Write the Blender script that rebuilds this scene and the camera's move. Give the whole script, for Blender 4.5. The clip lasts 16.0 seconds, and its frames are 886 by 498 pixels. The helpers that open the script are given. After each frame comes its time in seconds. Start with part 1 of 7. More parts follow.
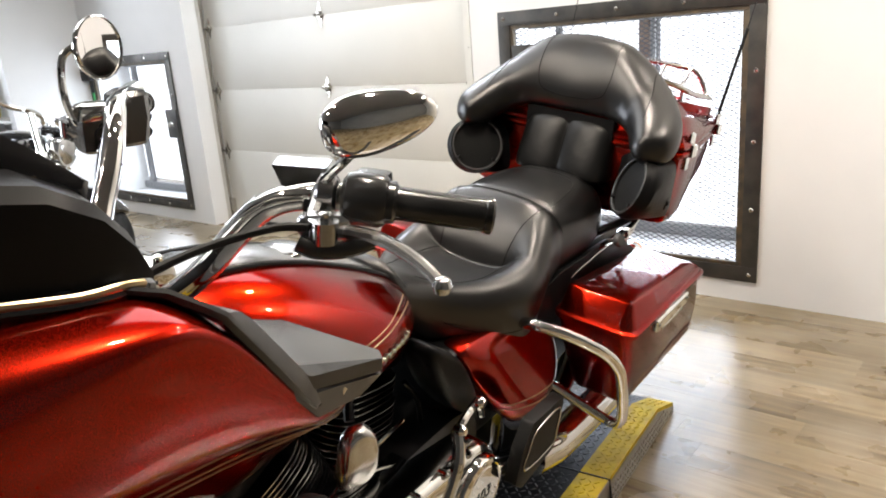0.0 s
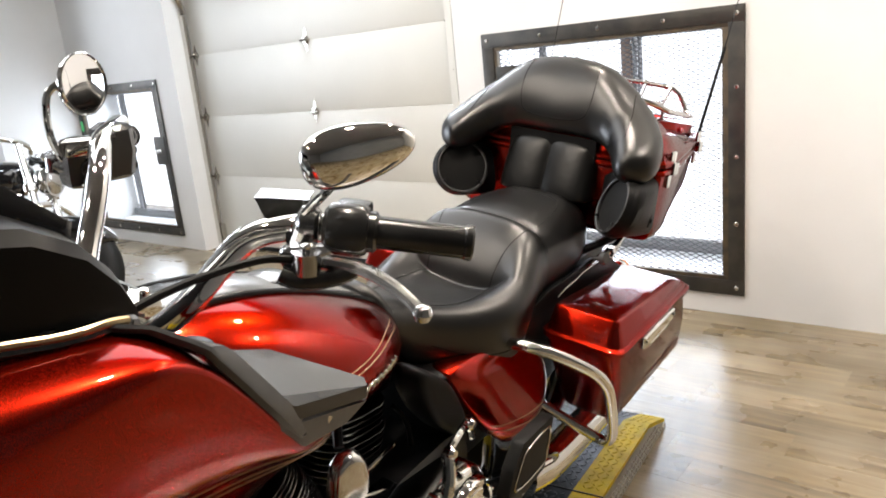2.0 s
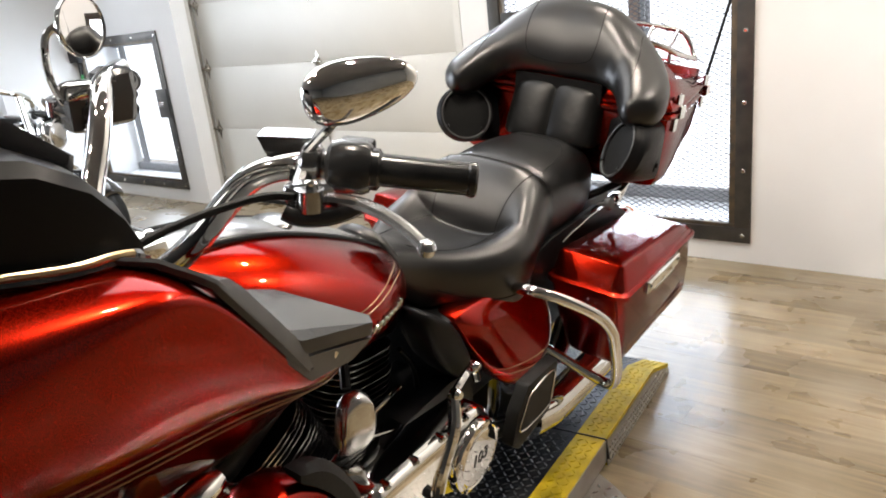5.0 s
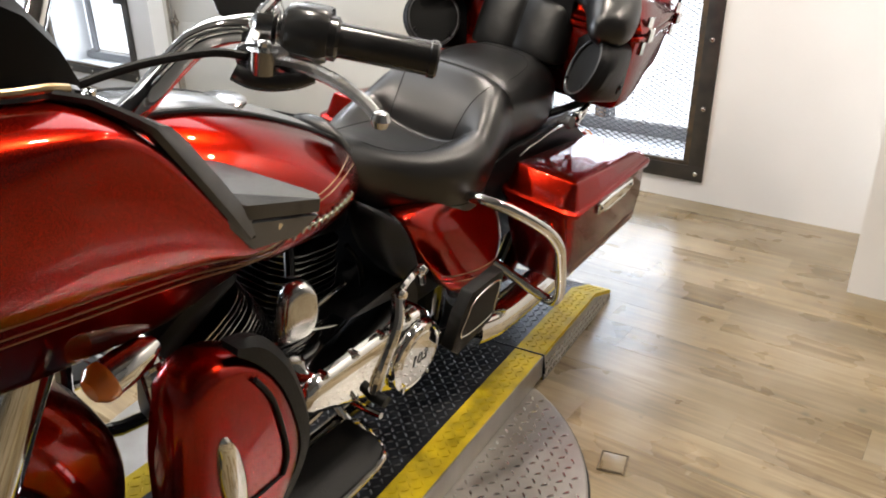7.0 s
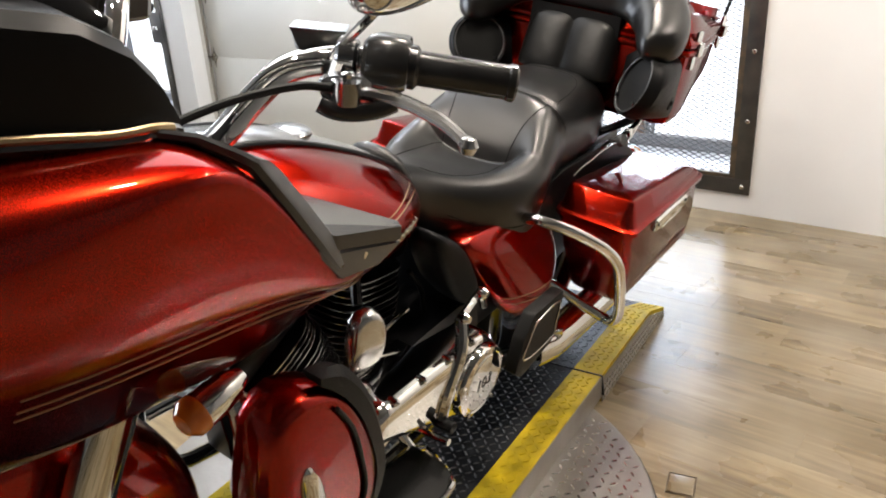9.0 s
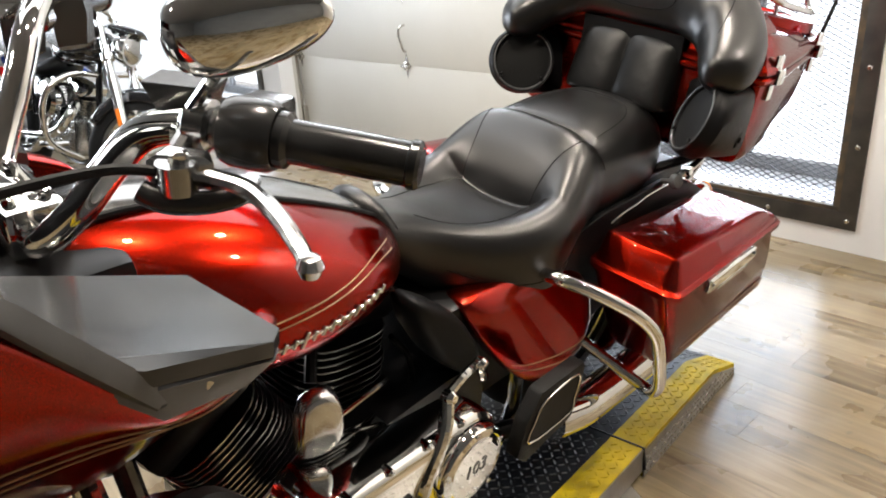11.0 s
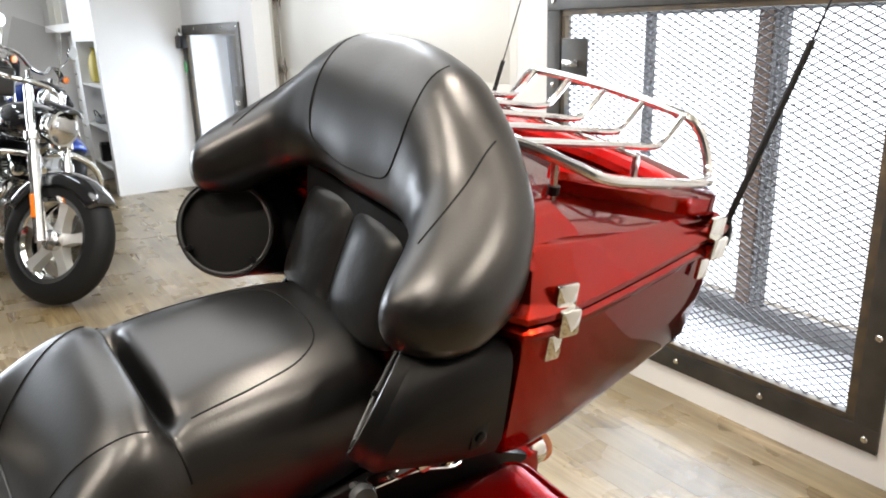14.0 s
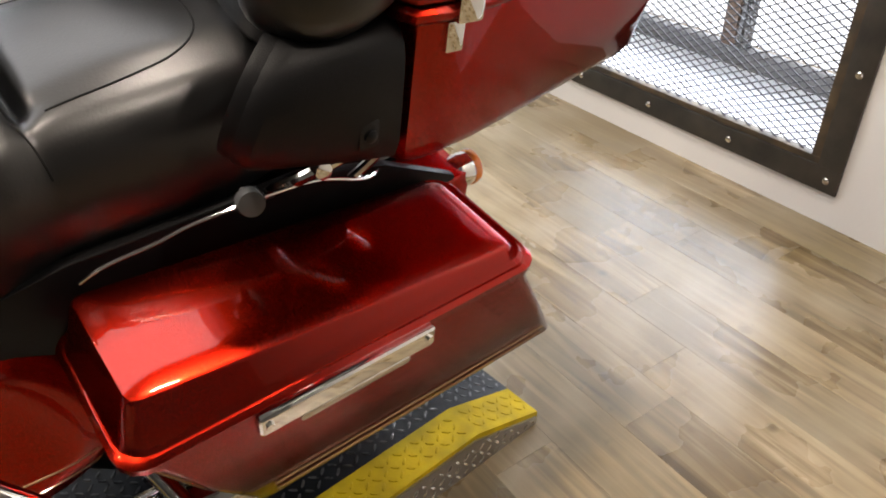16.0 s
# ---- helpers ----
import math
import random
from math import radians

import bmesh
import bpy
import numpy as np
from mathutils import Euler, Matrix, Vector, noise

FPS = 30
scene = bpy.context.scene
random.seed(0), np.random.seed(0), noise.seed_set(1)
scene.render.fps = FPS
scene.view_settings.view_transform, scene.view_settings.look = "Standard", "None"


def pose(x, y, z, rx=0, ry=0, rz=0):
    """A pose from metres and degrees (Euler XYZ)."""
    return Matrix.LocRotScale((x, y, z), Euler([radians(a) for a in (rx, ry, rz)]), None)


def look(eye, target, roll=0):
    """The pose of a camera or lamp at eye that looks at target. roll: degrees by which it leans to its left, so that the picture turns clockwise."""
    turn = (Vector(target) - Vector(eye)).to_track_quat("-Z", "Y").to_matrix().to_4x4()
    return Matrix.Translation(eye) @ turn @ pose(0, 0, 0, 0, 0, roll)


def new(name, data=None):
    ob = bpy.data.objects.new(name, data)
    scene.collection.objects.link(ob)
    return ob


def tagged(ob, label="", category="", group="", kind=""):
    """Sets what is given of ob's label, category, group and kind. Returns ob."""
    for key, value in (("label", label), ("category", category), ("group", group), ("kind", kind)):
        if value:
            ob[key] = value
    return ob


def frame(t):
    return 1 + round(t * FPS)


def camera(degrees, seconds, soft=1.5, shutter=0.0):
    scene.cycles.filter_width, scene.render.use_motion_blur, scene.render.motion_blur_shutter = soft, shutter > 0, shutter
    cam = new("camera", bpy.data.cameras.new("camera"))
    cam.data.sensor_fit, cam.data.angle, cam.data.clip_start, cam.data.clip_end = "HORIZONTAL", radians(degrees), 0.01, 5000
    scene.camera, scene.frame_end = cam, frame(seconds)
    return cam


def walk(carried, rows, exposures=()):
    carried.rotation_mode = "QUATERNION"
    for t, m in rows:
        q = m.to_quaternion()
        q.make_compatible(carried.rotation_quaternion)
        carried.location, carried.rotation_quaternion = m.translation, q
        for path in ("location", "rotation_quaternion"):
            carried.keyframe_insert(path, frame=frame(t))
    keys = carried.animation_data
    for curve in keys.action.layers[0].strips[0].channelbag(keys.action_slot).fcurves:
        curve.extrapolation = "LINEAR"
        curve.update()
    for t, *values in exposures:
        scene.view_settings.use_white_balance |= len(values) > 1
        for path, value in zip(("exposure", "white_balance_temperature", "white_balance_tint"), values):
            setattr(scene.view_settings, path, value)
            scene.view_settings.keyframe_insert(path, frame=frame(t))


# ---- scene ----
cam = camera(62.0, 16.0, 1.9)
PATH = [
    (0, (0.6621, 0.3069, 1.3557), (-0.5197, 1.7014, 0.8379), -4.6),
    (0.5, (0.6697, 0.3106, 1.368), (-0.5063, 1.729, 0.9025), -5.2),
    (1, (0.6754, 0.3135, 1.3661), (-0.4864, 1.7451, 0.9053), -5.8),
    (1.5, (0.6783, 0.3135, 1.3661), (-0.4826, 1.7413, 0.8949), -5.2),
    (2, (0.6821, 0.3059, 1.3689), (-0.4883, 1.7252, 0.8958), -5.8),
    (2.5, (0.6792, 0.3021, 1.3699), (-0.5101, 1.7071, 0.8977), -5.8),
    (3, (0.6783, 0.304, 1.3671), (-0.5082, 1.6995, 0.8636), -6.4),
    (3.5, (0.6783, 0.2935, 1.3633), (-0.5348, 1.6511, 0.8208), -7.0),
    (4, (0.6859, 0.2992, 1.3614), (-0.513, 1.6634, 0.8046), -7.8),
    (6.5, (0.6849, 0.3021, 1.31), (-0.3904, 1.7204, 0.6451), -1.1),
    (7, (0.6906, 0.2964, 1.2948), (-0.3534, 1.6862, 0.5272), -0.7),
    (7.5, (0.6982, 0.2916, 1.2863), (-0.3534, 1.6568, 0.4874), -1.8),
    (8, (0.6821, 0.2945, 1.2882), (-0.381, 1.6616, 0.5054), -1.2),
    (8.5, (0.6441, 0.2565, 1.292), (-0.4256, 1.6492, 0.5671), -2.6),
    (11, (0.6299, 0.6013, 1.3196), (-0.6859, 1.7736, 0.6089), -3.8),
    (11.5, (0.5367, 0.797, 1.3034), (-0.7686, 2.0045, 0.6337), -2.6),
    (12, (0.4902, 0.9918, 1.3281), (-0.8217, 2.1974, 0.6688), -3.4),
    (12.5, (0.5377, 1.2483, 1.3423), (-0.9215, 2.3199, 0.7667), -2.4),
    (13, (0.5985, 1.4478, 1.3547), (-0.8664, 2.5327, 0.8208), -3.4),
    (13.5, (0.5519, 1.5951, 1.3414), (-0.931, 2.6562, 0.8065), -2.6),
    (14, (0.4921, 1.7385, 1.3499), (-1.0127, 2.7626, 0.8027), -1.8),
    (14.5, (0.5092, 1.8183, 1.3291), (-0.9946, 2.7236, 0.6013), -1.1),
    (15, (0.5111, 1.8335, 1.2834), (-0.9414, 2.6534, 0.3724), -0.8),
    (15.5, (0.5149, 1.8544, 1.2502), (-0.8369, 2.698, 0.2157), -0.3),
    (16, (0.513, 1.8658, 1.2359), (-0.7771, 2.736, 0.1453), -1.3),
]
walk(cam, [(t, look(eye, target, roll)) for t, eye, target, roll in PATH], [(0.0, -0.10, 6350, 12), (8.5, -0.10, 6250, 12), (12.0, 0.02, 6300, 11), (14.0, 0.0, 6350, 11), (15.2, -0.20, 6450, 13), (16.0, -0.24, 6450, 14)])

# ---------------------------------------------------------------- light
world = bpy.data.worlds.new("sky")
scene.world = world
world.use_nodes = True
wn = world.node_tree
sky = wn.nodes.new("ShaderNodeTexSky")
sky.sky_type, sky.sun_disc = "NISHITA", False
sky.sun_elevation, sky.sun_rotation = radians(40), radians(200)
wn.nodes["Background"].inputs[1].default_value = 0.12
wn.links.new(sky.outputs[0], wn.nodes["Background"].inputs[0])


def area(name, m, sx, sy, watts, colour=(1, 1, 1), disc=False):
    d = bpy.data.lights.new(name, "AREA")
    d.shape, d.size, d.size_y, d.energy, d.color = ("DISK" if disc else "RECTANGLE"), sx, sy, watts, colour
    ob = new(name, d)
    ob.matrix_world = m
    return ob


CEIL = 3.1
SPOTS = [(1.25, 2.7), (0.1, 1.3), (-0.6, 0.1), (-0.2, 2.6), (-1.2, -1.0)]                    # warm ceiling spots
FILL_TUBES = [(-3.05, 3.64, 42, 0.16), (-4.6, 1.2, 16, 0.16), (-6.9, 1.7, 20, 0.16)]     # unseen tubes added as cool fill: place, watts and width
for lx, ly in SPOTS:
    area("ceiling_spot_light", pose(lx, ly, CEIL - 0.045), 0.13, 0.13, 43, (1.0, 0.88, 0.72), True)
for lx, ly, watts, wide in FILL_TUBES:
    area("fill_tube_light", pose(lx, ly, CEIL - 0.09), 1.1, wide - 0.02, watts, (0.86, 0.94, 1.0))
# added broad overhead fill, for wide highlights on leather and lids
area("overhead_fill_light", pose(-2.15, 1.85, CEIL - 0.045), 2.2, 3.2, 80, (0.97, 0.97, 0.95))
area("grille_window_light", look((-1.08, 4.19, 0.82), (-1.08, 0, 0.6)), 1.2, 1.15, 42, (0.80, 0.90, 1.0))
# added fill from the unseen far left, gives the backrest its cold sheen
area("far_left_fill_light", look((-9.15, -1.1, 1.5), (0, -0.6, 1.2)), 4.2, 2.1, 340, (0.86, 0.93, 1.0))
area("left_window_light", look((-5.7, 4.03, 0.8), (-5.7, 0, 0.6)), 1.15, 1.1, 28, (0.80, 0.90, 1.0))


# ---------------------------------------------------------------- materials
def material(name, colour, rough=0.5, metal=0.0, coat=0.0, var=0.0, scale=8.0, bump=0.0, bump_scale=60.0, second=None, spec=0.5, emit=0.0, rough_var=0.0):
    m = bpy.data.materials.new(name)
    m.use_nodes = True
    nt = m.node_tree
    b = nt.nodes["Principled BSDF"]
    b.inputs["Base Color"].default_value = (*colour, 1)
    b.inputs["Roughness"].default_value = rough
    b.inputs["Metallic"].default_value = metal
    b.inputs["Coat Weight"].default_value = coat
    b.inputs["Coat Roughness"].default_value = 0.03
    b.inputs["Specular IOR Level"].default_value = spec
    if emit:
        b.inputs["Emission Color"].default_value = (*colour, 1)
        b.inputs["Emission Strength"].default_value = emit
    tc = nt.nodes.new("ShaderNodeTexCoord")
    if var or second:
        n1 = nt.nodes.new("ShaderNodeTexNoise")
        n1.inputs["Scale"].default_value, n1.inputs["Detail"].default_value = scale, 6
        nt.links.new(tc.outputs["Object"], n1.inputs["Vector"])
        ramp = nt.nodes.new("ShaderNodeValToRGB")
        ramp.color_ramp.elements[0].position, ramp.color_ramp.elements[1].position = 0.32, 0.7
        other = second or tuple(c * (1 - var) for c in colour)
        ramp.color_ramp.elements[0].color = (*colour, 1)
        ramp.color_ramp.elements[1].color = (*other, 1)
        nt.links.new(n1.outputs["Fac"], ramp.inputs["Fac"])
        nt.links.new(ramp.outputs["Color"], b.inputs["Base Color"])
    if rough_var:
        n3 = nt.nodes.new("ShaderNodeTexNoise")
        n3.inputs["Scale"].default_value, n3.inputs["Detail"].default_value = scale * 1.7, 5
        nt.links.new(tc.outputs["Object"], n3.inputs["Vector"])
        mr = nt.nodes.new("ShaderNodeMapRange")
        mr.inputs["To Min"].default_value, mr.inputs["To Max"].default_value = max(rough - rough_var, 0.02), rough + rough_var
        nt.links.new(n3.outputs["Fac"], mr.inputs["Value"])
        nt.links.new(mr.outputs["Result"], b.inputs["Roughness"])
    if bump:
        n2 = nt.nodes.new("ShaderNodeTexNoise")
        n2.inputs["Scale"].default_value, n2.inputs["Detail"].default_value = bump_scale, 8
        nt.links.new(tc.outputs["Object"], n2.inputs["Vector"])
        bp = nt.nodes.new("ShaderNodeBump")
        bp.inputs["Strength"].default_value, bp.inputs["Distance"].default_value = bump, 0.004
        nt.links.new(n2.outputs["Fac"], bp.inputs["Height"])
        nt.links.new(bp.outputs["Normal"], b.inputs["Normal"])
    return m


def wood_floor():
    m = bpy.data.materials.new("vinyl_plank")
    m.use_nodes = True
    nt = m.node_tree
    b = nt.nodes["Principled BSDF"]
    tc, info = nt.nodes.new("ShaderNodeTexCoord"), nt.nodes.new("ShaderNodeObjectInfo")
    shift = nt.nodes.new("ShaderNodeVectorMath")
    shift.operation = "MULTIPLY_ADD"
    shift.inputs[1].default_value = (1, 1, 1)
    comb = nt.nodes.new("ShaderNodeCombineXYZ")
    mul = nt.nodes.new("ShaderNodeMath")
    mul.operation, mul.inputs[1].default_value = "MULTIPLY", 37.0
    nt.links.new(info.outputs["Random"], mul.inputs[0])
    for k in range(3):
        nt.links.new(mul.outputs[0], comb.inputs[k])
    nt.links.new(tc.outputs["Object"], shift.inputs[0])
    nt.links.new(comb.outputs[0], shift.inputs[2])
    stretch = nt.nodes.new("ShaderNodeMapping")
    stretch.inputs["Scale"].default_value = (0.9, 13.0, 1.0)
    nt.links.new(shift.outputs[0], stretch.inputs["Vector"])
    grain = nt.nodes.new("ShaderNodeTexNoise")
    grain.inputs["Scale"].default_value, grain.inputs["Detail"].default_value, grain.inputs["Distortion"].default_value = 2.6, 5, 0.9
    nt.links.new(stretch.outputs[0], grain.inputs["Vector"])
    ramp = nt.nodes.new("ShaderNodeValToRGB")
    cr = ramp.color_ramp
    cr.elements[0].position, cr.elements[0].color = 0.30, (0.108, 0.078, 0.044, 1)
    cr.elements[1].position, cr.elements[1].color = 0.72, (0.335, 0.275, 0.185, 1)
    e = cr.elements.new(0.5)
    e.color = (0.206, 0.160, 0.098, 1)
    nt.links.new(grain.outputs["Fac"], ramp.inputs["Fac"])
    blot = nt.nodes.new("ShaderNodeTexNoise")
    blot.inputs["Scale"].default_value, blot.inputs["Detail"].default_value = 3.5, 4
    nt.links.new(shift.outputs[0], blot.inputs["Vector"])
    grey = nt.nodes.new("ShaderNodeMix")
    grey.data_type = "RGBA"
    grey.inputs["B"].default_value = (0.275, 0.238, 0.175, 1)
    fr = nt.nodes.new("ShaderNodeMapRange")
    fr.inputs["From Min"].default_value, fr.inputs["From Max"].default_value = 0.42, 0.62
    fr.inputs["To Max"].default_value = 0.65
    nt.links.new(blot.outputs["Fac"], fr.inputs["Value"])
    nt.links.new(fr.outputs["Result"], grey.inputs["Factor"])
    nt.links.new(ramp.outputs["Color"], grey.inputs["A"])
    tone = nt.nodes.new("ShaderNodeMapRange")
    tone.inputs["To Min"].default_value, tone.inputs["To Max"].default_value = 0.80, 1.12
    nt.links.new(info.outputs["Random"], tone.inputs["Value"])
    hsv = nt.nodes.new("ShaderNodeHueSaturation")
    nt.links.new(tone.outputs["Result"], hsv.inputs["Value"])
    nt.links.new(grey.outputs["Result"], hsv.inputs["Color"])
    vor = nt.nodes.new("ShaderNodeTexVoronoi")
    vor.inputs["Scale"].default_value = 4.3
    nt.links.new(shift.outputs[0], vor.inputs["Vector"])
    kn = nt.nodes.new("ShaderNodeMapRange")
    kn.inputs["From Min"].default_value, kn.inputs["From Max"].default_value = 0.02, 0.075
    kn.inputs["To Min"].default_value, kn.inputs["To Max"].default_value = 0.5, 1.0
    nt.links.new(vor.outputs["Distance"], kn.inputs["Value"])
    knot = nt.nodes.new("ShaderNodeMix")
    knot.data_type, knot.blend_type = "RGBA", "MULTIPLY"
    knot.inputs["Factor"].default_value = 1.0
    # wide worn patches that run over the joints, and small dark scuffs
    geo = nt.nodes.new("ShaderNodeNewGeometry")
    wide = nt.nodes.new("ShaderNodeTexNoise")
    wide.inputs["Scale"].default_value, wide.inputs["Detail"].default_value = 2.1, 6
    nt.links.new(geo.outputs["Position"], wide.inputs["Vector"])
    wr = nt.nodes.new("ShaderNodeValToRGB")
    wr.color_ramp.elements[0].position, wr.color_ramp.elements[0].color = 0.36, (0.78, 0.70, 0.50, 1)
    wr.color_ramp.elements[1].position, wr.color_ramp.elements[1].color = 0.62, (1.18, 1.15, 1.10, 1)
    nt.links.new(wide.outputs["Fac"], wr.inputs["Fac"])
    patch = nt.nodes.new("ShaderNodeMix")
    patch.data_type, patch.blend_type = "RGBA", "MULTIPLY"
    patch.inputs["Factor"].default_value = 1.0
    nt.links.new(hsv.outputs["Color"], patch.inputs["A"])
    nt.links.new(wr.outputs["Color"], patch.inputs["B"])
    scuff = nt.nodes.new("ShaderNodeTexNoise")
    scuff.inputs["Scale"].default_value, scuff.inputs["Detail"].default_value = 17.0, 3
    nt.links.new(geo.outputs["Position"], scuff.inputs["Vector"])
    sm = nt.nodes.new("ShaderNodeMapRange")
    sm.inputs["From Min"].default_value, sm.inputs["From Max"].default_value = 0.26, 0.34
    sm.inputs["To Min"].default_value, sm.inputs["To Max"].default_value = 0.72, 1.0
    nt.links.new(scuff.outputs["Fac"], sm.inputs["Value"])
    worn = nt.nodes.new("ShaderNodeMix")
    worn.data_type, worn.blend_type = "RGBA", "MULTIPLY"
    worn.inputs["Factor"].default_value = 1.0
    nt.links.new(patch.outputs["Result"], worn.inputs["A"])
    nt.links.new(sm.outputs["Result"], worn.inputs["B"])
    nt.links.new(worn.outputs["Result"], knot.inputs["A"])
    nt.links.new(kn.outputs["Result"], knot.inputs["B"])
    nt.links.new(knot.outputs["Result"], b.inputs["Base Color"])
    b.inputs["Specular IOR Level"].default_value = 0.75
    rr = nt.nodes.new("ShaderNodeMapRange")
    rr.inputs["To Min"].default_value, rr.inputs["To Max"].default_value = 0.19, 0.38
    nt.links.new(blot.outputs["Fac"], rr.inputs["Value"])
    nt.links.new(rr.outputs["Result"], b.inputs["Roughness"])
    bp = nt.nodes.new("ShaderNodeBump")
    bp.inputs["Strength"].default_value, bp.inputs["Distance"].default_value = 0.25, 0.002
    nt.links.new(grain.outputs["Fac"], bp.inputs["Height"])
    nt.links.new(bp.outputs["Normal"], b.inputs["Normal"])
    return m


def candy_paint():
    m = material("candy_red_paint", (0.36, 0.0105, 0.0024), 0.3, 1.0, 0.7)
    nt = m.node_tree
    b = nt.nodes["Principled BSDF"]
    b.inputs["Coat Roughness"].default_value = 0.02
    b.inputs["Specular Tint"].default_value = (0.10, 0.05, 0.05, 1)
    tc = nt.nodes.new("ShaderNodeTexCoord")
    v = nt.nodes.new("ShaderNodeTexVoronoi")
    v.inputs["Scale"].default_value = 1500
    nt.links.new(tc.outputs["Object"], v.inputs["Vector"])
    mr = nt.nodes.new("ShaderNodeMapRange")
    mr.inputs["To Min"].default_value, mr.inputs["To Max"].default_value = 0.22, 0.30
    nt.links.new(v.outputs["Distance"], mr.inputs["Value"])
    nt.links.new(mr.outputs["Result"], b.inputs["Roughness"])
    return m


M_FLOOR = wood_floor()
M_PAINT = candy_paint()
M_LEATHER = material("black_leather", (0.0032, 0.003, 0.003), 0.335, var=0.25, scale=14, bump=0.07, bump_scale=300, rough_var=0.06, spec=0.72)
M_SOFT = material("soft_black_leather", (0.006, 0.006, 0.006), 0.36, var=0.2, scale=18, bump=0.35, bump_scale=28, rough_var=0.07, spec=0.4)
M_STITCH = material("black_thread", (0.004, 0.004, 0.004), 0.7, spec=0.2)
M_PLASTIC = material("black_plastic", (0.0065, 0.0065, 0.007), 0.42, bump=0.12, bump_scale=500, var=0.15, scale=20, spec=0.13)
M_SATIN = material("satin_black_metal", (0.005, 0.005, 0.0055), 0.32, var=0.2, scale=20, spec=0.2)
M_GLOSS = material("gloss_black_paint", (0.008, 0.008, 0.009), 0.12, coat=1.0)
M_RUBBER = material("black_rubber", (0.009, 0.009, 0.009), 0.55, bump=0.2, bump_scale=220, var=0.2, spec=0.22)
M_CHROME = material("chrome", (0.82, 0.82, 0.80), 0.05, 1.0, rough_var=0.02, scale=6)
M_MIRROR = material("mirror_glass", (0.80, 0.80, 0.80), 0.012, 1.0)
# tan colour stands in for a warm reflection on black rubber
M_GLINT = material("tan_reflection", (0.42, 0.32, 0.18), 0.3, 0.8, rough_var=0.05, scale=30)
M_CAST = material("cast_alloy", (0.74, 0.74, 0.72), 0.42, 0.7, var=0.08, scale=20)
M_SOCKET = material("worn_brass", (0.17, 0.13, 0.085), 0.6, 0.2, var=0.4, scale=60)
M_DULL = material("brushed_steel", (0.62, 0.60, 0.56), 0.24, 1.0, rough_var=0.06, scale=30)
M_ALU = material("polished_aluminium", (0.66, 0.66, 0.66), 0.2, 1.0, rough_var=0.05, scale=20)
M_LID = material("glossy_black_plastic", (0.022, 0.0225, 0.023), 0.2, bump=0.03, bump_scale=500)
M_GLOVE = material("glossy_grey_plastic", (0.045, 0.046, 0.047), 0.17, bump=0.02, bump_scale=500)
M_GOLD = material("gold_pinstripe", (0.30, 0.16, 0.07), 0.3, 0.3, 1.0)
M_SMOKE = material("smoked_screen", (0.006, 0.006, 0.007), 0.04, coat=1.0)
M_GREEN = material("green_tag", (0.05, 0.45, 0.12), 0.5)
M_AMBER = material("amber_lens", (0.85, 0.22, 0.02), 0.12, coat=1.0)
M_REDLENS = material("red_lens", (0.62, 0.012, 0.01), 0.08, coat=1.0)
M_CONSOLE = material("satin_grey_metal", (0.34, 0.34, 0.34), 0.2, 1.0, rough_var=0.05, scale=20)
M_TRIM = material("dark_grey_trim", (0.085, 0.087, 0.09), 0.24, bump=0.06, bump_scale=400, var=0.2, scale=20)
M_GREY = material("grey_plastic", (0.16, 0.16, 0.16), 0.4, bump=0.1)
M_WALL = material("white_wall_paint", (0.80, 0.795, 0.78), 0.62, var=0.07, scale=1.6, bump=0.15, bump_scale=90)
# unseen ceiling and walls: grey chosen to darken what the black parts reflect
M_CEIL = material("grey_ceiling_paint", (0.20, 0.198, 0.195), 0.8, var=0.08, scale=2, bump=0.1)
M_BACK = material("grey_wall_paint", (0.15, 0.145, 0.135), 0.7, var=0.2, scale=1.5, bump=0.1)
M_DOOR = material("white_steel_door", (0.67, 0.658, 0.61), 0.42, var=0.06, scale=2.2, bump=0.12, bump_scale=160)
M_FRAME = material("blackened_steel_bar", (0.045, 0.044, 0.042), 0.42, 0.6, var=0.4, scale=9, bump=0.2, bump_scale=70, second=(0.085, 0.078, 0.068), rough_var=0.1)
M_RUST = material("worn_steel", (0.13, 0.095, 0.055), 0.5, 0.4, second=(0.05, 0.045, 0.04), scale=14, bump=0.3, bump_scale=60)
M_MESH = material("expanded_steel", (0.07, 0.07, 0.078), 0.45, 0.4, rough_var=0.1)
M_SILL = material("white_sill", (0.74, 0.76, 0.78), 0.5, var=0.06, scale=5)
M_POST = material("brown_post", (0.20, 0.13, 0.09), 0.55, var=0.3, scale=8)
M_YELLOW = material("worn_yellow_paint", (0.60, 0.43, 0.006), 0.6, spec=0.15, second=(0.36, 0.27, 0.012), scale=17, bump=0.25, bump_scale=45, rough_var=0.08)
M_PLATE = material("black_plate", (0.009, 0.010, 0.012), 0.46, 0.0, spec=0.2, second=(0.02, 0.021, 0.024), scale=11, bump=0.3, bump_scale=50, rough_var=0.1)
M_TREAD = material("worn_black_tread", (0.03, 0.031, 0.034), 0.3, 0.5, second=(0.16, 0.16, 0.165), scale=70, rough_var=0.08)
M_STEEL = material("bare_steel_plate", (0.45, 0.43, 0.41), 0.38, 0.9, second=(0.30, 0.28, 0.25), scale=6, bump=0.15, bump_scale=60, rough_var=0.1)
M_RAISED = material("bright_steel_tread", (0.80, 0.79, 0.77), 0.22, 1.0, rough_var=0.06, scale=40)
M_SHELF = material("white_shelf", (0.80, 0.79, 0.76), 0.45, var=0.04)
M_LAMP = material("lamp_glow", (1.0, 0.93, 0.82), 0.5, emit=14.0)
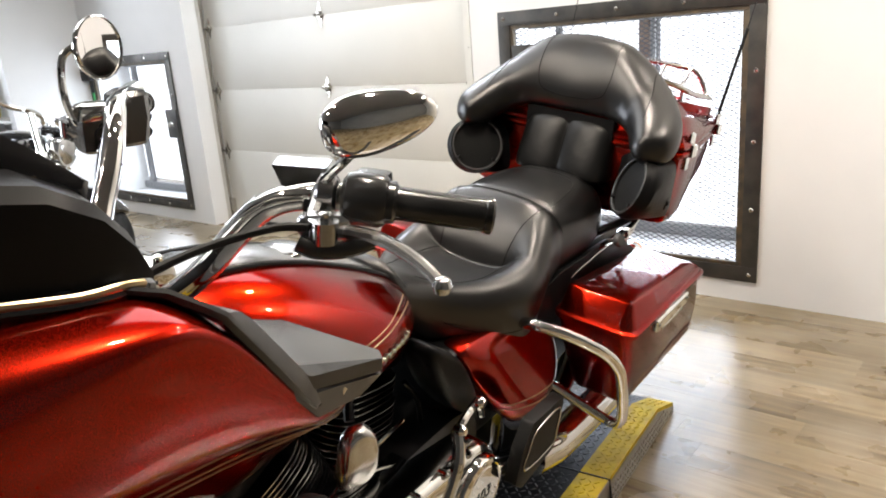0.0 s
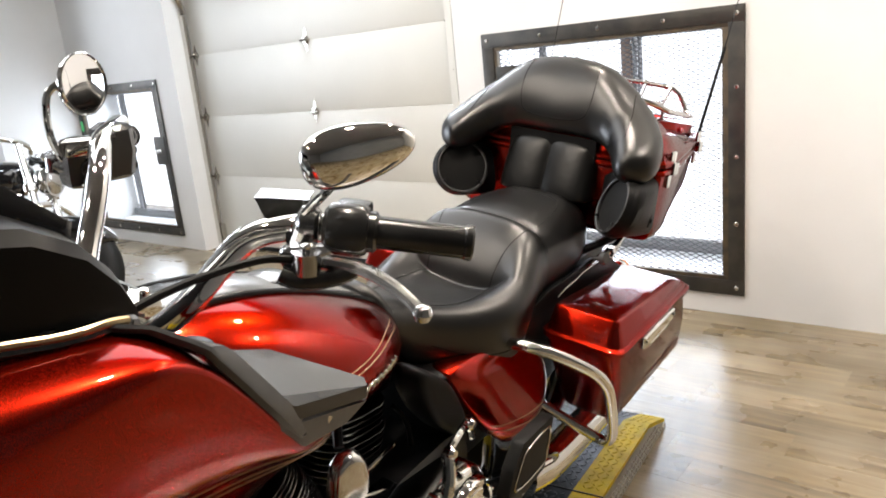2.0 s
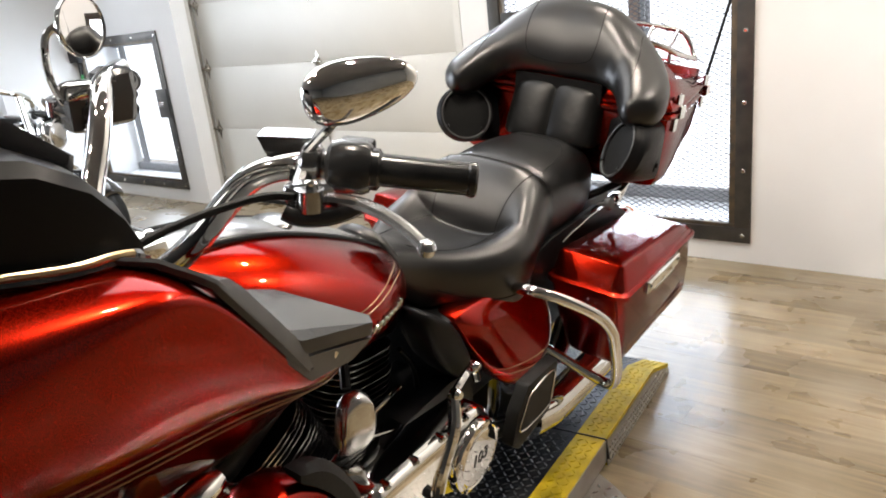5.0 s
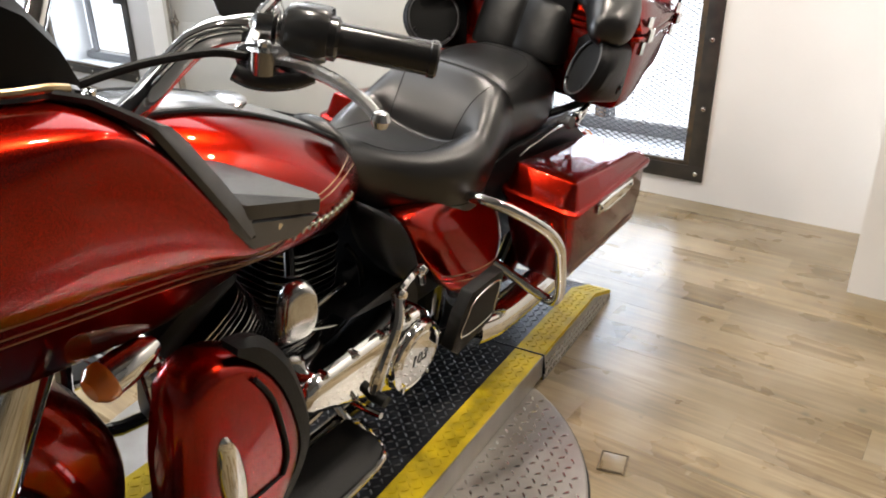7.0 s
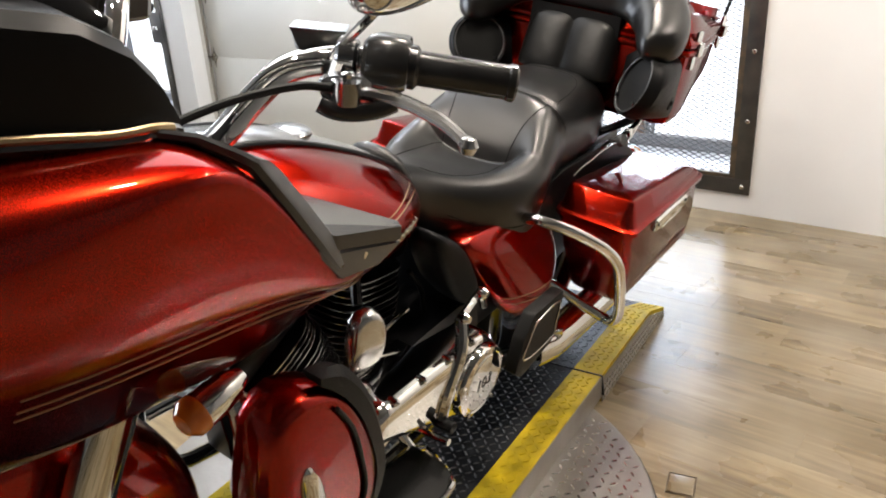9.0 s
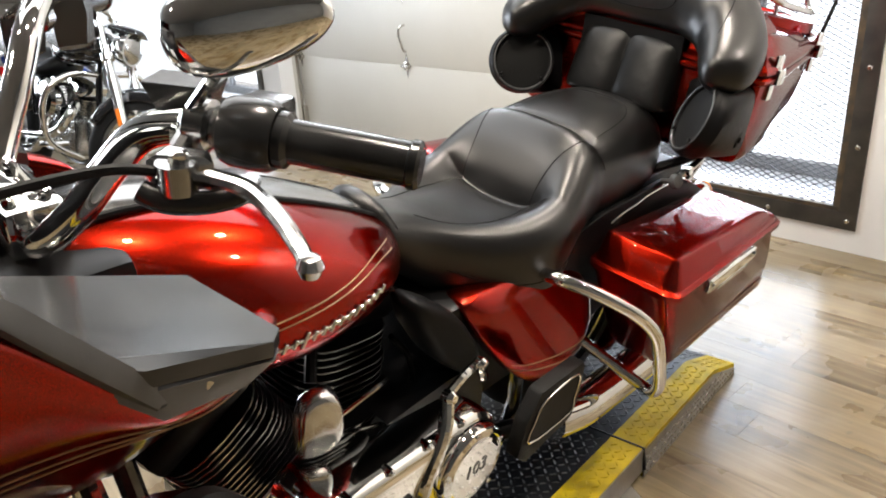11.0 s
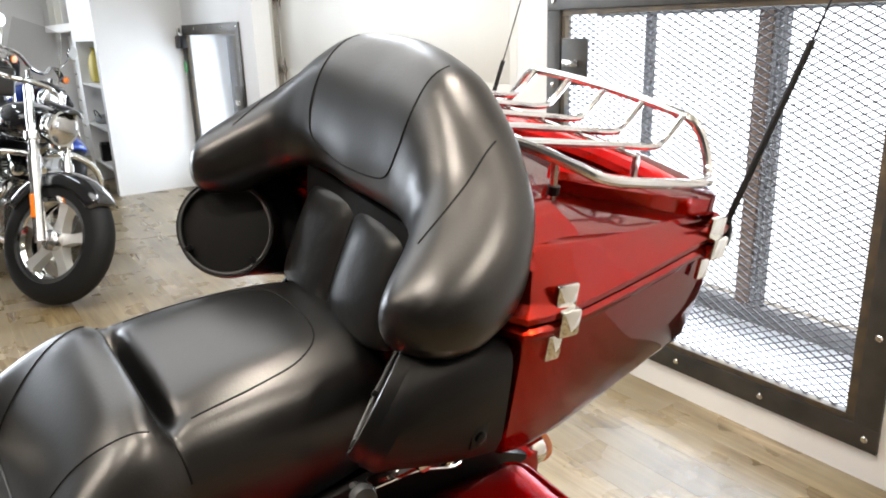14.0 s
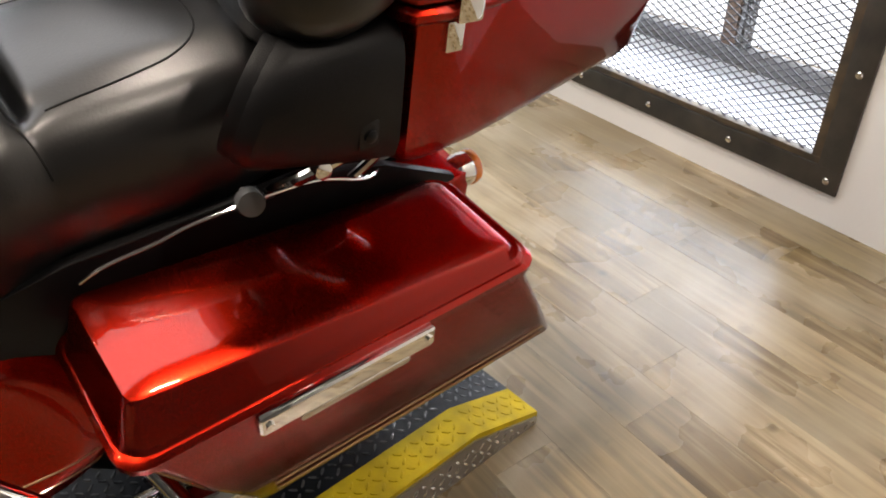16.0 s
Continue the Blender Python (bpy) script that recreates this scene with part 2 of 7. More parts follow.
M_TUBE = material("tube_glow", (0.92, 0.97, 1.0), 0.5, emit=6.0)
M_OUT = material("daylight_outside", (0.93, 0.96, 1.0), 0.9, emit=2.4)
M_BLUE = material("blue_paint", (0.02, 0.06, 0.32), 0.2, 0.3, 1.0)
M_CREAM = material("cream_card", (0.70, 0.62, 0.40), 0.6, var=0.2)
M_YEL2 = material("yellow_wrap", (0.55, 0.45, 0.08), 0.4, var=0.2)
M_GLASS = bpy.data.materials.new("clear_glass")
M_GLASS.use_nodes = True
gb = M_GLASS.node_tree.nodes["Principled BSDF"]
gb.inputs["Transmission Weight"].default_value, gb.inputs["Roughness"].default_value, gb.inputs["IOR"].default_value = 1.0, 0.0, 1.1


# ---------------------------------------------------------------- mesh helpers
def finish(bm, name, mat, sharp=35, sub=0):
    bmesh.ops.recalc_face_normals(bm, faces=bm.faces)
    me = bpy.data.meshes.new(name)
    bm.to_mesh(me)
    bm.free()
    me.materials.append(mat)
    for p in me.polygons:
        p.use_smooth = True
    if not sub:
        me.set_sharp_from_angle(angle=radians(sharp))
    ob = new(name, me)
    if sub:
        s = ob.modifiers.new("smooth", "SUBSURF")
        s.levels = s.render_levels = sub
    return ob


def part(name, bm, mat, parent=None, label="", sharp=35, sub=0):
    ob = finish(bm, name, mat, sharp, sub)
    if parent is not None:
        ob.parent = parent
    return tagged(ob, label) if label else ob


def empty(name, m, label, category, group=""):
    ob = new(name)
    ob.empty_display_size = 0.1
    ob.matrix_world = m
    return tagged(ob, label, category, group)


def add_box(bm, lo, hi, bevel=0.0, m=None, seg=2):
    c = [(a + b) / 2 for a, b in zip(lo, hi)]
    s = [abs(b - a) for a, b in zip(lo, hi)]
    mat = Matrix.Translation(c) @ Matrix.Diagonal((*s, 1))
    if m is not None:
        mat = m @ mat
    vs = bmesh.ops.create_cube(bm, size=1, matrix=mat)["verts"]
    if bevel:
        es = list({e for v in vs for e in v.link_edges})
        bmesh.ops.bevel(bm, geom=es, offset=bevel, segments=seg, affect="EDGES", profile=0.6)
    return bm


def box(lo, hi, bevel=0.0, m=None, seg=2):
    return add_box(bmesh.new(), lo, hi, bevel, m, seg)


def spline(pts, n=6, closed=False):
    """A smooth line through the points."""
    p = [Vector(q) for q in pts]
    out, k = [], len(p)
    for i in range(k if closed else k - 1):
        if closed:
            a, b, c, d = p[i - 1], p[i], p[(i + 1) % k], p[(i + 2) % k]
        else:
            a, b, c, d = p[max(i - 1, 0)], p[i], p[i + 1], p[min(i + 2, k - 1)]
        for j in range(n):
            t = j / n
            out.append(0.5 * (2 * b + (c - a) * t + (2 * a - 5 * b + 4 * c - d) * t * t + (3 * b - a - 3 * c + d) * t ** 3))
    if not closed:
        out.append(p[-1])
    return out


def add_tube(bm, pts, r, seg=10, closed=False, smooth=0, taper=None):
    p = spline(pts, smooth, closed) if smooth else [Vector(q) for q in pts]
    k = len(p)
    up, rings = None, []
    for i in range(k):
        t = (p[(i + 1) % k] - p[i - 1]) if closed else (p[min(i + 1, k - 1)] - p[max(i - 1, 0)])
        t.normalize()
        if up is None:
            up = t.orthogonal().normalized()
        up = (up - t * up.dot(t)).normalized()
        side = t.cross(up)
        rr = r if taper is None else r + (taper - r) * i / (k - 1)
        rings.append([bm.verts.new(p[i] + rr * (math.cos(a) * up + math.sin(a) * side)) for a in [2 * math.pi * j / seg for j in range(seg)]])
    for i in range(k if closed else k - 1):
        a, b = rings[i], rings[(i + 1) % k]
        for j in range(seg):
            bm.faces.new((a[j], a[(j + 1) % seg], b[(j + 1) % seg], b[j]))
    if not closed:
        bm.faces.new(rings[0][::-1])
        bm.faces.new(rings[-1])
    return bm


def tube(pts, r, seg=10, closed=False, smooth=0, taper=None):
    return add_tube(bmesh.new(), pts, r, seg, closed, smooth, taper)


def add_loft(bm, rings, closed=True, caps=True):
    """Skin a row of rings of equally many points."""
    vs = [[bm.verts.new(Vector(q)) for q in r] for r in rings]
    n = len(vs[0])
    for a, b in zip(vs, vs[1:]):
        for j in range(n if closed else n - 1):
            bm.faces.new((a[j], a[(j + 1) % n], b[(j + 1) % n], b[j]))
    if caps and closed:
        bm.faces.new(vs[0][::-1])
        bm.faces.new(vs[-1])
    return bm


def loft(rings, closed=True, caps=True):
    return add_loft(bmesh.new(), rings, closed, caps)


def add_lathe(bm, profile, m, seg=32, caps=True):
    """Turn (radius, height) pairs round the z axis of m."""
    rings = [[m @ Vector((r * math.cos(2 * math.pi * j / seg), r * math.sin(2 * math.pi * j / seg), z)) for j in range(seg)] for r, z in profile]
    vs = [[bm.verts.new(q) for q in ring] for ring in rings]
    for a, b in zip(vs, vs[1:]):
        for j in range(seg):
            bm.faces.new((a[j], a[(j + 1) % seg], b[(j + 1) % seg], b[j]))
    if caps and profile[0][0] > 1e-5:
        bm.faces.new(vs[0][::-1])
    if caps and profile[-1][0] > 1e-5:
        bm.faces.new(vs[-1])
    bmesh.ops.remove_doubles(bm, verts=bm.verts, dist=1e-6)
    return bm


def lathe(profile, m, seg=32, caps=True):
    return add_lathe(bmesh.new(), profile, m, seg, caps)


def torus(m, big, small, seg=36, sides=10):
    return tube([m @ Vector((big * math.cos(a), big * math.sin(a), 0)) for a in [2 * math.pi * i / seg for i in range(seg)]], small, sides, True)


def prism(outline, place, depth, bevel=0.0, seg=2):
    """An outline (list of pairs) pushed out by depth along the third axis of place, with rounded edges."""
    bm = bmesh.new()
    lo = [bm.verts.new(place @ Vector((a, b, 0))) for a, b in outline]
    hi = [bm.verts.new(place @ Vector((a, b, depth))) for a, b in outline]
    n = len(lo)
    for j in range(n):
        bm.faces.new((lo[j], lo[(j + 1) % n], hi[(j + 1) % n], hi[j]))
    bm.faces.new(lo[::-1])
    bm.faces.new(hi)
    if bevel:
        bmesh.ops.bevel(bm, geom=list(bm.edges), offset=bevel, segments=seg, affect="EDGES", profile=0.6)
    return bm


def axes_to(origin, x, y):
    """A frame at origin whose first two axes are x and y."""
    x = Vector(x).normalized()
    z = x.cross(Vector(y)).normalized()
    y = z.cross(x)
    m = Matrix((x, y, z)).transposed().to_4x4()
    m.translation = Vector(origin)
    return m


def aim(origin, z):
    """A frame at origin with its third axis along z."""
    m = Vector(z).to_track_quat("Z", "Y").to_matrix().to_4x4()
    m.translation = Vector(origin)
    return m


def mirror(bm):
    """The same parts on the other side of the machine."""
    for v in bm.verts:
        v.co.y = -v.co.y
    bmesh.ops.reverse_faces(bm, faces=bm.faces)
    return bm


def both(name, make, mat, parent, label="", sharp=35, sub=0):
    a = part(name, make(), mat, parent, label, sharp, sub)
    b = part(name, mirror(make()), mat, parent, label, sharp, sub)
    return a, b


def draped(name, ob, pts, way, r, mat, parent, lift=0.0, n=8, closed=False):
    """A thin line laid on the surface of ob along the way given."""
    dg = bpy.context.evaluated_depsgraph_get()
    ev = ob.evaluated_get(dg)
    way = Vector(way).normalized()
    out = []
    for q in spline(pts, n, closed):
        hit, place, normal, _ = ev.ray_cast(q - way * 0.5, way)
        if hit:
            out.append(place - way * lift)
    if len(out) < 3:
        return None
    return part(name, tube(out, r, 6, closed), mat, parent)

# ---------------------------------------------------------------- the room
WY, GY, LY = 3.85, 3.92, 3.73          # planes of the grille wall, the garage door and the left wall
XR, XL, YB = 4.2, -9.2, -6.5           # right, left and back limits


def structure(name, bm, mat, label, sharp=35):
    return tagged(part(name, bm, mat, None, label, sharp), label, "", "", "structure")


floor = structure("floor", box((XL, YB, -0.08), (XR, 5.0, -0.006)), M_FLOOR, "floor of greyish brown wood-look vinyl planks")
ceiling = structure("ceiling", box((XL, YB, CEIL), (XR, 5.0, CEIL + 0.1)), M_CEIL, "plain unseen ceiling, grey to darken reflections")

# grille wall with its opening
bm = bmesh.new()
add_box(bm, (-0.415, WY, 0), (0.42, WY + 0.2, CEIL))
add_box(bm, (-1.74, WY, 1.425), (-0.415, WY + 0.2, CEIL))
add_box(bm, (-1.74, WY, 0), (-0.415, WY + 0.2, 0.155))
add_box(bm, (-2.0, WY, 0), (-1.74, WY + 0.2, CEIL))
structure("wall_grille", bm, M_WALL, "cream white painted wall round a barred window")
# lintel over the garage door
structure("wall_lintel", box((-4.72, WY, 2.16), (-2.0, WY + 0.2, CEIL)), M_WALL, "cream white painted wall over the garage door")
# left wall with its opening
bm = bmesh.new()
add_box(bm, (-5.04, LY, 0), (-4.72, LY + 0.32, CEIL))
add_box(bm, (-6.35, LY, 1.385), (-5.04, LY + 0.32, CEIL))
add_box(bm, (-6.35, LY, 0), (-5.04, LY + 0.32, 0.155))
add_box(bm, (XL, LY, 0), (-6.35, LY + 0.32, CEIL))
structure("wall_left_window", bm, M_WALL, "white painted wall round a deep barred window")
# pier to the right, and the walls that close the room
structure("wall_pier", box((0.42, 3.2, 0), (XR, WY + 0.2, CEIL)), M_WALL, "white painted wall pier standing forward")
structure("wall_right", box((XR, YB, 0), (XR + 0.15, 3.2, CEIL)), M_BACK, "plain unseen wall, grey to darken reflections")
structure("wall_back", box((XL, YB - 0.15, 0), (XR, YB, CEIL)), M_BACK, "plain unseen wall, grey to darken reflections")
bm = box((XL - 0.15, YB, 0), (XL, -3.3, CEIL))
add_box(bm, (XL - 0.15, 1.1, 0), (XL, 5.0, CEIL))
add_box(bm, (XL - 0.15, -3.3, 0), (XL, 1.1, 0.4))
add_box(bm, (XL - 0.15, -3.3, 2.6), (XL, 1.1, CEIL))
structure("wall_far_left", bm, M_WALL, "plain white painted wall round an added glowing opening")
# glowing pane put in beside that fill lamp; it stays out of view
sw = structure("fill_window", box((XL - 0.09, -3.3, 0.4), (XL - 0.07, 1.1, 2.6)), M_OUT, "glowing pane added as unseen fill on the far left")
for y in (-3.3, -1.85, -0.40, 1.05):
    part("window_frame", box((XL - 0.07, y, 0.4), (XL - 0.02, y + 0.05, 2.6), 0.004), M_GREY, sw)
# partition that stands out beside the left window
bm = box((-6.52, 3.0, 0), (-6.42, LY, CEIL))
add_box(bm, (-7.39, 3.0, 1.325), (-6.52, 3.30, CEIL))
add_box(bm, (-7.39, 3.26, 0), (-6.52, 3.30, 1.325))
add_box(bm, (-7.55, 3.0, 0), (-7.39, 3.30, CEIL))
add_box(bm, (XL, 3.0, 2.34), (-7.55, 3.30, CEIL))
add_box(bm, (XL, 3.27, 0), (-7.55, 3.30, 2.34))
structure("wall_partition", bm, M_WALL, "white painted partition with a shelf niche beside the window")


def recess(x0, x1, z0, z1, y0, y1, posts, label):
    """The deep reveal of a window, its sill, frame and posts, with daylight behind."""
    bm = bmesh.new()
    t = 0.03
    add_box(bm, (x0 - t, y0, z0 - t), (x1 + t, y1, z0))
    add_box(bm, (x0 - t, y0, z1), (x1 + t, y1, z1 + t))
    add_box(bm, (x0 - t, y0, z0), (x0, y1, z1))
    add_box(bm, (x1, y0, z0), (x1 + t, y1, z1))
    w = structure("window_reveal", bm, M_SILL, label)
    fr = box((x0, y1 - 0.06, z0), (x1, y1, z0 + 0.07), 0.004)
    add_box(fr, (x0, y1 - 0.06, z1 - 0.05), (x1, y1, z1), 0.004)
    part("window_frame", fr, M_GREY, w, "grey aluminium window rail")
    for x, wide, mat, name in posts:
        part(name, box((x, y1 - 0.055, z0 + 0.07), (x + wide, y1 - 0.02, z1 - 0.05), 0.003), mat, w)
    pane = part("pane", box((x0, y1 - 0.012, z0 + 0.07), (x1, y1 - 0.006, z1 - 0.05)), M_GLASS, w)
    pane.visible_shadow = False
    return w


recess(-2.35, -0.30, 0.155, 1.425, WY + 0.2, WY + 0.55, [(-1.20, 0.06, M_POST, "brown_post"), (-1.13, 0.016, M_GREY, "grey_post"), (-1.10, 0.016, M_GREY, "grey_post"), (-1.735, 0.035, M_GREY, "grey_post")], "white reveal and sill of a bright window")
recess(-6.35, -5.04, 0.155, 1.385, LY + 0.32, LY + 0.37, [(-6.23, 0.06, M_GREY, "grey_post")], "white reveal and sill of a bright window")
tagged(part("backdrop", box((-9.0, 5.3, -0.6), (1.5, 5.32, 3.2)), M_OUT, None), "overexposed daylight outside the windows", "", "", "structure")


def grille(m, w, h, bar, pitch_x, pitch_z, label, lock, strand):
    """A bolted steel frame with an expanded steel mesh; x to the right, z up, y into the wall."""
    g = empty("window_grille", m, label, "window grille")
    for name, lo, hi in (("frame_bar", (0, -0.012, 0), (w, 0, bar)), ("frame_bar", (0, -0.012, h - bar), (w, 0, h)), ("frame_bar", (0, -0.012, bar), (bar, 0, h - bar)), ("frame_bar", (w - bar, -0.012, bar), (w, 0, h - bar))):
        part(name, box(lo, hi, 0.002), M_FRAME, g)
    for name, lo, hi in (("inner_angle", (bar, -0.004, bar), (w - bar, 0.03, bar + 0.02)), ("inner_angle", (bar, -0.004, h - bar - 0.02), (w - bar, 0.03, h - bar)), ("inner_angle", (bar, -0.004, bar + 0.02), (bar + 0.02, 0.03, h - bar - 0.02)), ("inner_angle", (w - bar - 0.03, -0.004, bar + 0.02), (w - bar, 0.03, h - bar - 0.02))):
        part(name, box(lo, hi, 0.002), M_RUST, g)
    # strands of the mesh, both ways
    bm = bmesh.new()
    x0, x1, z0, z1 = bar + 0.012, w - bar - 0.012, bar + 0.012, h - bar - 0.012
    slope = pitch_z / pitch_x
    for sign in (1, -1):
        k = int((x1 - x0) / pitch_x + (z1 - z0) / pitch_z) + 2
        for i in range(-k, k + 1):
            # z = z0 + sign*slope*(x-x0) + i*pitch_z
            ends = []
            for x in (x0, x1):
                z = z0 + sign * slope * (x - x0) + i * pitch_z
                if z0 <= z <= z1:
                    ends.append((x, z))
            for z in (z0, z1):
                x = x0 + (z - z0 - i * pitch_z) / (sign * slope)
                if x0 < x < x1:
                    ends.append((x, z))
            if len(ends) >= 2:
                (ax, az), (bx, bz) = ends[0], ends[1]
                d = Vector((bx - ax, 0, bz - az))
                if d.length < 0.01:
                    continue
                d.normalize()
                n = Vector((-d.z, 0, d.x)) * strand
                y = 0.016 + 0.002 * sign
                ring = lambda px, pz: [Vector((px, y - 0.0015, pz)) + n, Vector((px, y + 0.0015, pz)) + n, Vector((px, y + 0.0015, pz)) - n, Vector((px, y - 0.0015, pz)) - n]
                add_loft(bm, [ring(ax, az), ring(bx, bz)])
    tagged(part("mesh_panel", bm, M_MESH, g, "diamond expanded steel mesh"), kind="stuff")
    # bolts round the frame
    spots = [(bar / 2 + (w - bar) * i / 4, bar / 2) for i in range(5)] + [(bar / 2 + (w - bar) * i / 4, h - bar / 2) for i in range(5)]
    spots += [(bar / 2, bar / 2 + (h - bar) * i / 4) for i in range(1, 4)] + [(w - bar / 2, bar / 2 + (h - bar) * i / 4) for i in range(1, 4)]
    for x, z in spots:
        part("bolt", lathe([(0.011, 0), (0.011, 0.003), (0.008, 0.006), (0.0, 0.007)], pose(x, -0.012, z, 90), 10), M_DULL, g)
    lx, lz, lw, lh = lock
    part("lock_plate", box((lx, -0.02, lz), (lx + lw, -0.013, lz + lh), 0.003), M_FRAME, g, "dark steel lock plate")
    part("hasp", box((lx + 0.02, -0.035, lz + lh * 0.4), (lx + lw * 0.7, -0.02, lz + lh * 0.55), 0.004), M_DULL, g)
    return g


grille(pose(-1.80, WY - 0.003, 0.105), 1.435, 1.37, 0.075, 0.047, 0.0235, "black steel window grille with expanded mesh, bolted to the wall", (0.092, 1.012, 0.142, 0.177), 0.0019)
grille(pose(-6.41, LY - 0.003, 0.11), 1.42, 1.325, 0.065, 0.05, 0.025, "black steel window grille with a lock box, bolted to the wall", (1.24, 0.62, 0.16, 0.24), 0.0007)

# latch and tag at the left window
lt = empty("window_latch", pose(-6.40, LY - 0.02, 1.29), "black steel latch with a green tag on the window grille", "latch")
part("case", box((-0.02, -0.06, -0.05), (0.13, 0.0, 0.06), 0.008), M_SATIN, lt)
part("arm", box((0.0, -0.05, 0.06), (0.03, -0.02, 0.12), 0.004), M_DULL, lt)
part("strap", box((0.085, -0.03, -0.16), (0.115, -0.022, -0.05), 0.002), M_SATIN, lt)
part("tag", box((0.08, -0.034, -0.25), (0.12, -0.028, -0.16), 0.002), M_GREEN, lt, "green tag")

# garage door: hinged steel sections in a track
gd = empty("garage_door", pose(0, 0, 0), "white sectional steel garage door, closed", "garage door")
# unseen sheet added to stop the backdrop's glow in the section joints
part("joint_light_block", box((-4.71, GY + 0.045, 0.0), (-2.01, GY + 0.06, 2.2)), M_DOOR, gd)
part("bottom_seal", box((-4.70, GY - 0.01, 0.0), (-2.02, GY + 0.04, 0.03), 0.006), M_RUBBER, gd)
for za, zb in zip([0.03, 0.605, 1.095, 1.585], [0.605, 1.095, 1.585, 2.16]):
    bm = box((-4.70, GY, za + 0.0004), (-2.02, GY + 0.04, zb - 0.0004), 0.0015)
    part("door_section", bm, M_DOOR, gd)
for x in (-4.655, -3.335, -2.05):
    for z in (0.605, 1.095, 1.585):
        hb = prism([(-0.042, 0.0), (-0.014, 0.03), (0.0, 0.085), (0.014, 0.03), (0.042, 0.0), (0.014, -0.03), (0.0, -0.085), (-0.014, -0.03)], axes_to((x, GY - 0.001, z), (1, 0, 0), (0, 0, 1)), 0.004)
        add_box(hb, (x - 0.016, GY - 0.022, z - 0.028), (x + 0.016, GY - 0.005, z + 0.028), 0.004)
        add_lathe(hb, [(0.010, -0.04), (0.010, 0.04)], pose(x, GY - 0.02, z, 0, 90, 0), 8)
        part("hinge", hb, M_DULL, gd)
part("pull_handle", tube([(-3.335, GY - 0.004, 0.70), (-3.335, GY - 0.03, 0.715), (-3.325, GY - 0.05, 0.76), (-3.345, GY - 0.05, 0.81), (-3.34, GY - 0.045, 0.86), (-3.335, GY - 0.004, 0.875)], 0.0085, 8, False, 4), M_DULL, gd)
for x in (-4.685, -2.03):
    tr = box((x - 0.03, GY - 0.055, 0.02), (x - 0.024, GY - 0.003, 1.9), 0.0)
    add_box(tr, (x - 0.03, GY - 0.062, 0.02), (x + 0.018, GY - 0.055, 1.9), 0.0)
    part("track", tr, M_DULL if x < -4 else M_DOOR, gd)
    curve = [(x, GY - 0.04 - 0.3 * (1 - math.cos(a)), 1.9 + 0.3 * math.sin(a)) for a in [i * math.pi / 16 for i in range(9)]] + [(x, GY - 2.6, 2.2)]
    part("track_bend", tube(curve, 0.024, 6), M_DULL if x < -4 else M_DOOR, gd)
    part("track_bracket", box((x - 0.05, GY - 0.05, 0.05), (x + 0.03, GY - 0.003, 0.2), 0.004), M_DULL if x < -4 else M_DOOR, gd)
    for z in (0.35, 0.83, 1.3, 1.75):
        part("roller", lathe([(0.02, -0.012), (0.023, 0.0), (0.02, 0.012)], pose(x, GY - 0.04, z, 0, 90, 0), 12), M_DULL, gd)

# ceiling lamps
for lx, ly in SPOTS:
    lamp = empty("ceiling_lamp", pose(lx, ly, CEIL), "small round white ceiling spot, lit warm", "lamp", "ceiling spots")
    part("rim", lathe([(0.075, 0.0), (0.105, 0.0), (0.105, -0.012), (0.09, -0.03), (0.075, -0.03)], pose(0, 0, -0.001), 28), M_SHELF, lamp)
    part("diffuser", lathe([(0.07, -0.002), (0.07, -0.02), (0.0, -0.022)], pose(0, 0, -0.002), 28), M_LAMP, lamp)
# bodies of the added fill tubes, unseen but caught in gloss
for lx, ly, _, wide in FILL_TUBES:
    lamp = empty("fill_tube_lamp", pose(lx, ly, CEIL), "unseen white tube fitting added as cool fill light", "lamp", "fluorescent fittings")
    part("housing", box((-0.62, -wide / 2, -0.05), (0.62, wide / 2, -0.001), 0.008), M_SHELF, lamp)
    for k in range(2 if wide < 0.3 else 4):
        y = -wide / 2 + wide * (k + 0.5) / (2 if wide < 0.3 else 4)
        part("tube", tube([(-0.58, y, -0.066), (0.58, y, -0.066)], 0.013, 10), M_TUBE, lamp)

# unseen white panel over the bay, added to back the overhead fill lamp
light = structure("skylight", box((-3.27, 0.23, CEIL - 0.03), (-1.03, 3.47, CEIL - 0.004), 0.003), M_SHELF, "unseen white panel with a pale frame, added behind an overhead fill lamp")
for lo, hi in (((-3.33, 0.17), (-1.03, 0.23)), ((-3.27, 3.47), (-0.97, 3.53)), ((-3.33, 0.23), (-3.27, 3.53)), ((-1.03, 0.17), (-0.97, 3.47))):
    part("fill_panel_frame", box((*lo, CEIL - 0.06), (*hi, CEIL - 0.001), 0.004), M_SHELF, light)

# ---------------------------------------------------------------- the turntable and its platform
TA = 6.3                                # the platform's turn against the wall, degrees
CX, CY, PZ = -0.472, 1.33, 0.095
tt = Matrix.Translation((CX, CY, 0)) @ pose(0, 0, 0, 0, 0, TA)


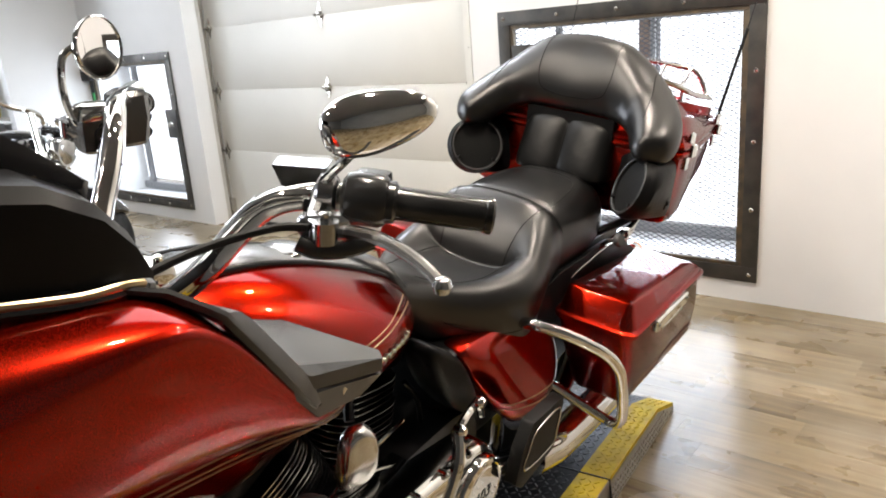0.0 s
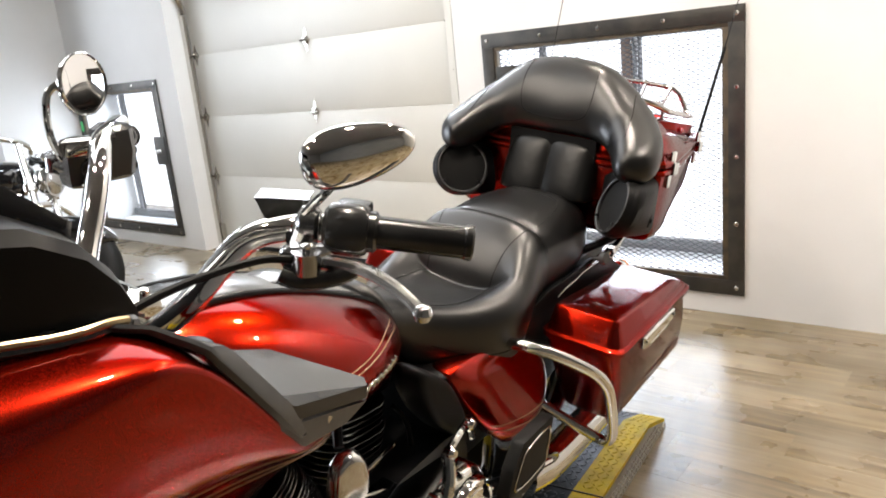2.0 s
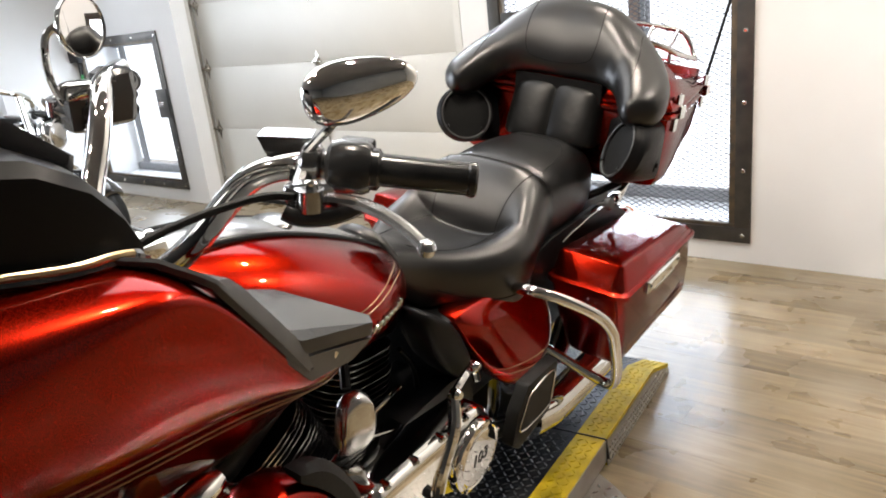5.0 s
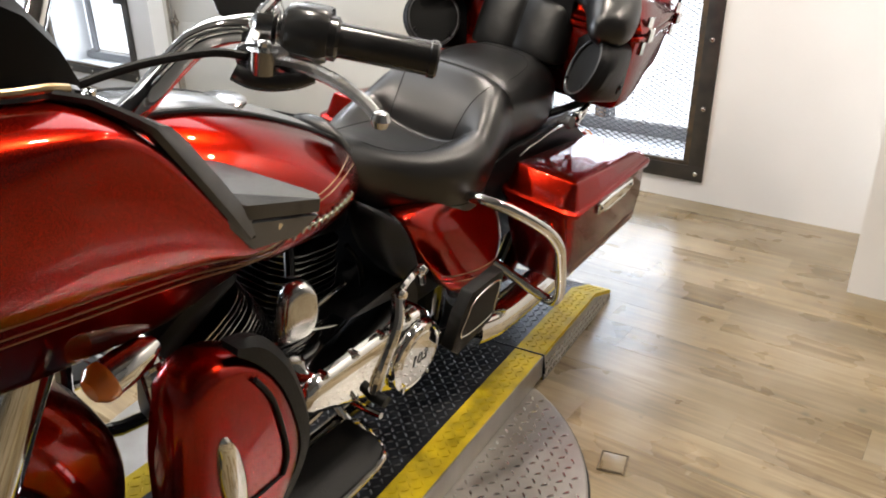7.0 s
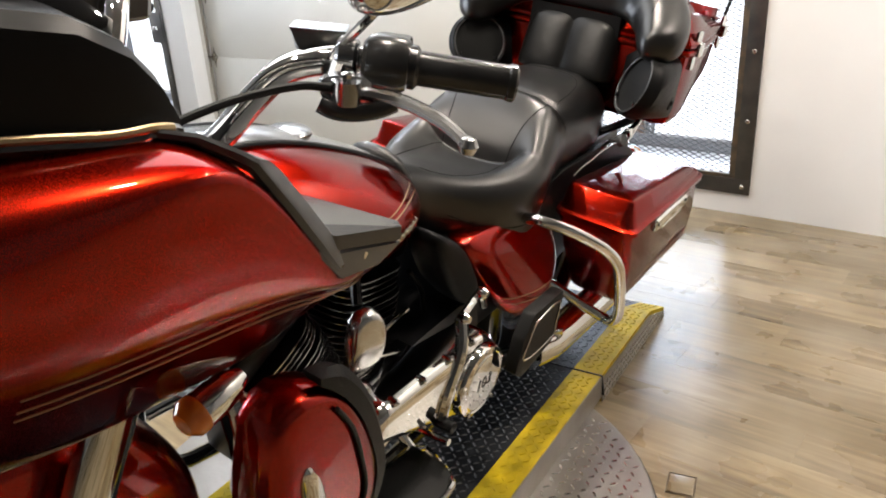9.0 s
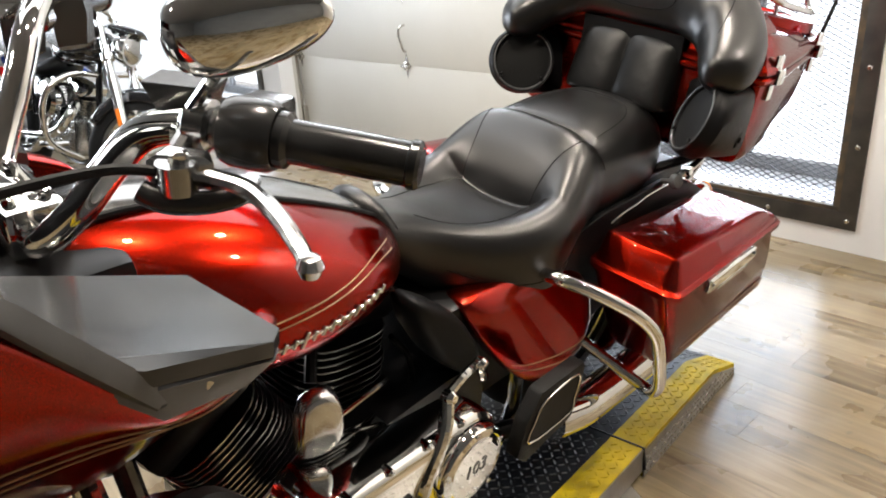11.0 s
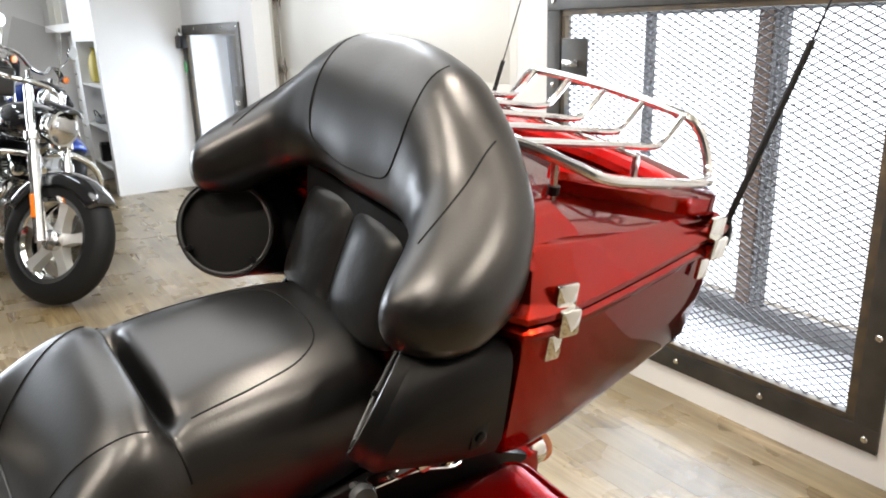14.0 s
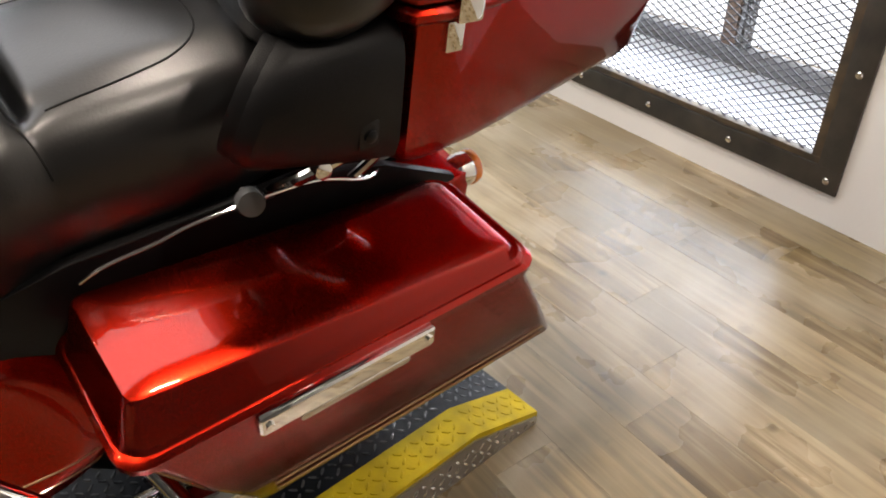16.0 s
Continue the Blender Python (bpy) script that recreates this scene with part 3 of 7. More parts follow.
def tread(bm, x, y, z, flip, m, keep=1.0):
    a = radians(45 if flip else -45)
    ux, uy = math.cos(a), math.sin(a)
    L, Wd, H = 0.0135 * keep, 0.0036 * keep, 0.0019
    pts = [(-L, 0), (-L * 0.5, -Wd), (L * 0.5, -Wd), (L, 0), (L * 0.5, Wd), (-L * 0.5, Wd)]
    lo = [bm.verts.new(m @ Vector((x + p * ux - q * uy, y + p * uy + q * ux, z))) for p, q in pts]
    hi = [bm.verts.new(m @ Vector((x + 0.7 * (p * ux - q * uy), y + 0.7 * (p * uy + q * ux), z + H))) for p, q in pts]
    for j in range(6):
        bm.faces.new((lo[j], lo[(j + 1) % 6], hi[(j + 1) % 6], hi[j]))
    bm.faces.new(hi)


turn = empty("turntable", tt, "round bare steel tread plate turntable on the floor", "turntable")
part("disc", lathe([(0.0, 0.0), (0.66, 0.0), (0.667, 0.004), (0.667, 0.016), (0.662, 0.02), (0.0, 0.02)], Matrix(), 96), M_STEEL, turn)
bm = bmesh.new()
pitch = 0.029
for i in range(-23, 24):
    for j in range(-23, 24):
        x, y = i * pitch, j * pitch
        if x > 0.25 and math.hypot(x, y) < 0.645:
            tread(bm, x, y, 0.02, (i + j) % 2, Matrix(), 0.92)
tagged(part("treads", bm, M_RAISED, turn, "raised steel treads"), kind="stuff")
part("rubber_gasket", torus(pose(0, 0, 0.006), 0.67, 0.004, 64, 6), M_RUBBER, turn)

HW = 0.325                               # half the platform's width
Y0, YS, YK, YE = -1.75, 0.645, 1.11, 1.285  # front end, ramp's seam, ramp's kink, ramp's tip, along the platform
plat = empty("display_platform", tt, "low steel platform with black tread plate and yellow edges", "platform")
part("deck", box((-HW + 0.09, Y0, PZ - 0.02), (HW - 0.09, YS, PZ - 0.001), 0.0), M_PLATE, plat, "black tread plate deck")
bm = bmesh.new()
bm2, bm3 = bmesh.new(), bmesh.new()
pitch = 0.0215
slope = pose(0, YK, PZ - 0.001, math.degrees(math.atan2(0.033 - PZ, YE - YK)))
for j in range(int((YE - Y0) / pitch) + 1):
    y = Y0 + 0.02 + j * pitch
    for i in range(-15, 16):
        x = i * pitch
        if y > -0.75 and y < YE + 0.005 and abs(x) < HW - 0.010 and abs(abs(x) - (HW - 0.09)) > 0.010 and abs(y - YS) > 0.014 and abs(y - YK) > 0.006:
            to = bm3 if abs(x) > HW - 0.09 else bm
            if y < YK:
                tread(to, x, y, PZ - 0.001, (i + j) % 2, Matrix(), 0.74)
            else:
                tread(to, x, y - YK, 0.0, (i + j) % 2, slope, 0.74)
# treads on the ramp's upright side
upright = Matrix(((0, 0, 1, HW + 0.004), (1, 0, 0, 0), (0, 1, 0, 0), (0, 0, 0, 1)))
for j in range(int((YE - YS) / pitch)):
    y = YS + 0.02 + j * pitch
    for i in range(4):
        z = 0.014 + i * pitch
        if z < min(PZ - 0.02, PZ - 0.02 - (y - YK) * 0.36):
            tread(bm2, y, z, 0.0, (i + j) % 2, upright, 0.74)
tagged(part("deck_treads", bm, M_TREAD, plat, "black raised treads"), kind="stuff")
tagged(part("edge_treads", bm3, M_YELLOW, plat, "yellow painted raised treads"), kind="stuff")
tagged(part("side_treads", bm2, M_RAISED, plat, "bare steel raised treads"), kind="stuff")
for s in (1, -1):
    a, b = sorted((s * (HW - 0.09), s * HW))
    part("yellow_edge", box((a, Y0, PZ - 0.02), (b, YS - 0.004, PZ - 0.001), 0.001), M_YELLOW, plat, "yellow painted edge plate")
    part("side_plate", box((s * HW - 0.004, Y0, 0.022), (s * HW + 0.003, YS - 0.004, PZ - 0.003)), M_STEEL, plat, "bare steel side plate")


def wedge(x0, x1, thick=None):
    """A slice of the ramp."""
    prof = [(YS + 0.004, PZ - 0.001), (YK, PZ - 0.001), (YE, 0.032), (YE, 0.001), (YK, 0.001 if thick is None else PZ - thick), (YS + 0.004, 0.001 if thick is None else PZ - thick)]
    return prism([(y, z) for y, z in prof], axes_to((x0, 0, 0), (0, 1, 0), (0, 0, 1)), x1 - x0)


part("ramp_deck", wedge(-HW + 0.09, HW - 0.09), M_PLATE, plat, "black tread plate ramp")
for s in (1, -1):
    a, b = sorted((s * (HW - 0.09), s * HW))
    part("ramp_edge", wedge(a, b), M_YELLOW, plat, "yellow painted ramp edge")
    part("ramp_side", prism([(YS + 0.004, 0.001), (YE - 0.005, 0.001), (YE - 0.005, 0.02), (YK - 0.01, PZ - 0.012), (YS + 0.004, PZ - 0.012)], axes_to((s * HW - (0.001 if s > 0 else 0.004), 0, 0), (0, 1, 0), (0, 0, 1)), 0.005), M_STEEL, plat, "bare steel ramp side")
part("hinge_rod", tube([(-HW - 0.01, YS, PZ - 0.004), (HW + 0.004, YS, PZ - 0.004), (HW + 0.006, YS, 0.03)], 0.005, 8), M_SATIN, plat)
# worn socket cover let into the floor
dc = empty("floor_socket", pose(0.119, 1.785, 0.0, 0, 0, 15), "small square floor socket cover, worn", "socket")
part("cover", box((-0.03, -0.035, 0.0), (0.03, 0.035, 0.004), 0.003), M_FLOOR, dc)
part("seam", tube([(-0.034, -0.039, 0.002), (0.034, -0.039, 0.002), (0.034, 0.039, 0.002), (-0.034, 0.039, 0.002)], 0.0022, 6, True), M_SOCKET, dc)

# ---------------------------------------------------------------- the touring motorcycle, leaning on its side stand
# local axes: x forward, y to the machine's left, z up along the machine
YAW, LEAN = 4.0, 11.0
BIKE = Matrix.Translation((-0.651, 2.47, PZ)) @ pose(0, 0, 0, 0, 0, YAW - 90) @ pose(0, 0, 0, -LEAN)
bike = empty("touring_motorcycle", BIKE, "candy red touring motorcycle with black leather seat, on its stand", "motorcycle")


def oval(f, hw, zt, zb, n=16, p=2.6, wide=0.5, y=0.0):
    """An oval ring across the machine at f, between the heights zb and zt, widest at the share wide of its height."""
    zm = zb + (zt - zb) * wide
    out = []
    for j in range(n):
        a = 2 * math.pi * j / n
        c, s = math.cos(a), math.sin(a)
        yy = math.copysign(abs(c) ** (2 / p), c) * hw
        zz = math.copysign(abs(s) ** (2 / p), s)
        out.append((f, y + yy, zm + zz * (zt - zm if zz > 0 else zm - zb)))
    return out


# seat: one padded skin, rider's dish in front and passenger's pad behind
def seat_ring(f, hw, zc, ze, zw, zb, wb):
    d = ze - zc
    half = [(0.0, zc), (0.26 * hw, zc + d * 0.06), (0.47 * hw, zc + d * 0.20), (0.60 * hw, zc + d * 0.62), (0.74 * hw, ze), (0.87 * hw, ze - (ze - zw) * 0.22), (0.96 * hw, ze - (ze - zw) * 0.58), (hw, zw), (hw * 0.99, zw - (zw - zb) * 0.5), (wb + (hw - wb) * 0.45, zb + 0.012), (wb, zb - 0.004), (wb * 0.8, zb - 0.006), (0.0, zb - 0.006)]
    ring = [(f, y, z) for y, z in half]
    return ring + [(f, -y, z) for y, z in half[-2:0:-1]]


SEAT = [
    (1.178, 0.045, 0.812, 0.806, 0.795, 0.78, 0.03),
    (1.155, 0.080, 0.828, 0.820, 0.79, 0.755, 0.065),
    (1.10, 0.088, 0.815, 0.803, 0.755, 0.695, 0.075),
    (1.04, 0.100, 0.790, 0.780, 0.73, 0.645, 0.085),
    (0.97, 0.142, 0.757, 0.760, 0.70, 0.61, 0.12),
    (0.89, 0.190, 0.735, 0.757, 0.695, 0.580, 0.165),
    (0.82, 0.216, 0.727, 0.768, 0.705, 0.565, 0.188),
    (0.775, 0.218, 0.727, 0.780, 0.715, 0.572, 0.192),
    (0.754, 0.216, 0.720, 0.787, 0.72, 0.58, 0.19),
    (0.746, 0.215, 0.716, 0.791, 0.722, 0.584, 0.19),
    (0.740, 0.214, 0.752, 0.796, 0.725, 0.588, 0.19),
    (0.722, 0.210, 0.790, 0.808, 0.733, 0.605, 0.185),
    (0.690, 0.204, 0.838, 0.834, 0.748, 0.655, 0.175),
    (0.650, 0.194, 0.876, 0.858, 0.76, 0.67, 0.17),
    (0.622, 0.188, 0.886, 0.867, 0.765, 0.675, 0.165),
    (0.604, 0.184, 0.880, 0.861, 0.765, 0.68, 0.165),
    (0.597, 0.183, 0.830, 0.859, 0.765, 0.68, 0.165),
    (0.589, 0.182, 0.818, 0.855, 0.765, 0.68, 0.165),
    (0.576, 0.182, 0.872, 0.858, 0.765, 0.68, 0.165),
    (0.53, 0.184, 0.884, 0.862, 0.77, 0.685, 0.165),
    (0.44, 0.185, 0.893, 0.868, 0.775, 0.69, 0.165),
    (0.34, 0.178, 0.890, 0.865, 0.775, 0.70, 0.16),
    (0.26, 0.158, 0.882, 0.858, 0.775, 0.71, 0.14),
]
bm = loft([seat_ring(*s) for s in SEAT])
crease = bm.edges.layers.float.new("crease_edge")
for e in bm.edges:
    a, b = e.verts
    if abs(a.co.x - b.co.x) < 1e-5 and max(abs(a.co.y), abs(b.co.y)) < 0.13 and a.co.z > 0.7:
        if min(abs(a.co.x - x) for x in (0.746, 0.589, 0.604, 0.576)) < 0.002:
            e[crease] = 0.75
seat = part("seat", bm, M_LEATHER, bike, "black leather two-up seat with stitched panels", sub=2)
DOWN = (0, 0, -1)
# stitched lines of the rider's dish, its back bolster and the passenger's pad
for s in (1, -1):
    draped("stitching", seat, [(1.05, s * 0.045, 1), (0.98, s * 0.078, 1), (0.90, s * 0.10, 1), (0.82, s * 0.104, 1), (0.745, s * 0.096, 1)], DOWN, 0.0014, M_STITCH, seat)
    draped("stitching", seat, [(0.745, s * 0.096, 1), (0.70, s * 0.105, 1), (0.66, s * 0.118, 1), (0.615, s * 0.13, 1)], DOWN, 0.0014, M_STITCH, seat)
    draped("stitching", seat, [(0.60, s * 0.13, 1), (0.59, s * 0.155, 1), (0.585, s * 0.172, 1)], DOWN, 0.0014, M_STITCH, seat)
    draped("stitching", seat, [(1.02, s * 0.5, 0.69), (0.95, s * 0.5, 0.655), (0.88, s * 0.5, 0.635), (0.80, s * 0.5, 0.632), (0.72, s * 0.5, 0.665)], (0, -s, 0), 0.0014, M_STITCH, seat)
draped("stitching", seat, [(0.565, 0.125, 1), (0.48, 0.120, 1), (0.41, 0.105, 1), (0.37, 0.07, 1), (0.36, 0.0, 1), (0.37, -0.07, 1), (0.41, -0.105, 1), (0.48, -0.12, 1), (0.565, -0.125, 1)], DOWN, 0.0014, M_STITCH, seat)

# wrap-round passenger backrest: one fat pad, a dome that slopes down into two forward lobes
BACK_PLAN = [(0.0, 0.215, 0.0, 1.266, 1.050, 0.060), (0.18, 0.216, 0.065, 1.262, 1.050, 0.060), (0.36, 0.219, 0.125, 1.250, 1.046, 0.062), (0.54, 0.230, 0.182, 1.211, 1.030, 0.066), (0.70, 0.252, 0.234, 1.160, 0.998, 0.071), (0.84, 0.296, 0.268, 1.118, 0.968, 0.071), (0.94, 0.350, 0.288, 1.080, 0.964, 0.060), (1.0, 0.394, 0.297, 1.048, 0.984, 0.034)]
def back_ring(u):
    """u from -1 (right lobe) to 1 (left lobe)."""
    a, s = abs(u), (1 if u >= 0 else -1)
    for p, q in zip(BACK_PLAN, BACK_PLAN[1:]):
        if a <= q[0] + 1e-9:
            k = (a - p[0]) / (q[0] - p[0])
            _, f, y, top, bot, thick = (v + (w - v) * k for v, w in zip(p, q))
            break
    turn = radians(62) * max(0.0, a - 0.2) / 0.8
    nx, ny = math.cos(turn), -s * math.sin(turn)
    zm, hz = (top + bot) / 2, (top - bot) / 2
    ring = []
    for j in range(16):
        t = 2 * math.pi * j / 16
        c, sn = math.cos(t), math.sin(t)
        d = math.copysign(abs(c) ** 0.8, c) * thick * (1.0 if c > 0 else 1.15)
        zz = math.copysign(abs(sn) ** 0.9, sn)
        ring.append((f + d * nx - 0.035 * zz * (1 - a), s * y + d * ny, zm + hz * zz))
    return ring


backrest = part("backrest", loft([back_ring(-1 + 2 * i / 36) for i in range(37)]), M_LEATHER, bike, "black leather wrap-round passenger backrest", sub=2)
BACK = (-1, 0, 0)
draped("stitching", backrest, [(0.9, 0.105, 1.255), (0.9, 0.112, 1.20), (0.9, 0.108, 1.14), (0.9, 0.085, 1.105), (0.9, 0.0, 1.095), (0.9, -0.085, 1.105), (0.9, -0.108, 1.14), (0.9, -0.112, 1.20), (0.9, -0.105, 1.255)], BACK, 0.0014, M_STITCH, backrest)
for s in (1, -1):
    draped("stitching", backrest, [(0.9, s * 0.215, 1.185), (0.9, s * 0.235, 1.14), (0.9, s * 0.245, 1.09)], BACK, 0.0014, M_STITCH, backrest)
# lower back cushion with a seam down its middle
rings = []
for z, o, edge in ((0.862, 0.030, 0.150), (0.876, 0.040, 0.152), (0.91, 0.032, 0.150), (0.955, 0.018, 0.148), (1.005, 0.0, 0.144), (1.038, -0.016, 0.138)):
    half = [(0.268 + o, 0.0), (0.277 + o, 0.010), (0.284 + o, 0.045), (0.284 + o, 0.10), (0.276 + o, edge - 0.02), (0.255 + o, edge - 0.002), (0.22, edge), (0.19, edge * 0.8)]
    rings.append([(f, y, z) for f, y in half] + [(f, -y, z) for f, y in half[:0:-1]])
cushion = part("back_cushion", loft(rings), M_SOFT, bike, "soft black leather lower back cushion", sub=2)
part("cushion_backing", box((0.256, -0.14, 0.85), (0.266, 0.14, 1.05), 0.004), M_PLASTIC, bike)
draped("stitching", cushion, [(0.9, 0.0, 0.90), (0.9, 0.0, 0.94), (0.9, 0.0, 0.98), (0.9, 0.0, 1.01)], BACK, 0.0016, M_STITCH, cushion)

# luggage trunk: body, lid, lip, latches
def trunk_ring(z, f0, f1, w0, w1, r=0.05):
    """A rounded outline from f1 (front, half width w1) to f0 (rear, half width w0)."""
    left = [(f1, 0.0), (f1, w1 * 0.5), (f1, w1 - r * 0.6), (f1 - r * 0.25, w1 - r * 0.12), (f1 - r, w1), (f1 - 0.12, w1 * 0.85 + w0 * 0.15 + 0.004), ((f0 + f1) / 2, (w0 + w1) / 2 + 0.006), (f0 + 0.10, w0 * 0.87 + w1 * 0.13 + 0.003), (f0 + 0.026, w0), (f0 + 0.010, w0 - 0.005), (f0 + 0.002, w0 - 0.016), (f0, w0 - 0.034), (f0 - 0.012, w0 * 0.45), (f0 - 0.015, 0.0)]
    return [(f, y, z) for f, y in left] + [(f, -y, z) for f, y in left[-2:0:-1]]


trunk = part("trunk_body", loft([trunk_ring(0.772, -0.212, 0.22, 0.246, 0.298), trunk_ring(0.777, -0.226, 0.232, 0.256, 0.312), trunk_ring(0.788, -0.244, 0.24, 0.266, 0.322), trunk_ring(0.804, -0.256, 0.243, 0.272, 0.328), trunk_ring(0.88, -0.260, 0.246, 0.281, 0.333), trunk_ring(0.96, -0.262, 0.247, 0.287, 0.336), trunk_ring(0.978, -0.263, 0.247, 0.288, 0.337)]), M_PAINT, bike, "candy red luggage trunk", 30)
part("trunk_lip", loft([trunk_ring(0.976, -0.265, 0.252, 0.291, 0.341), trunk_ring(0.980, -0.271, 0.257, 0.296, 0.346), trunk_ring(0.985, -0.273, 0.259, 0.298, 0.348), trunk_ring(0.991, -0.273, 0.259, 0.298, 0.348), trunk_ring(0.996, -0.267, 0.254, 0.293, 0.343)]), M_PAINT, trunk)
part("seam_gasket", loft([trunk_ring(0.996, -0.262, 0.248, 0.288, 0.337), trunk_ring(1.0, -0.262, 0.248, 0.288, 0.337)]), M_RUBBER, trunk)
def tip(ring, k=0.14):
    """Let a ring fall towards the rear."""
    return [(f, y, z + (f - 0.22) * k) for f, y, z in ring]
lid = part("lid", loft([trunk_ring(1.0, -0.267, 0.254, 0.292, 0.343), trunk_ring(1.003, -0.271, 0.258, 0.296, 0.347), trunk_ring(1.011, -0.271, 0.258, 0.296, 0.347), trunk_ring(1.016, -0.266, 0.252, 0.291, 0.342), trunk_ring(1.022, -0.261, 0.246, 0.286, 0.336)] + [tip(q) for q in (trunk_ring(1.078, -0.236, 0.23, 0.266, 0.315), trunk_ring(1.086, -0.228, 0.222, 0.26, 0.308), trunk_ring(1.091, -0.214, 0.21, 0.25, 0.296), trunk_ring(1.096, -0.17, 0.17, 0.21, 0.25), trunk_ring(1.102, -0.10, 0.10, 0.11, 0.13))]), M_PAINT, bike, "candy red trunk lid", 24)
part("lid_crown", loft([[(f, y, z) for f, y in ((0.228, -w), (0.232, -w * 0.5), (0.232, w * 0.5), (0.228, w), (r, w * 0.96), (r - 0.012, w * 0.5), (r - 0.012, -w * 0.5), (r, -w * 0.96))] for z, w, r in ((1.06, 0.318, 0.118), (1.085, 0.305, 0.128), (1.112, 0.286, 0.152), (1.124, 0.266, 0.166), (1.128, 0.2, 0.178))]), M_PAINT, lid, "", 35)
def latch(f, y, turn):
    m = Matrix.Translation((f, y, 0.99)) @ pose(0, 0, 0, 0, 0, turn)
    bm = box((-0.016, -0.002, 0.018), (0.016, 0.006, 0.052), 0.002, m)
    add_box(bm, (-0.018, 0.0, -0.014), (0.014, 0.017, 0.022), 0.004, m)
    add_box(bm, (-0.004, -0.003, -0.052), (0.018, 0.005, -0.016), 0.002, m)
    return bm
for f, y in ((0.183, 0.338), (-0.195, 0.302)):
    a = part("latch", latch(f, y, -7), M_CHROME, lid, "chrome latch")
    b = part("latch", mirror(latch(f, y, -7)), M_CHROME, lid, "chrome latch")
part("hinge_lug", lathe([(0.012, -0.02), (0.014, 0.0), (0.012, 0.02)], pose(-0.272, 0.27, 0.985, 90), 12), M_CHROME, lid)

# wing lamp round the trunk's rear edge
WING = [(0.02, 0.150, 1.078), (-0.07, 0.196, 1.066), (-0.16, 0.226, 1.052), (-0.235, 0.236, 1.040), (-0.262, 0.20, 1.038), (-0.272, 0.12, 1.042), (-0.275, 0.0, 1.046)]
WING = spline(WING + [(f, -y, z) for f, y, z in WING[-2::-1]], 4)
def wing_rings(dz0, dz1, w, out):
    rings = []
    for i, p in enumerate(WING):
        t = (WING[min(i + 1, len(WING) - 1)] - WING[max(i - 1, 0)]).normalized()
        n = Vector((t.y, -t.x, 0)).normalized()
        if n.dot(Vector((p.x + 0.05, p.y, 0))) < 0:
            n = -n
        e = min(i, len(WING) - 1 - i) / 6
        k = 0.45 + 0.55 * min(e, 1.0)
        a, b = p - n * w * k + n * out, p + n * w * k + n * out
        rings.append([a + Vector((0, 0, dz0)), b + Vector((0, 0, dz0)), b + Vector((0, 0, dz1 * 0.6)), p + n * out + Vector((0, 0, dz1)), a + Vector((0, 0, dz1 * 0.7))])
    return rings
wing = part("wing_lamp", loft(wing_rings(-0.016, 0.02, 0.03, 0.0)), M_PAINT, lid, "candy red spoiler with a lamp strip", 40)
part("wing_lens", loft(wing_rings(0.0, 0.021, 0.011, -0.023)), M_REDLENS, wing, "red lamp strip", 40)

# luggage rack of chrome tube
def rack_z(f):
    return 1.112 + (f + 0.23) * 0.15
left_rail = [(0.19, 0.0, 1.176), (0.187, 0.10, 1.176), (0.17, 0.16, 1.172), (0.135, 0.2, 1.164), (0.09, 0.245, 1.145), (0.049, 0.268, 1.128), (-0.06, 0.274, 1.108), (-0.17, 0.268, 1.088), (-0.225, 0.258, 1.078), (-0.248, 0.238, 1.084), (-0.258, 0.218, 1.115), (-0.257, 0.192, 1.148), (-0.255, 0.15, 1.160), (-0.255, 0.0, 1.165)]
rack = part("luggage_rack", tube(left_rail + [(f, -y, z) for f, y, z in left_rail[-2:0:-1]], 0.0078, 10, True, 5), M_ALU, bike, "chrome luggage rack")
for y in (0.17, 0.085, 0.0, -0.085, -0.17):
    part("slat", tube([(0.165 if abs(y) > 0.1 else 0.185, y, rack_z(0.18) - 0.006), (0.05, y, rack_z(0.05) - 0.004), (-0.10, y, rack_z(-0.10) - 0.004), (-0.18, y, rack_z(-0.18) - 0.004), (-0.212, y, 1.122), (-0.25, y, 1.158)], 0.006, 8, False, 4), M_ALU, rack)
for f in (0.08, -0.10):
    part("cross_bar", tube([(f, -0.2, rack_z(f) - 0.012), (f, 0.2, rack_z(f) - 0.012)], 0.005, 8), M_ALU, rack)
    for s in (1, -1):
        part("foot", tube([(f, s * 0.2, rack_z(f) - 0.01), (f, s * 0.205, rack_z(f) - 0.075)], 0.006, 8), M_ALU, rack)
        part("foot_screw", lathe([(0.009, -0.012), (0.009, 0.0)], pose(f, s * 0.205, rack_z(f) - 0.055), 10), M_SATIN, rack)
# aerial
aerial = part("aerial", tube([(-0.262, 0.282, 1.0), (-0.268, 0.284, 1.03), (-0.34, 0.298, 1.30)], 0.0055, 8), M_RUBBER, bike, "black rubber-sleeved aerial")
part("aerial_whip", tube([(-0.34, 0.298, 1.30), (-0.44, 0.312, 1.68)], 0.0016, 6), M_SATIN, aerial)
part("aerial_base", lathe([(0.014, -0.02), (0.014, 0.005), (0.009, 0.02)], pose(-0.262, 0.282, 0.995), 12), M_SATIN, aerial)
aerial2 = part("aerial", tube([(-0.238, -0.29, 1.0), (-0.28, -0.295, 1.15)], 0.0045, 8), M_RUBBER, bike, "black rubber-sleeved aerial")
part("aerial_whip", tube([(-0.28, -0.295, 1.15), (-0.42, -0.31, 1.68)], 0.0014, 6), M_SATIN, aerial2)

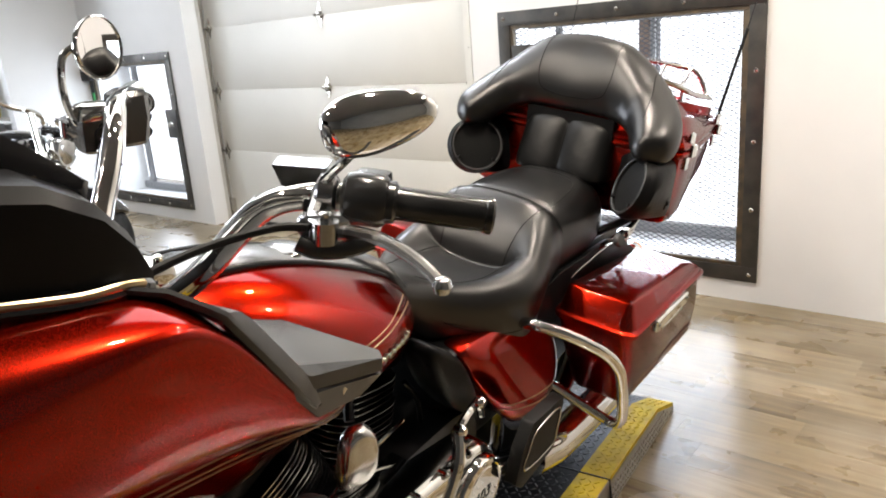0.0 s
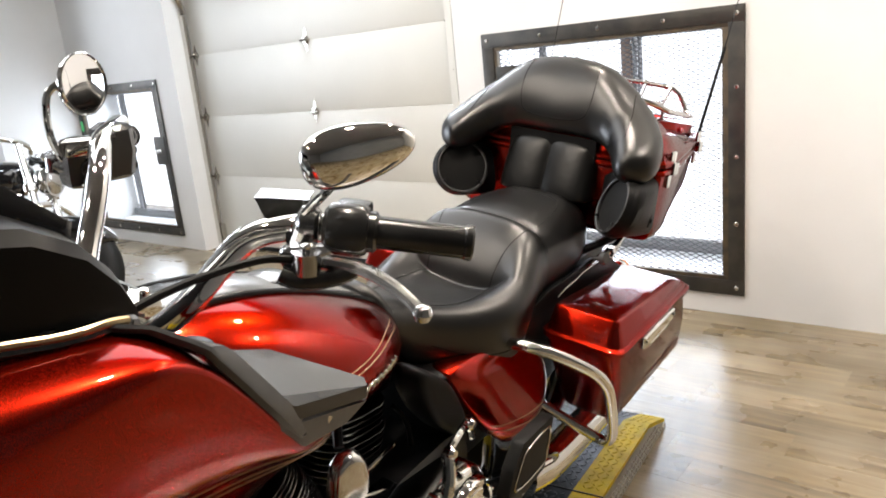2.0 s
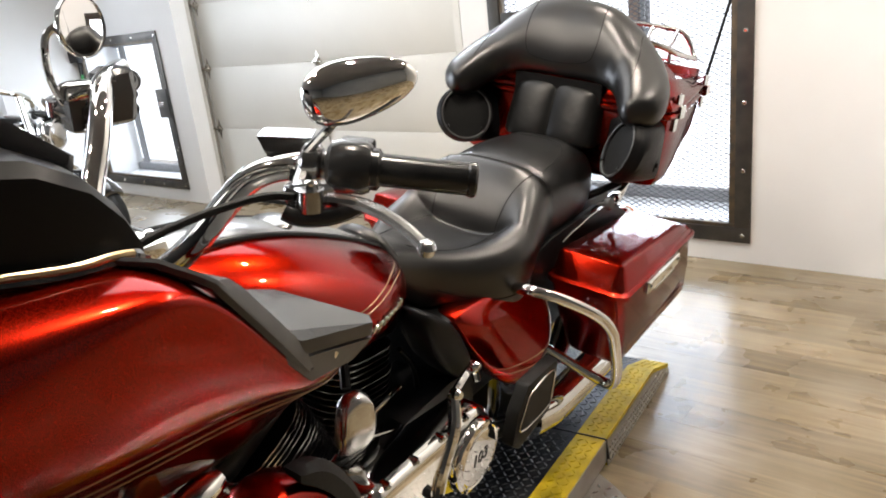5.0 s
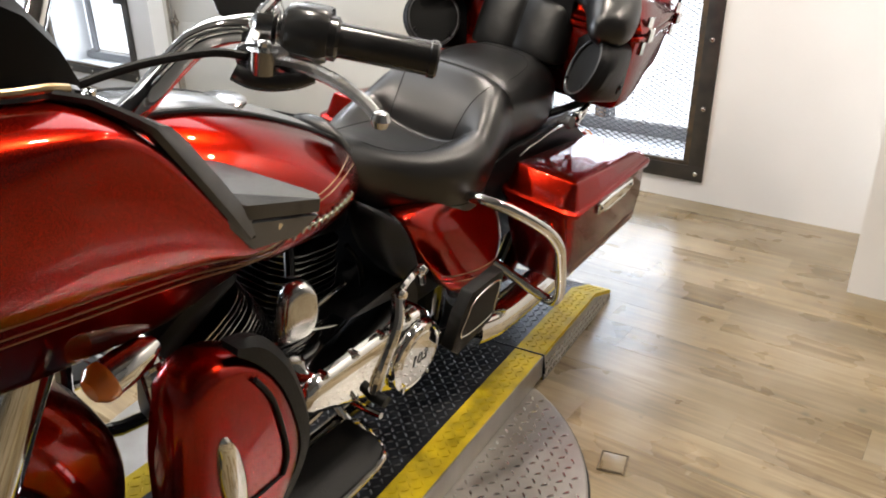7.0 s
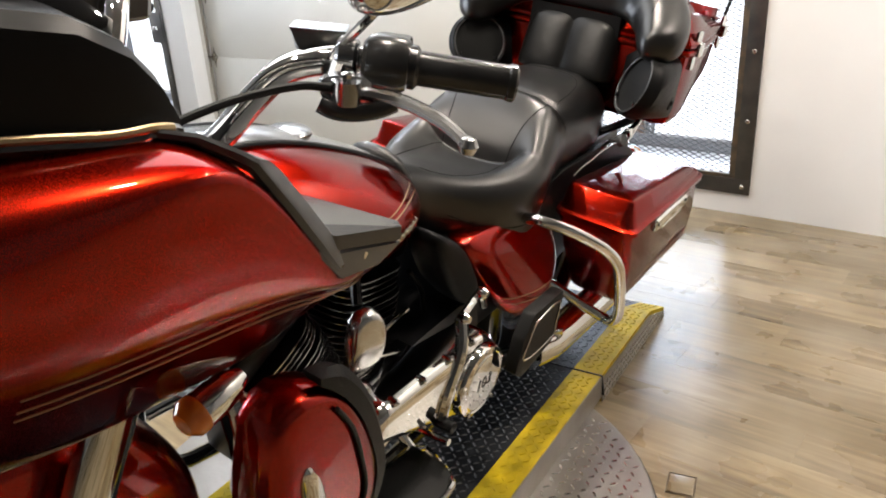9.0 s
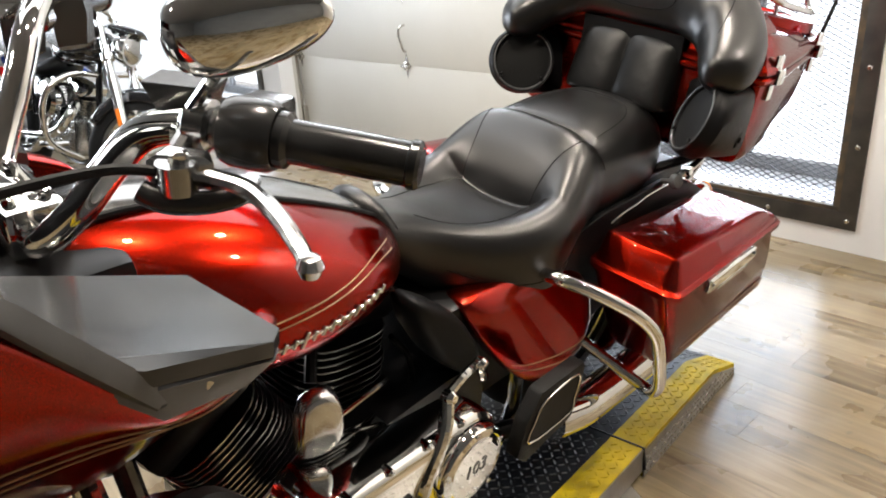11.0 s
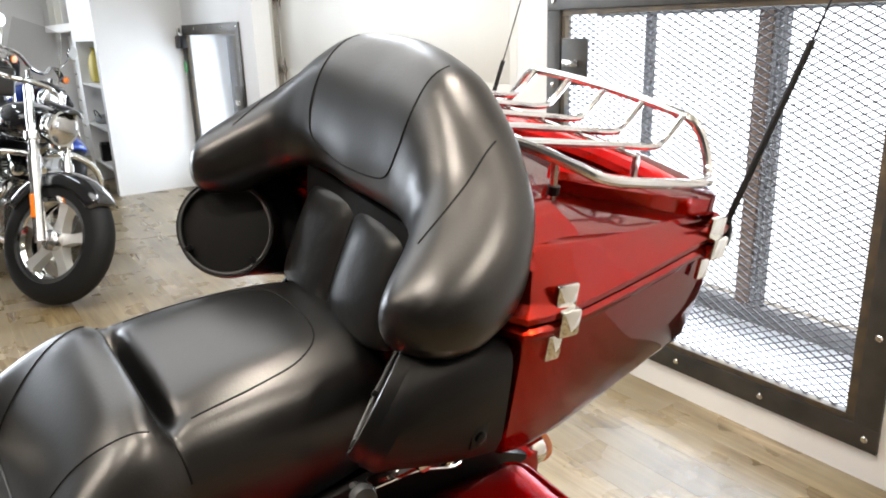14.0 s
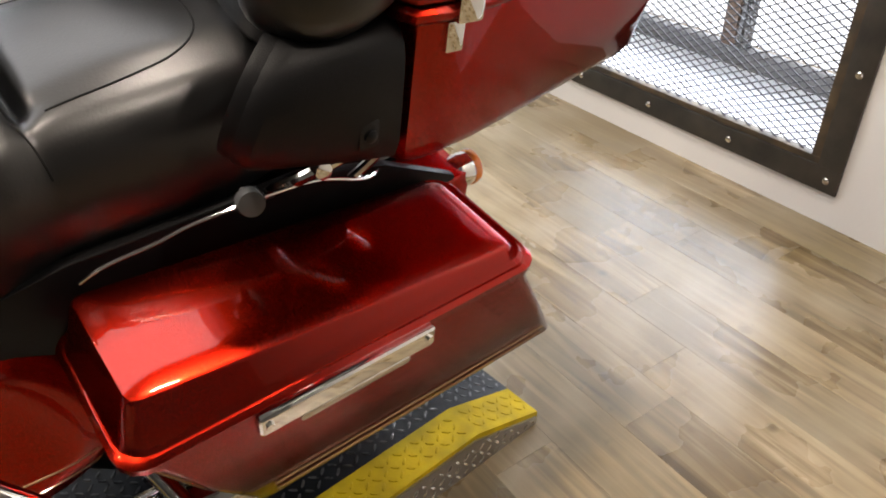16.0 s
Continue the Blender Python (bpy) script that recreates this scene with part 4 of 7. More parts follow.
# loudspeaker pods beside the backrest
PN = Vector((0.635, -0.70, 0.345)).normalized()
PC = Vector((0.378, 0.262, 0.907))
def circle(m, r, n=24):
    return [m @ Vector((r * math.cos(2 * math.pi * j / n), r * math.sin(2 * math.pi * j / n), 0)) for j in range(n)]
def pod():
    """A drum whose skin runs back to a rounded rectangle on the trunk's front."""
    m = aim(PC, PN)
    rings = [circle(m @ pose(0, 0, 0.004), 0.081, 32), circle(m @ pose(0, 0, -0.004), 0.0865, 32), circle(m @ pose(0, 0, -0.022), 0.0865, 32)]
    base = []
    for q in rings[-1]:
        dy, dz = q.y - PC.y, q.z - PC.z
        k = (abs(dy / 0.082) ** 6 + abs(dz / 0.088) ** 6) ** (-1 / 6)
        base.append(Vector((0.25, 0.252 + dy * k, 0.888 + dz * k)))
    out = []
    for t in (0.2, 0.45, 0.7, 0.88):
        out.append([a.lerp(b, t) + Vector((0, 0.006, 0)) * math.sin(t * math.pi) for a, b in zip(rings[-1], base)])
    return loft(rings + out + [base])
def pod_ring():
    return lathe([(0.083, -0.02), (0.085, 0.002), (0.082, 0.010), (0.076, 0.008), (0.073, 0.0)], aim(PC + PN * 0.004, PN), 40)
def pod_grille():
    return lathe([(0.074, -0.004), (0.073, 0.002), (0.04, 0.005), (0.0, 0.006)], aim(PC + PN * 0.003, PN), 40)
pods = both("speaker_pod", pod, M_PLASTIC, bike, "black plastic loudspeaker pod", 40)
def far_side(bm):
    """The pod on the machine's right sits a little further back."""
    mirror(bm)
    bmesh.ops.translate(bm, verts=bm.verts, vec=(-0.028, 0.006, 0.004))
    return bm
pods[1].data.transform(Matrix.Translation((-0.028, 0.006, 0.004)))
for k, pd in enumerate(pods):
    f = (lambda b: b) if k == 0 else far_side
    part("ring", f(pod_ring()), M_PLASTIC, pd)
    m = aim(PC + PN * 0.012, PN)
    part("bezel", f(torus(m, 0.0765, 0.0027, 48, 8)), M_TRIM, pd, "thin dark grey ring")
    for a in (-0.6, -2.4):
        part("grille_clip", f(box((-0.006, -0.004, -0.002), (0.006, 0.004, 0.005), 0.0015, m @ pose(0.070 * math.cos(a), 0.070 * math.sin(a), 0.0, 0, 0, math.degrees(a)))), M_SATIN, pd)
    part("grille", f(pod_grille()), M_RUBBER, pd, "black cloth loudspeaker grille")
    part("jack", f(box((0.282, 0.330, 0.845), (0.308, 0.3385, 0.88), 0.003)), M_RUBBER, pd)
    part("jack_knob", f(lathe([(0.008, 0), (0.008, 0.004), (0.004, 0.006)], pose(0.295, 0.338, 0.862, -90), 14)), M_SATIN, pd)

# hanging bracket under the trunk
part("trunk_bracket", tube([(0.36, 0.10, 0.70), (0.30, 0.20, 0.76), (0.15, 0.24, 0.785), (-0.05, 0.22, 0.79)], 0.012, 8, False, 4), M_SATIN, bike)
part("trunk_bracket", tube([(0.36, -0.10, 0.70), (0.30, -0.20, 0.76), (0.15, -0.24, 0.785), (-0.05, -0.22, 0.79)], 0.012, 8, False, 4), M_SATIN, bike)
part("grab_rail", tube([(0.60, 0.222, 0.70), (0.568, 0.228, 0.717), (0.51, 0.23, 0.724), (0.47, 0.23, 0.731), (0.40, 0.232, 0.735), (0.348, 0.232, 0.734), (0.291, 0.23, 0.726), (0.219, 0.225, 0.695), (0.17, 0.19, 0.67)], 0.0026, 8, False, 5), M_CHROME, bike, "thin chrome rail beside the seat")
for s in (1, -1):
    dk = part("docking_bracket", tube([(0.35, s * 0.19, 0.70), (0.33, s * 0.225, 0.735), (0.27, s * 0.245, 0.765), (0.22, s * 0.25, 0.80)], 0.009, 10, False, 4), M_CHROME, bike, "chrome docking bracket under the trunk")
    part("bracket_bolt", lathe([(0.012, -0.01), (0.012, 0.006), (0.0, 0.009)], aim((0.30, s * 0.245, 0.755), (0, s, 0.2)), 10), M_CHROME, dk)
    part("bracket_brace", tube([(0.16, s * 0.22, 0.79), (0.19, s * 0.225, 0.74), (0.24, s * 0.22, 0.70)], 0.007, 8, False, 4), M_CHROME, dk)
part("docking_knob", lathe([(0.006, -0.03), (0.006, 0.0), (0.017, 0.0), (0.019, 0.006), (0.016, 0.016), (0.0, 0.018)], aim((0.405, 0.255, 0.760), (0.2, 0.9, 0.3)), 14), M_TRIM, bike)

# hard side cases
def case_ring(z, f0, f1, y0, y1, r=0.035):
    pts = []
    for f, y, a0 in ((f1 - r, y1 - r, 0), (f0 + r, y1 - r, 90), (f0 + r, y0 + r, 180), (f1 - r, y0 + r, 270)):
        for k in range(5):
            a = radians(a0 + 22.5 * k)
            pts.append((f + r * math.cos(a), y + r * math.sin(a), z))
    return pts
def case_body():
    return loft([case_ring(0.308, -0.045, 0.44, 0.25, 0.352, 0.02), case_ring(0.314, -0.072, 0.462, 0.236, 0.368, 0.022), case_ring(0.328, -0.084, 0.482, 0.228, 0.382, 0.022), case_ring(0.352, -0.080, 0.500, 0.224, 0.394, 0.022), case_ring(0.48, -0.004, 0.575, 0.215, 0.411, 0.024), case_ring(0.596, 0.062, 0.635, 0.21, 0.415, 0.026), case_ring(0.60, 0.064, 0.636, 0.21, 0.415, 0.026)])
def case_lip():
    return loft([case_ring(0.60, 0.058, 0.642, 0.204, 0.422), case_ring(0.604, 0.053, 0.648, 0.2, 0.428), case_ring(0.616, 0.052, 0.649, 0.2, 0.429), case_ring(0.622, 0.058, 0.643, 0.205, 0.423)])
def drop(ring, k=0.10):
    """Let the lid's top fall towards its rear end."""
    return [(f, y, z + (f - 0.61) * k) for f, y, z in ring]
def case_lid():
    return loft([case_ring(0.622, 0.062, 0.640, 0.207, 0.419), case_ring(0.630, 0.068, 0.636, 0.209, 0.414)] + [drop(q) for q in (case_ring(0.683, 0.080, 0.619, 0.221, 0.399, 0.016), case_ring(0.687, 0.083, 0.616, 0.224, 0.396, 0.015), case_ring(0.689, 0.088, 0.611, 0.229, 0.391, 0.014), case_ring(0.6905, 0.13, 0.57, 0.26, 0.36, 0.012))])
cases = both("side_case", case_body, M_PAINT, bike, "candy red hard side case", 30)
for k, cs in enumerate(cases):
    f = (lambda b: b) if k == 0 else mirror
    part("lip", f(case_lip()), M_PAINT, cs, "", 40)
    part("case_lid", f(case_lid()), M_PAINT, cs, "", 28)
    lb = box((0.25, 0.422, 0.578), (0.502, 0.440, 0.612), 0.007, None, 3)
    part("latch_bar", f(lb), M_CHROME, cs, "chrome latch bar")
    part("latch_lever", f(box((0.29, 0.432, 0.569), (0.45, 0.441, 0.581), 0.004)), M_DULL, cs)
    for ff in (0.262, 0.49):
        part("latch_pin", f(lathe([(0.006, 0.0), (0.006, 0.004), (0.0, 0.005)], pose(ff, 0.4395, 0.597, -90), 10)), M_CHROME, cs)
    for zz, ym in ((0.365, 0.3965), (0.385, 0.3992)):
        part("pinstripe", f(tube([(-0.04, ym, zz), (0.20, ym + 0.001, zz), (0.47, ym + 0.001, zz + 0.004)], 0.0016, 6)), M_GOLD, cs)

# black strut covers between the seat and the cases
def strut_cover():
    o = [(0.86, 0.66), (0.60, 0.705), (0.30, 0.712), (0.16, 0.675), (0.02, 0.60), (0.02, 0.52), (0.60, 0.40), (0.74, 0.42)]
    return prism([(-f, z) for f, z in o], axes_to((0, 0.178, 0), (-1, 0, 0), (0, 0, 1)), 0.016, 0.004)
both("strut_cover", strut_cover, M_PLASTIC, bike, "black fender strut cover beside the seat")

# chrome side case guards
def guard():
    return tube([(0.76, 0.14, 0.61), (0.822, 0.208, 0.65), (0.835, 0.258, 0.663), (0.80, 0.318, 0.648), (0.735, 0.385, 0.602), (0.692, 0.415, 0.552), (0.662, 0.424, 0.49), (0.612, 0.425, 0.385), (0.592, 0.414, 0.338), (0.566, 0.385, 0.312), (0.578, 0.32, 0.332), (0.618, 0.21, 0.385), (0.68, 0.12, 0.43)], 0.0145, 12, False, 6)
both("case_guard", guard, M_CHROME, bike, "chrome side case guard")
# fuel tank
TANK = [(1.70, 0.07, 0.965, 0.87), (1.685, 0.115, 0.975, 0.80), (1.62, 0.168, 0.982, 0.72), (1.54, 0.2, 0.975, 0.685), (1.45, 0.217, 0.955, 0.68), (1.36, 0.217, 0.925, 0.69), (1.27, 0.2, 0.888, 0.705), (1.19, 0.16, 0.850, 0.72), (1.14, 0.105, 0.822, 0.735), (1.125, 0.06, 0.80, 0.755)]
tank = part("fuel_tank", loft([oval(f, w, zt, zb, 18, 2.4, 0.40) for f, w, zt, zb in TANK]), M_PAINT, bike, "candy red fuel tank", sub=2)
# console along its top
def tank_top(f):
    for (a, _, za, _), (b, _, zb, _) in zip(TANK, TANK[1:]):
        if b <= f <= a:
            return za + (zb - za) * (a - f) / (a - b)
    return 0.8
con = []
for f in (1.66, 1.60, 1.50, 1.40, 1.30, 1.20, 1.14):
    z, w = tank_top(f), 0.052 if f > 1.2 else 0.044
    con.append([(f, w, z - 0.02), (f, w, z - 0.004), (f, w * 0.75, z + 0.004), (f, 0, z + 0.007), (f, -w * 0.75, z + 0.004), (f, -w, z - 0.004), (f, -w, z - 0.02)])
console = part("tank_console", loft(con), M_CONSOLE, bike, "satin grey metal tank console", 50)
for s in (1, -1):
    part("console_trim", tube([(f, s * 0.056, tank_top(f) - 0.004) for f in (1.66, 1.60, 1.50, 1.40, 1.30, 1.20, 1.145)], 0.006, 8, False, 3), M_SATIN, console, "black rubber console edge")
part("seat_nose", tube([(1.135, -0.066, 0.79), (1.15, -0.05, 0.822), (1.158, -0.025, 0.838), (1.16, 0.0, 0.842), (1.158, 0.025, 0.838), (1.15, 0.05, 0.822), (1.135, 0.066, 0.79)], 0.02, 12, False, 4), M_LEATHER, seat)
part("fuel_cap", lathe([(0.040, 0.0), (0.040, 0.005), (0.035, 0.008), (0.0, 0.009)], pose(1.40, 0.0, tank_top(1.40) + 0.002), 28), M_CONSOLE, console, "low flush grey fuel cap")
# badge on the tank's flank, as plain slanted bars
dg = bpy.context.evaluated_depsgraph_get()
tev = tank.evaluated_get(dg)
for side in (1, -1):
    spots = []
    for i in range(18):
        hit, place, normal, _ = tev.ray_cast(Vector((1.55 - i * 0.0165, side * 0.5, 0.777 + i * 0.0008)), Vector((0, -side, 0)))
        if hit:
            spots.append((place + normal * 0.001, normal))
    badge = part("tank_badge", tube([p for p, n in spots], 0.0028, 6), M_DULL, tank, "chrome slanted badge")
    for i, (p, n) in enumerate(spots):
        m = axes_to(p + n * 0.001, Vector((-0.55, 0, 1)), Vector((-1, 0, 0)))
        h = 0.0135 if i in (0, 7) else (0.0075, 0.0095, 0.008)[i % 3]
        part("bar", box((-h, -0.0034, -0.0025), (h, 0.0034, 0.0025), 0.0012, m, 1), M_DULL, badge)
    for dz, r in ((0.0, 0.0014), (-0.011, 0.0014)):
        draped("pinstripe", tank, [(1.58, side * 0.5, 0.822 + dz), (1.50, side * 0.5, 0.824 + dz), (1.38, side * 0.5, 0.83 + dz), (1.27, side * 0.5, 0.838 + dz), (1.20, side * 0.5, 0.828 + dz)], (0, -side, 0), r, M_GOLD, tank)

# frame-mounted fairing: two painted flanks and a nose between them
FAIR = [
    (2.46, [(0.02, 1.06), (0.07, 1.055), (0.08, 1.05), (0.085, 1.04), (0.10, 1.00), (0.09, 0.965), (0.07, 0.94), (0.02, 0.93)]),
    (2.38, [(0.10, 1.12), (0.21, 1.105), (0.225, 1.10), (0.23, 1.09), (0.24, 1.01), (0.22, 0.96), (0.17, 0.92), (0.10, 0.91)]),
    (2.24, [(0.24, 1.158), (0.34, 1.148), (0.355, 1.142), (0.359, 1.128), (0.366, 1.02), (0.34, 0.965), (0.28, 0.92), (0.20, 0.905)]),
    (2.10, [(0.305, 1.166), (0.398, 1.159), (0.411, 1.154), (0.414, 1.140), (0.413, 1.02), (0.388, 0.96), (0.32, 0.915), (0.22, 0.895)]),
    (2.00, [(0.335, 1.163), (0.410, 1.156), (0.421, 1.151), (0.424, 1.138), (0.423, 1.015), (0.398, 0.955), (0.335, 0.91), (0.24, 0.888)]),
    (1.93, [(0.352, 1.160), (0.413, 1.152), (0.424, 1.147), (0.427, 1.134), (0.425, 1.01), (0.400, 0.95), (0.338, 0.905), (0.24, 0.882)]),
    (1.875, [(0.368, 1.152), (0.415, 1.143), (0.424, 1.138), (0.427, 1.126), (0.425, 1.005), (0.400, 0.945), (0.338, 0.90), (0.24, 0.877)]),
    (1.80, [(0.388, 1.060), (0.414, 1.053), (0.422, 1.047), (0.425, 1.03), (0.423, 0.975), (0.400, 0.932), (0.338, 0.893), (0.24, 0.873)]),
    (1.75, [(0.395, 0.990), (0.414, 0.984), (0.420, 0.978), (0.422, 0.966), (0.418, 0.94), (0.396, 0.915), (0.335, 0.886), (0.23, 0.870)]),
    (1.68, [(0.375, 0.947), (0.397, 0.945), (0.403, 0.941), (0.404, 0.934), (0.400, 0.918), (0.378, 0.898), (0.32, 0.88), (0.22, 0.866)]),
    (1.59, [(0.325, 0.928), (0.343, 0.927), (0.349, 0.923), (0.35, 0.916), (0.346, 0.903), (0.325, 0.886), (0.28, 0.874), (0.20, 0.862)]),
    (1.52, [(0.265, 0.912), (0.278, 0.911), (0.284, 0.908), (0.285, 0.902), (0.28, 0.893), (0.265, 0.88), (0.24, 0.87), (0.19, 0.860)]),
]
def flank():
    """Rounded shoulder above, and below the widest line a face that turns in towards the engine."""
    rings = []
    for f, p in FAIR:
        k = min(1.0, max(0.0, (f - 1.66) / 0.14))
        ku = min(1.0, max(0.0, (f - 1.94) / 0.12))
        kl = min(1.0, max(0.0, (f - 1.55) / 0.20))
        turn = [(0, 0), (0.015 * ku, -0.006 * ku), (0.007 * ku, -0.023 * ku), (0, -0.048 * ku), (0.001 * k, 0.016 * k), (0.017 * kl, 0.006 * kl), (0.027 * kl, -0.074 * kl), (-0.043 * kl, -0.072 * kl)]
        p = [(y - dy, z + dz) for (y, z), (dy, dz) in zip(p, turn)]
        inner = [(y * 0.93 - 0.008, z + (0.004 if n > 5 else -0.006)) for n, (y, z) in enumerate(p)]
        rings.append([(f, y, z) for y, z in p] + [(f, y, z) for y, z in inner[::-1]])
    return loft(rings)
flanks = both("fairing_flank", flank, M_PAINT, bike, "candy red fairing flank", sub=2)
nose = part("fairing_nose", loft([[(f, y, z) for y, z in ((-w, z1), (-w * 0.5, z1 + 0.02), (0, z1 + 0.028), (w * 0.5, z1 + 0.02), (w, z1), (w, z0), (0, z0), (-w, z0))] for f, w, z1, z0 in ((2.47, 0.06, 1.04, 0.95), (2.38, 0.20, 1.105, 0.92), (2.24, 0.28, 1.14, 0.91), (2.10, 0.31, 1.145, 0.91), (2.02, 0.32, 1.14, 0.93))]), M_PAINT, bike, "candy red fairing nose", sub=1)
for side, fl in zip((1, -1), flanks):
    for dz in (0.0, -0.019, -0.033):
        draped("pinstripe", fl, [(2.08, side * 0.9, 0.982 + dz), (1.97, side * 0.9, 0.974 + dz), (1.88, side * 0.9, 0.966 + dz), (1.78, side * 0.9, 0.960 + dz), (1.70, side * 0.9, 0.945 + dz * 0.9), (1.62, side * 0.9, 0.922 + dz * 0.7)], (0, -side, 0), 0.0014, M_GOLD, fl)
# black edge trim and glove box behind each flank
def trim():
    """A flat strip that follows the flank's rear edge."""
    rings = []
    for f, y, z, w in ((1.925, 0.352, 1.162, 0.008), (1.895, 0.378, 1.157, 0.010), (1.876, 0.408, 1.146, 0.014), (1.864, 0.419, 1.137, 0.022), (1.856, 0.4215, 1.125, 0.026), (1.82, 0.4245, 1.077, 0.027), (1.78, 0.424, 1.024, 0.028), (1.748, 0.421, 0.981, 0.028)):
        rings.append([(f + 0.003, y - 0.002, z - 0.003), (f, y + 0.003, z + 0.002), (f - 0.003, y + 0.002, z + 0.0045), (f - w, y - 0.006, z - 0.004), (f - w, y - 0.014, z - 0.014), (f - 0.002, y - 0.012, z - 0.012)])
    return loft(rings)
both("fairing_trim", trim, M_TRIM, bike, "dark grey plastic fairing edge trim", 30)
def glove_box():
    top = [(1.80, 0.23, 1.02), (1.81, 0.415, 1.045), (1.748, 0.420, 1.000), (1.625, 0.414, 0.966), (1.605, 0.392, 0.956), (1.60, 0.225, 0.93)]
    low = [(1.80, 0.23, 0.93), (1.79, 0.422, 1.020), (1.744, 0.423, 0.968), (1.65, 0.402, 0.940), (1.625, 0.375, 0.928), (1.62, 0.23, 0.90)]
    return loft([low, top])
def glove_lid():
    top = [(1.80, 0.235, 1.045), (1.815, 0.41, 1.058), (1.752, 0.420, 1.024), (1.627, 0.416, 0.990), (1.602, 0.39, 0.980), (1.605, 0.22, 0.962)]
    return loft([[(f, y, z - 0.018) for f, y, z in top], top])
def beveled(make, w, seg=2):
    def f():
        bm = make()
        bmesh.ops.bevel(bm, geom=[e for e in bm.edges if len(e.link_faces) == 2 and e.calc_face_angle(0) > 0.7], offset=w, segments=seg, affect="EDGES")
        return bm
    return f
for gbx, sgn in zip(both("glove_box", beveled(glove_box, 0.006), M_TRIM, bike, "black plastic glove box"), (1, -1)):
    part("glove_lid", (beveled(glove_lid, 0.005)() if sgn > 0 else mirror(beveled(glove_lid, 0.005)())), M_GLOVE, gbx, "black plastic glove box lid")
    part("lid_lock", lathe([(0.008, 0.0), (0.008, 0.004), (0.0, 0.005)], pose(1.70, sgn * 0.414, 0.975, -90 * sgn), 12), M_DULL, gbx)
# smoked screen and dash
def screen_pt(u, v):
    y = 0.335 * u
    base_f = 1.955 + 0.34 * (1 - abs(u) ** 2.2)
    base_z = 1.160 + 0.02 * (1 - u * u)
    top = 0.19 * (1 - 0.55 * u ** 4)
    return Vector((base_f - 0.17 * v * (0.25 + 0.75 * (1 - u * u)), y * (1 - 0.12 * v), base_z + top * (v ** 0.9)))
bm = bmesh.new()
N, K = 28, 8
outer = [[bm.verts.new(screen_pt(-1 + 2 * i / N, j / K)) for j in range(K + 1)] for i in range(N + 1)]
inner = [[bm.verts.new(screen_pt(-1 + 2 * i / N, j / K) + Vector((-0.005, 0, -0.002))) for j in range(K + 1)] for i in range(N + 1)]
for i in range(N):
    for j in range(K):
        bm.faces.new((outer[i][j], outer[i + 1][j], outer[i + 1][j + 1], outer[i][j + 1]))
        bm.faces.new((inner[i][j + 1], inner[i + 1][j + 1], inner[i + 1][j], inner[i][j]))
    bm.faces.new((outer[i][K], outer[i + 1][K], inner[i + 1][K], inner[i][K]))
    bm.faces.new((inner[i][0], inner[i + 1][0], outer[i + 1][0], outer[i][0]))
for j in range(K):
    bm.faces.new((outer[0][j], outer[0][j + 1], inner[0][j + 1], inner[0][j]))
    bm.faces.new((outer[N][j + 1], outer[N][j], inner[N][j], inner[N][j + 1]))
screen = part("windscreen", bm, M_SMOKE, bike, "dark smoked low windscreen", 50)
part("screen_gasket", tube([screen_pt(-1 + i / 12, 0.0) + Vector((0.002, 0, 0.0)) for i in range(25)], 0.011, 10), M_GLOSS, screen)
def dash_ring(f, w, z1, z0):
    half = [(0, z1 - 0.01), (w * 0.5, z1 - 0.006), (w * 0.86, z1), (w * 0.95, z1 - 0.004), (w * 0.99, z1 - 0.016), (w, z1 - 0.045), (w * 0.98, z0), (w * 0.5, z0 - 0.02), (0, z0 - 0.03)]
    return [(f, y, z) for y, z in half] + [(f, -y, z) for y, z in half[-2:0:-1]]
dash = part("dash", loft([dash_ring(*q) for q in ((2.12, 0.30, 1.25, 0.96), (2.02, 0.33, 1.272, 0.95), (1.965, 0.338, 1.262, 0.95), (1.922, 0.342, 1.238, 0.95), (1.894, 0.342, 1.206, 0.96), (1.878, 0.340, 1.176, 0.97), (1.872, 0.332, 1.14, 0.98))]), M_SATIN, bike, "glossy black plastic dash panel", 22)
for s in (1, -1):
    part("dash_gasket", tube([(2.12, s * 0.305, 1.172), (2.03, s * 0.330, 1.168), (1.96, s * 0.346, 1.160), (1.91, s * 0.350, 1.158), (1.89, s * 0.346, 1.152)], 0.0085, 8, False, 5), M_GLOSS, dash, "glossy black rubber edge")
    # tube laid on the gasket to imitate the tan glint along it
    part("edge_glint", tube([(2.12, s * 0.3115, 1.1795), (2.03, s * 0.3365, 1.1755), (1.96, s * 0.3525, 1.1675), (1.92, s * 0.356, 1.1665), (1.90, s * 0.354, 1.162)], 0.0042, 8, False, 5), M_GLINT, dash, "narrow tan tube painted as the reflection along the edge")
# thin gloss tubes shaped to imitate a comb of reflections on the dash
for k in range(5):
    draped("dash_glint", dash, [(1.905 + 0.011 * k, 0.215, 2), (1.908 + 0.011 * k, 0.25, 2), (1.905 + 0.011 * k, 0.285, 2)], DOWN, 0.0022, M_GLOSS, dash)
for y, z, r in ((0.06, 1.13, 0.046), (-0.06, 1.13, 0.046), (0.165, 1.125, 0.03), (-0.165, 1.125, 0.03), (0.245, 1.09, 0.045), (-0.245, 1.09, 0.045)):
    m = aim((1.870, y, z), (-0.9, 0, 0.42))
    part("gauge_rim", lathe([(r * 0.86, 0.0), (r, 0.0), (r, 0.014), (r * 0.9, 0.018), (r * 0.86, 0.012)], m, 28), M_CHROME if r != 0.05 else M_PLASTIC, dash)
    part("gauge_face", lathe([(r * 0.86, 0.0), (r * 0.86, 0.008), (0.0, 0.008)], m, 28), M_GLOSS, dash)

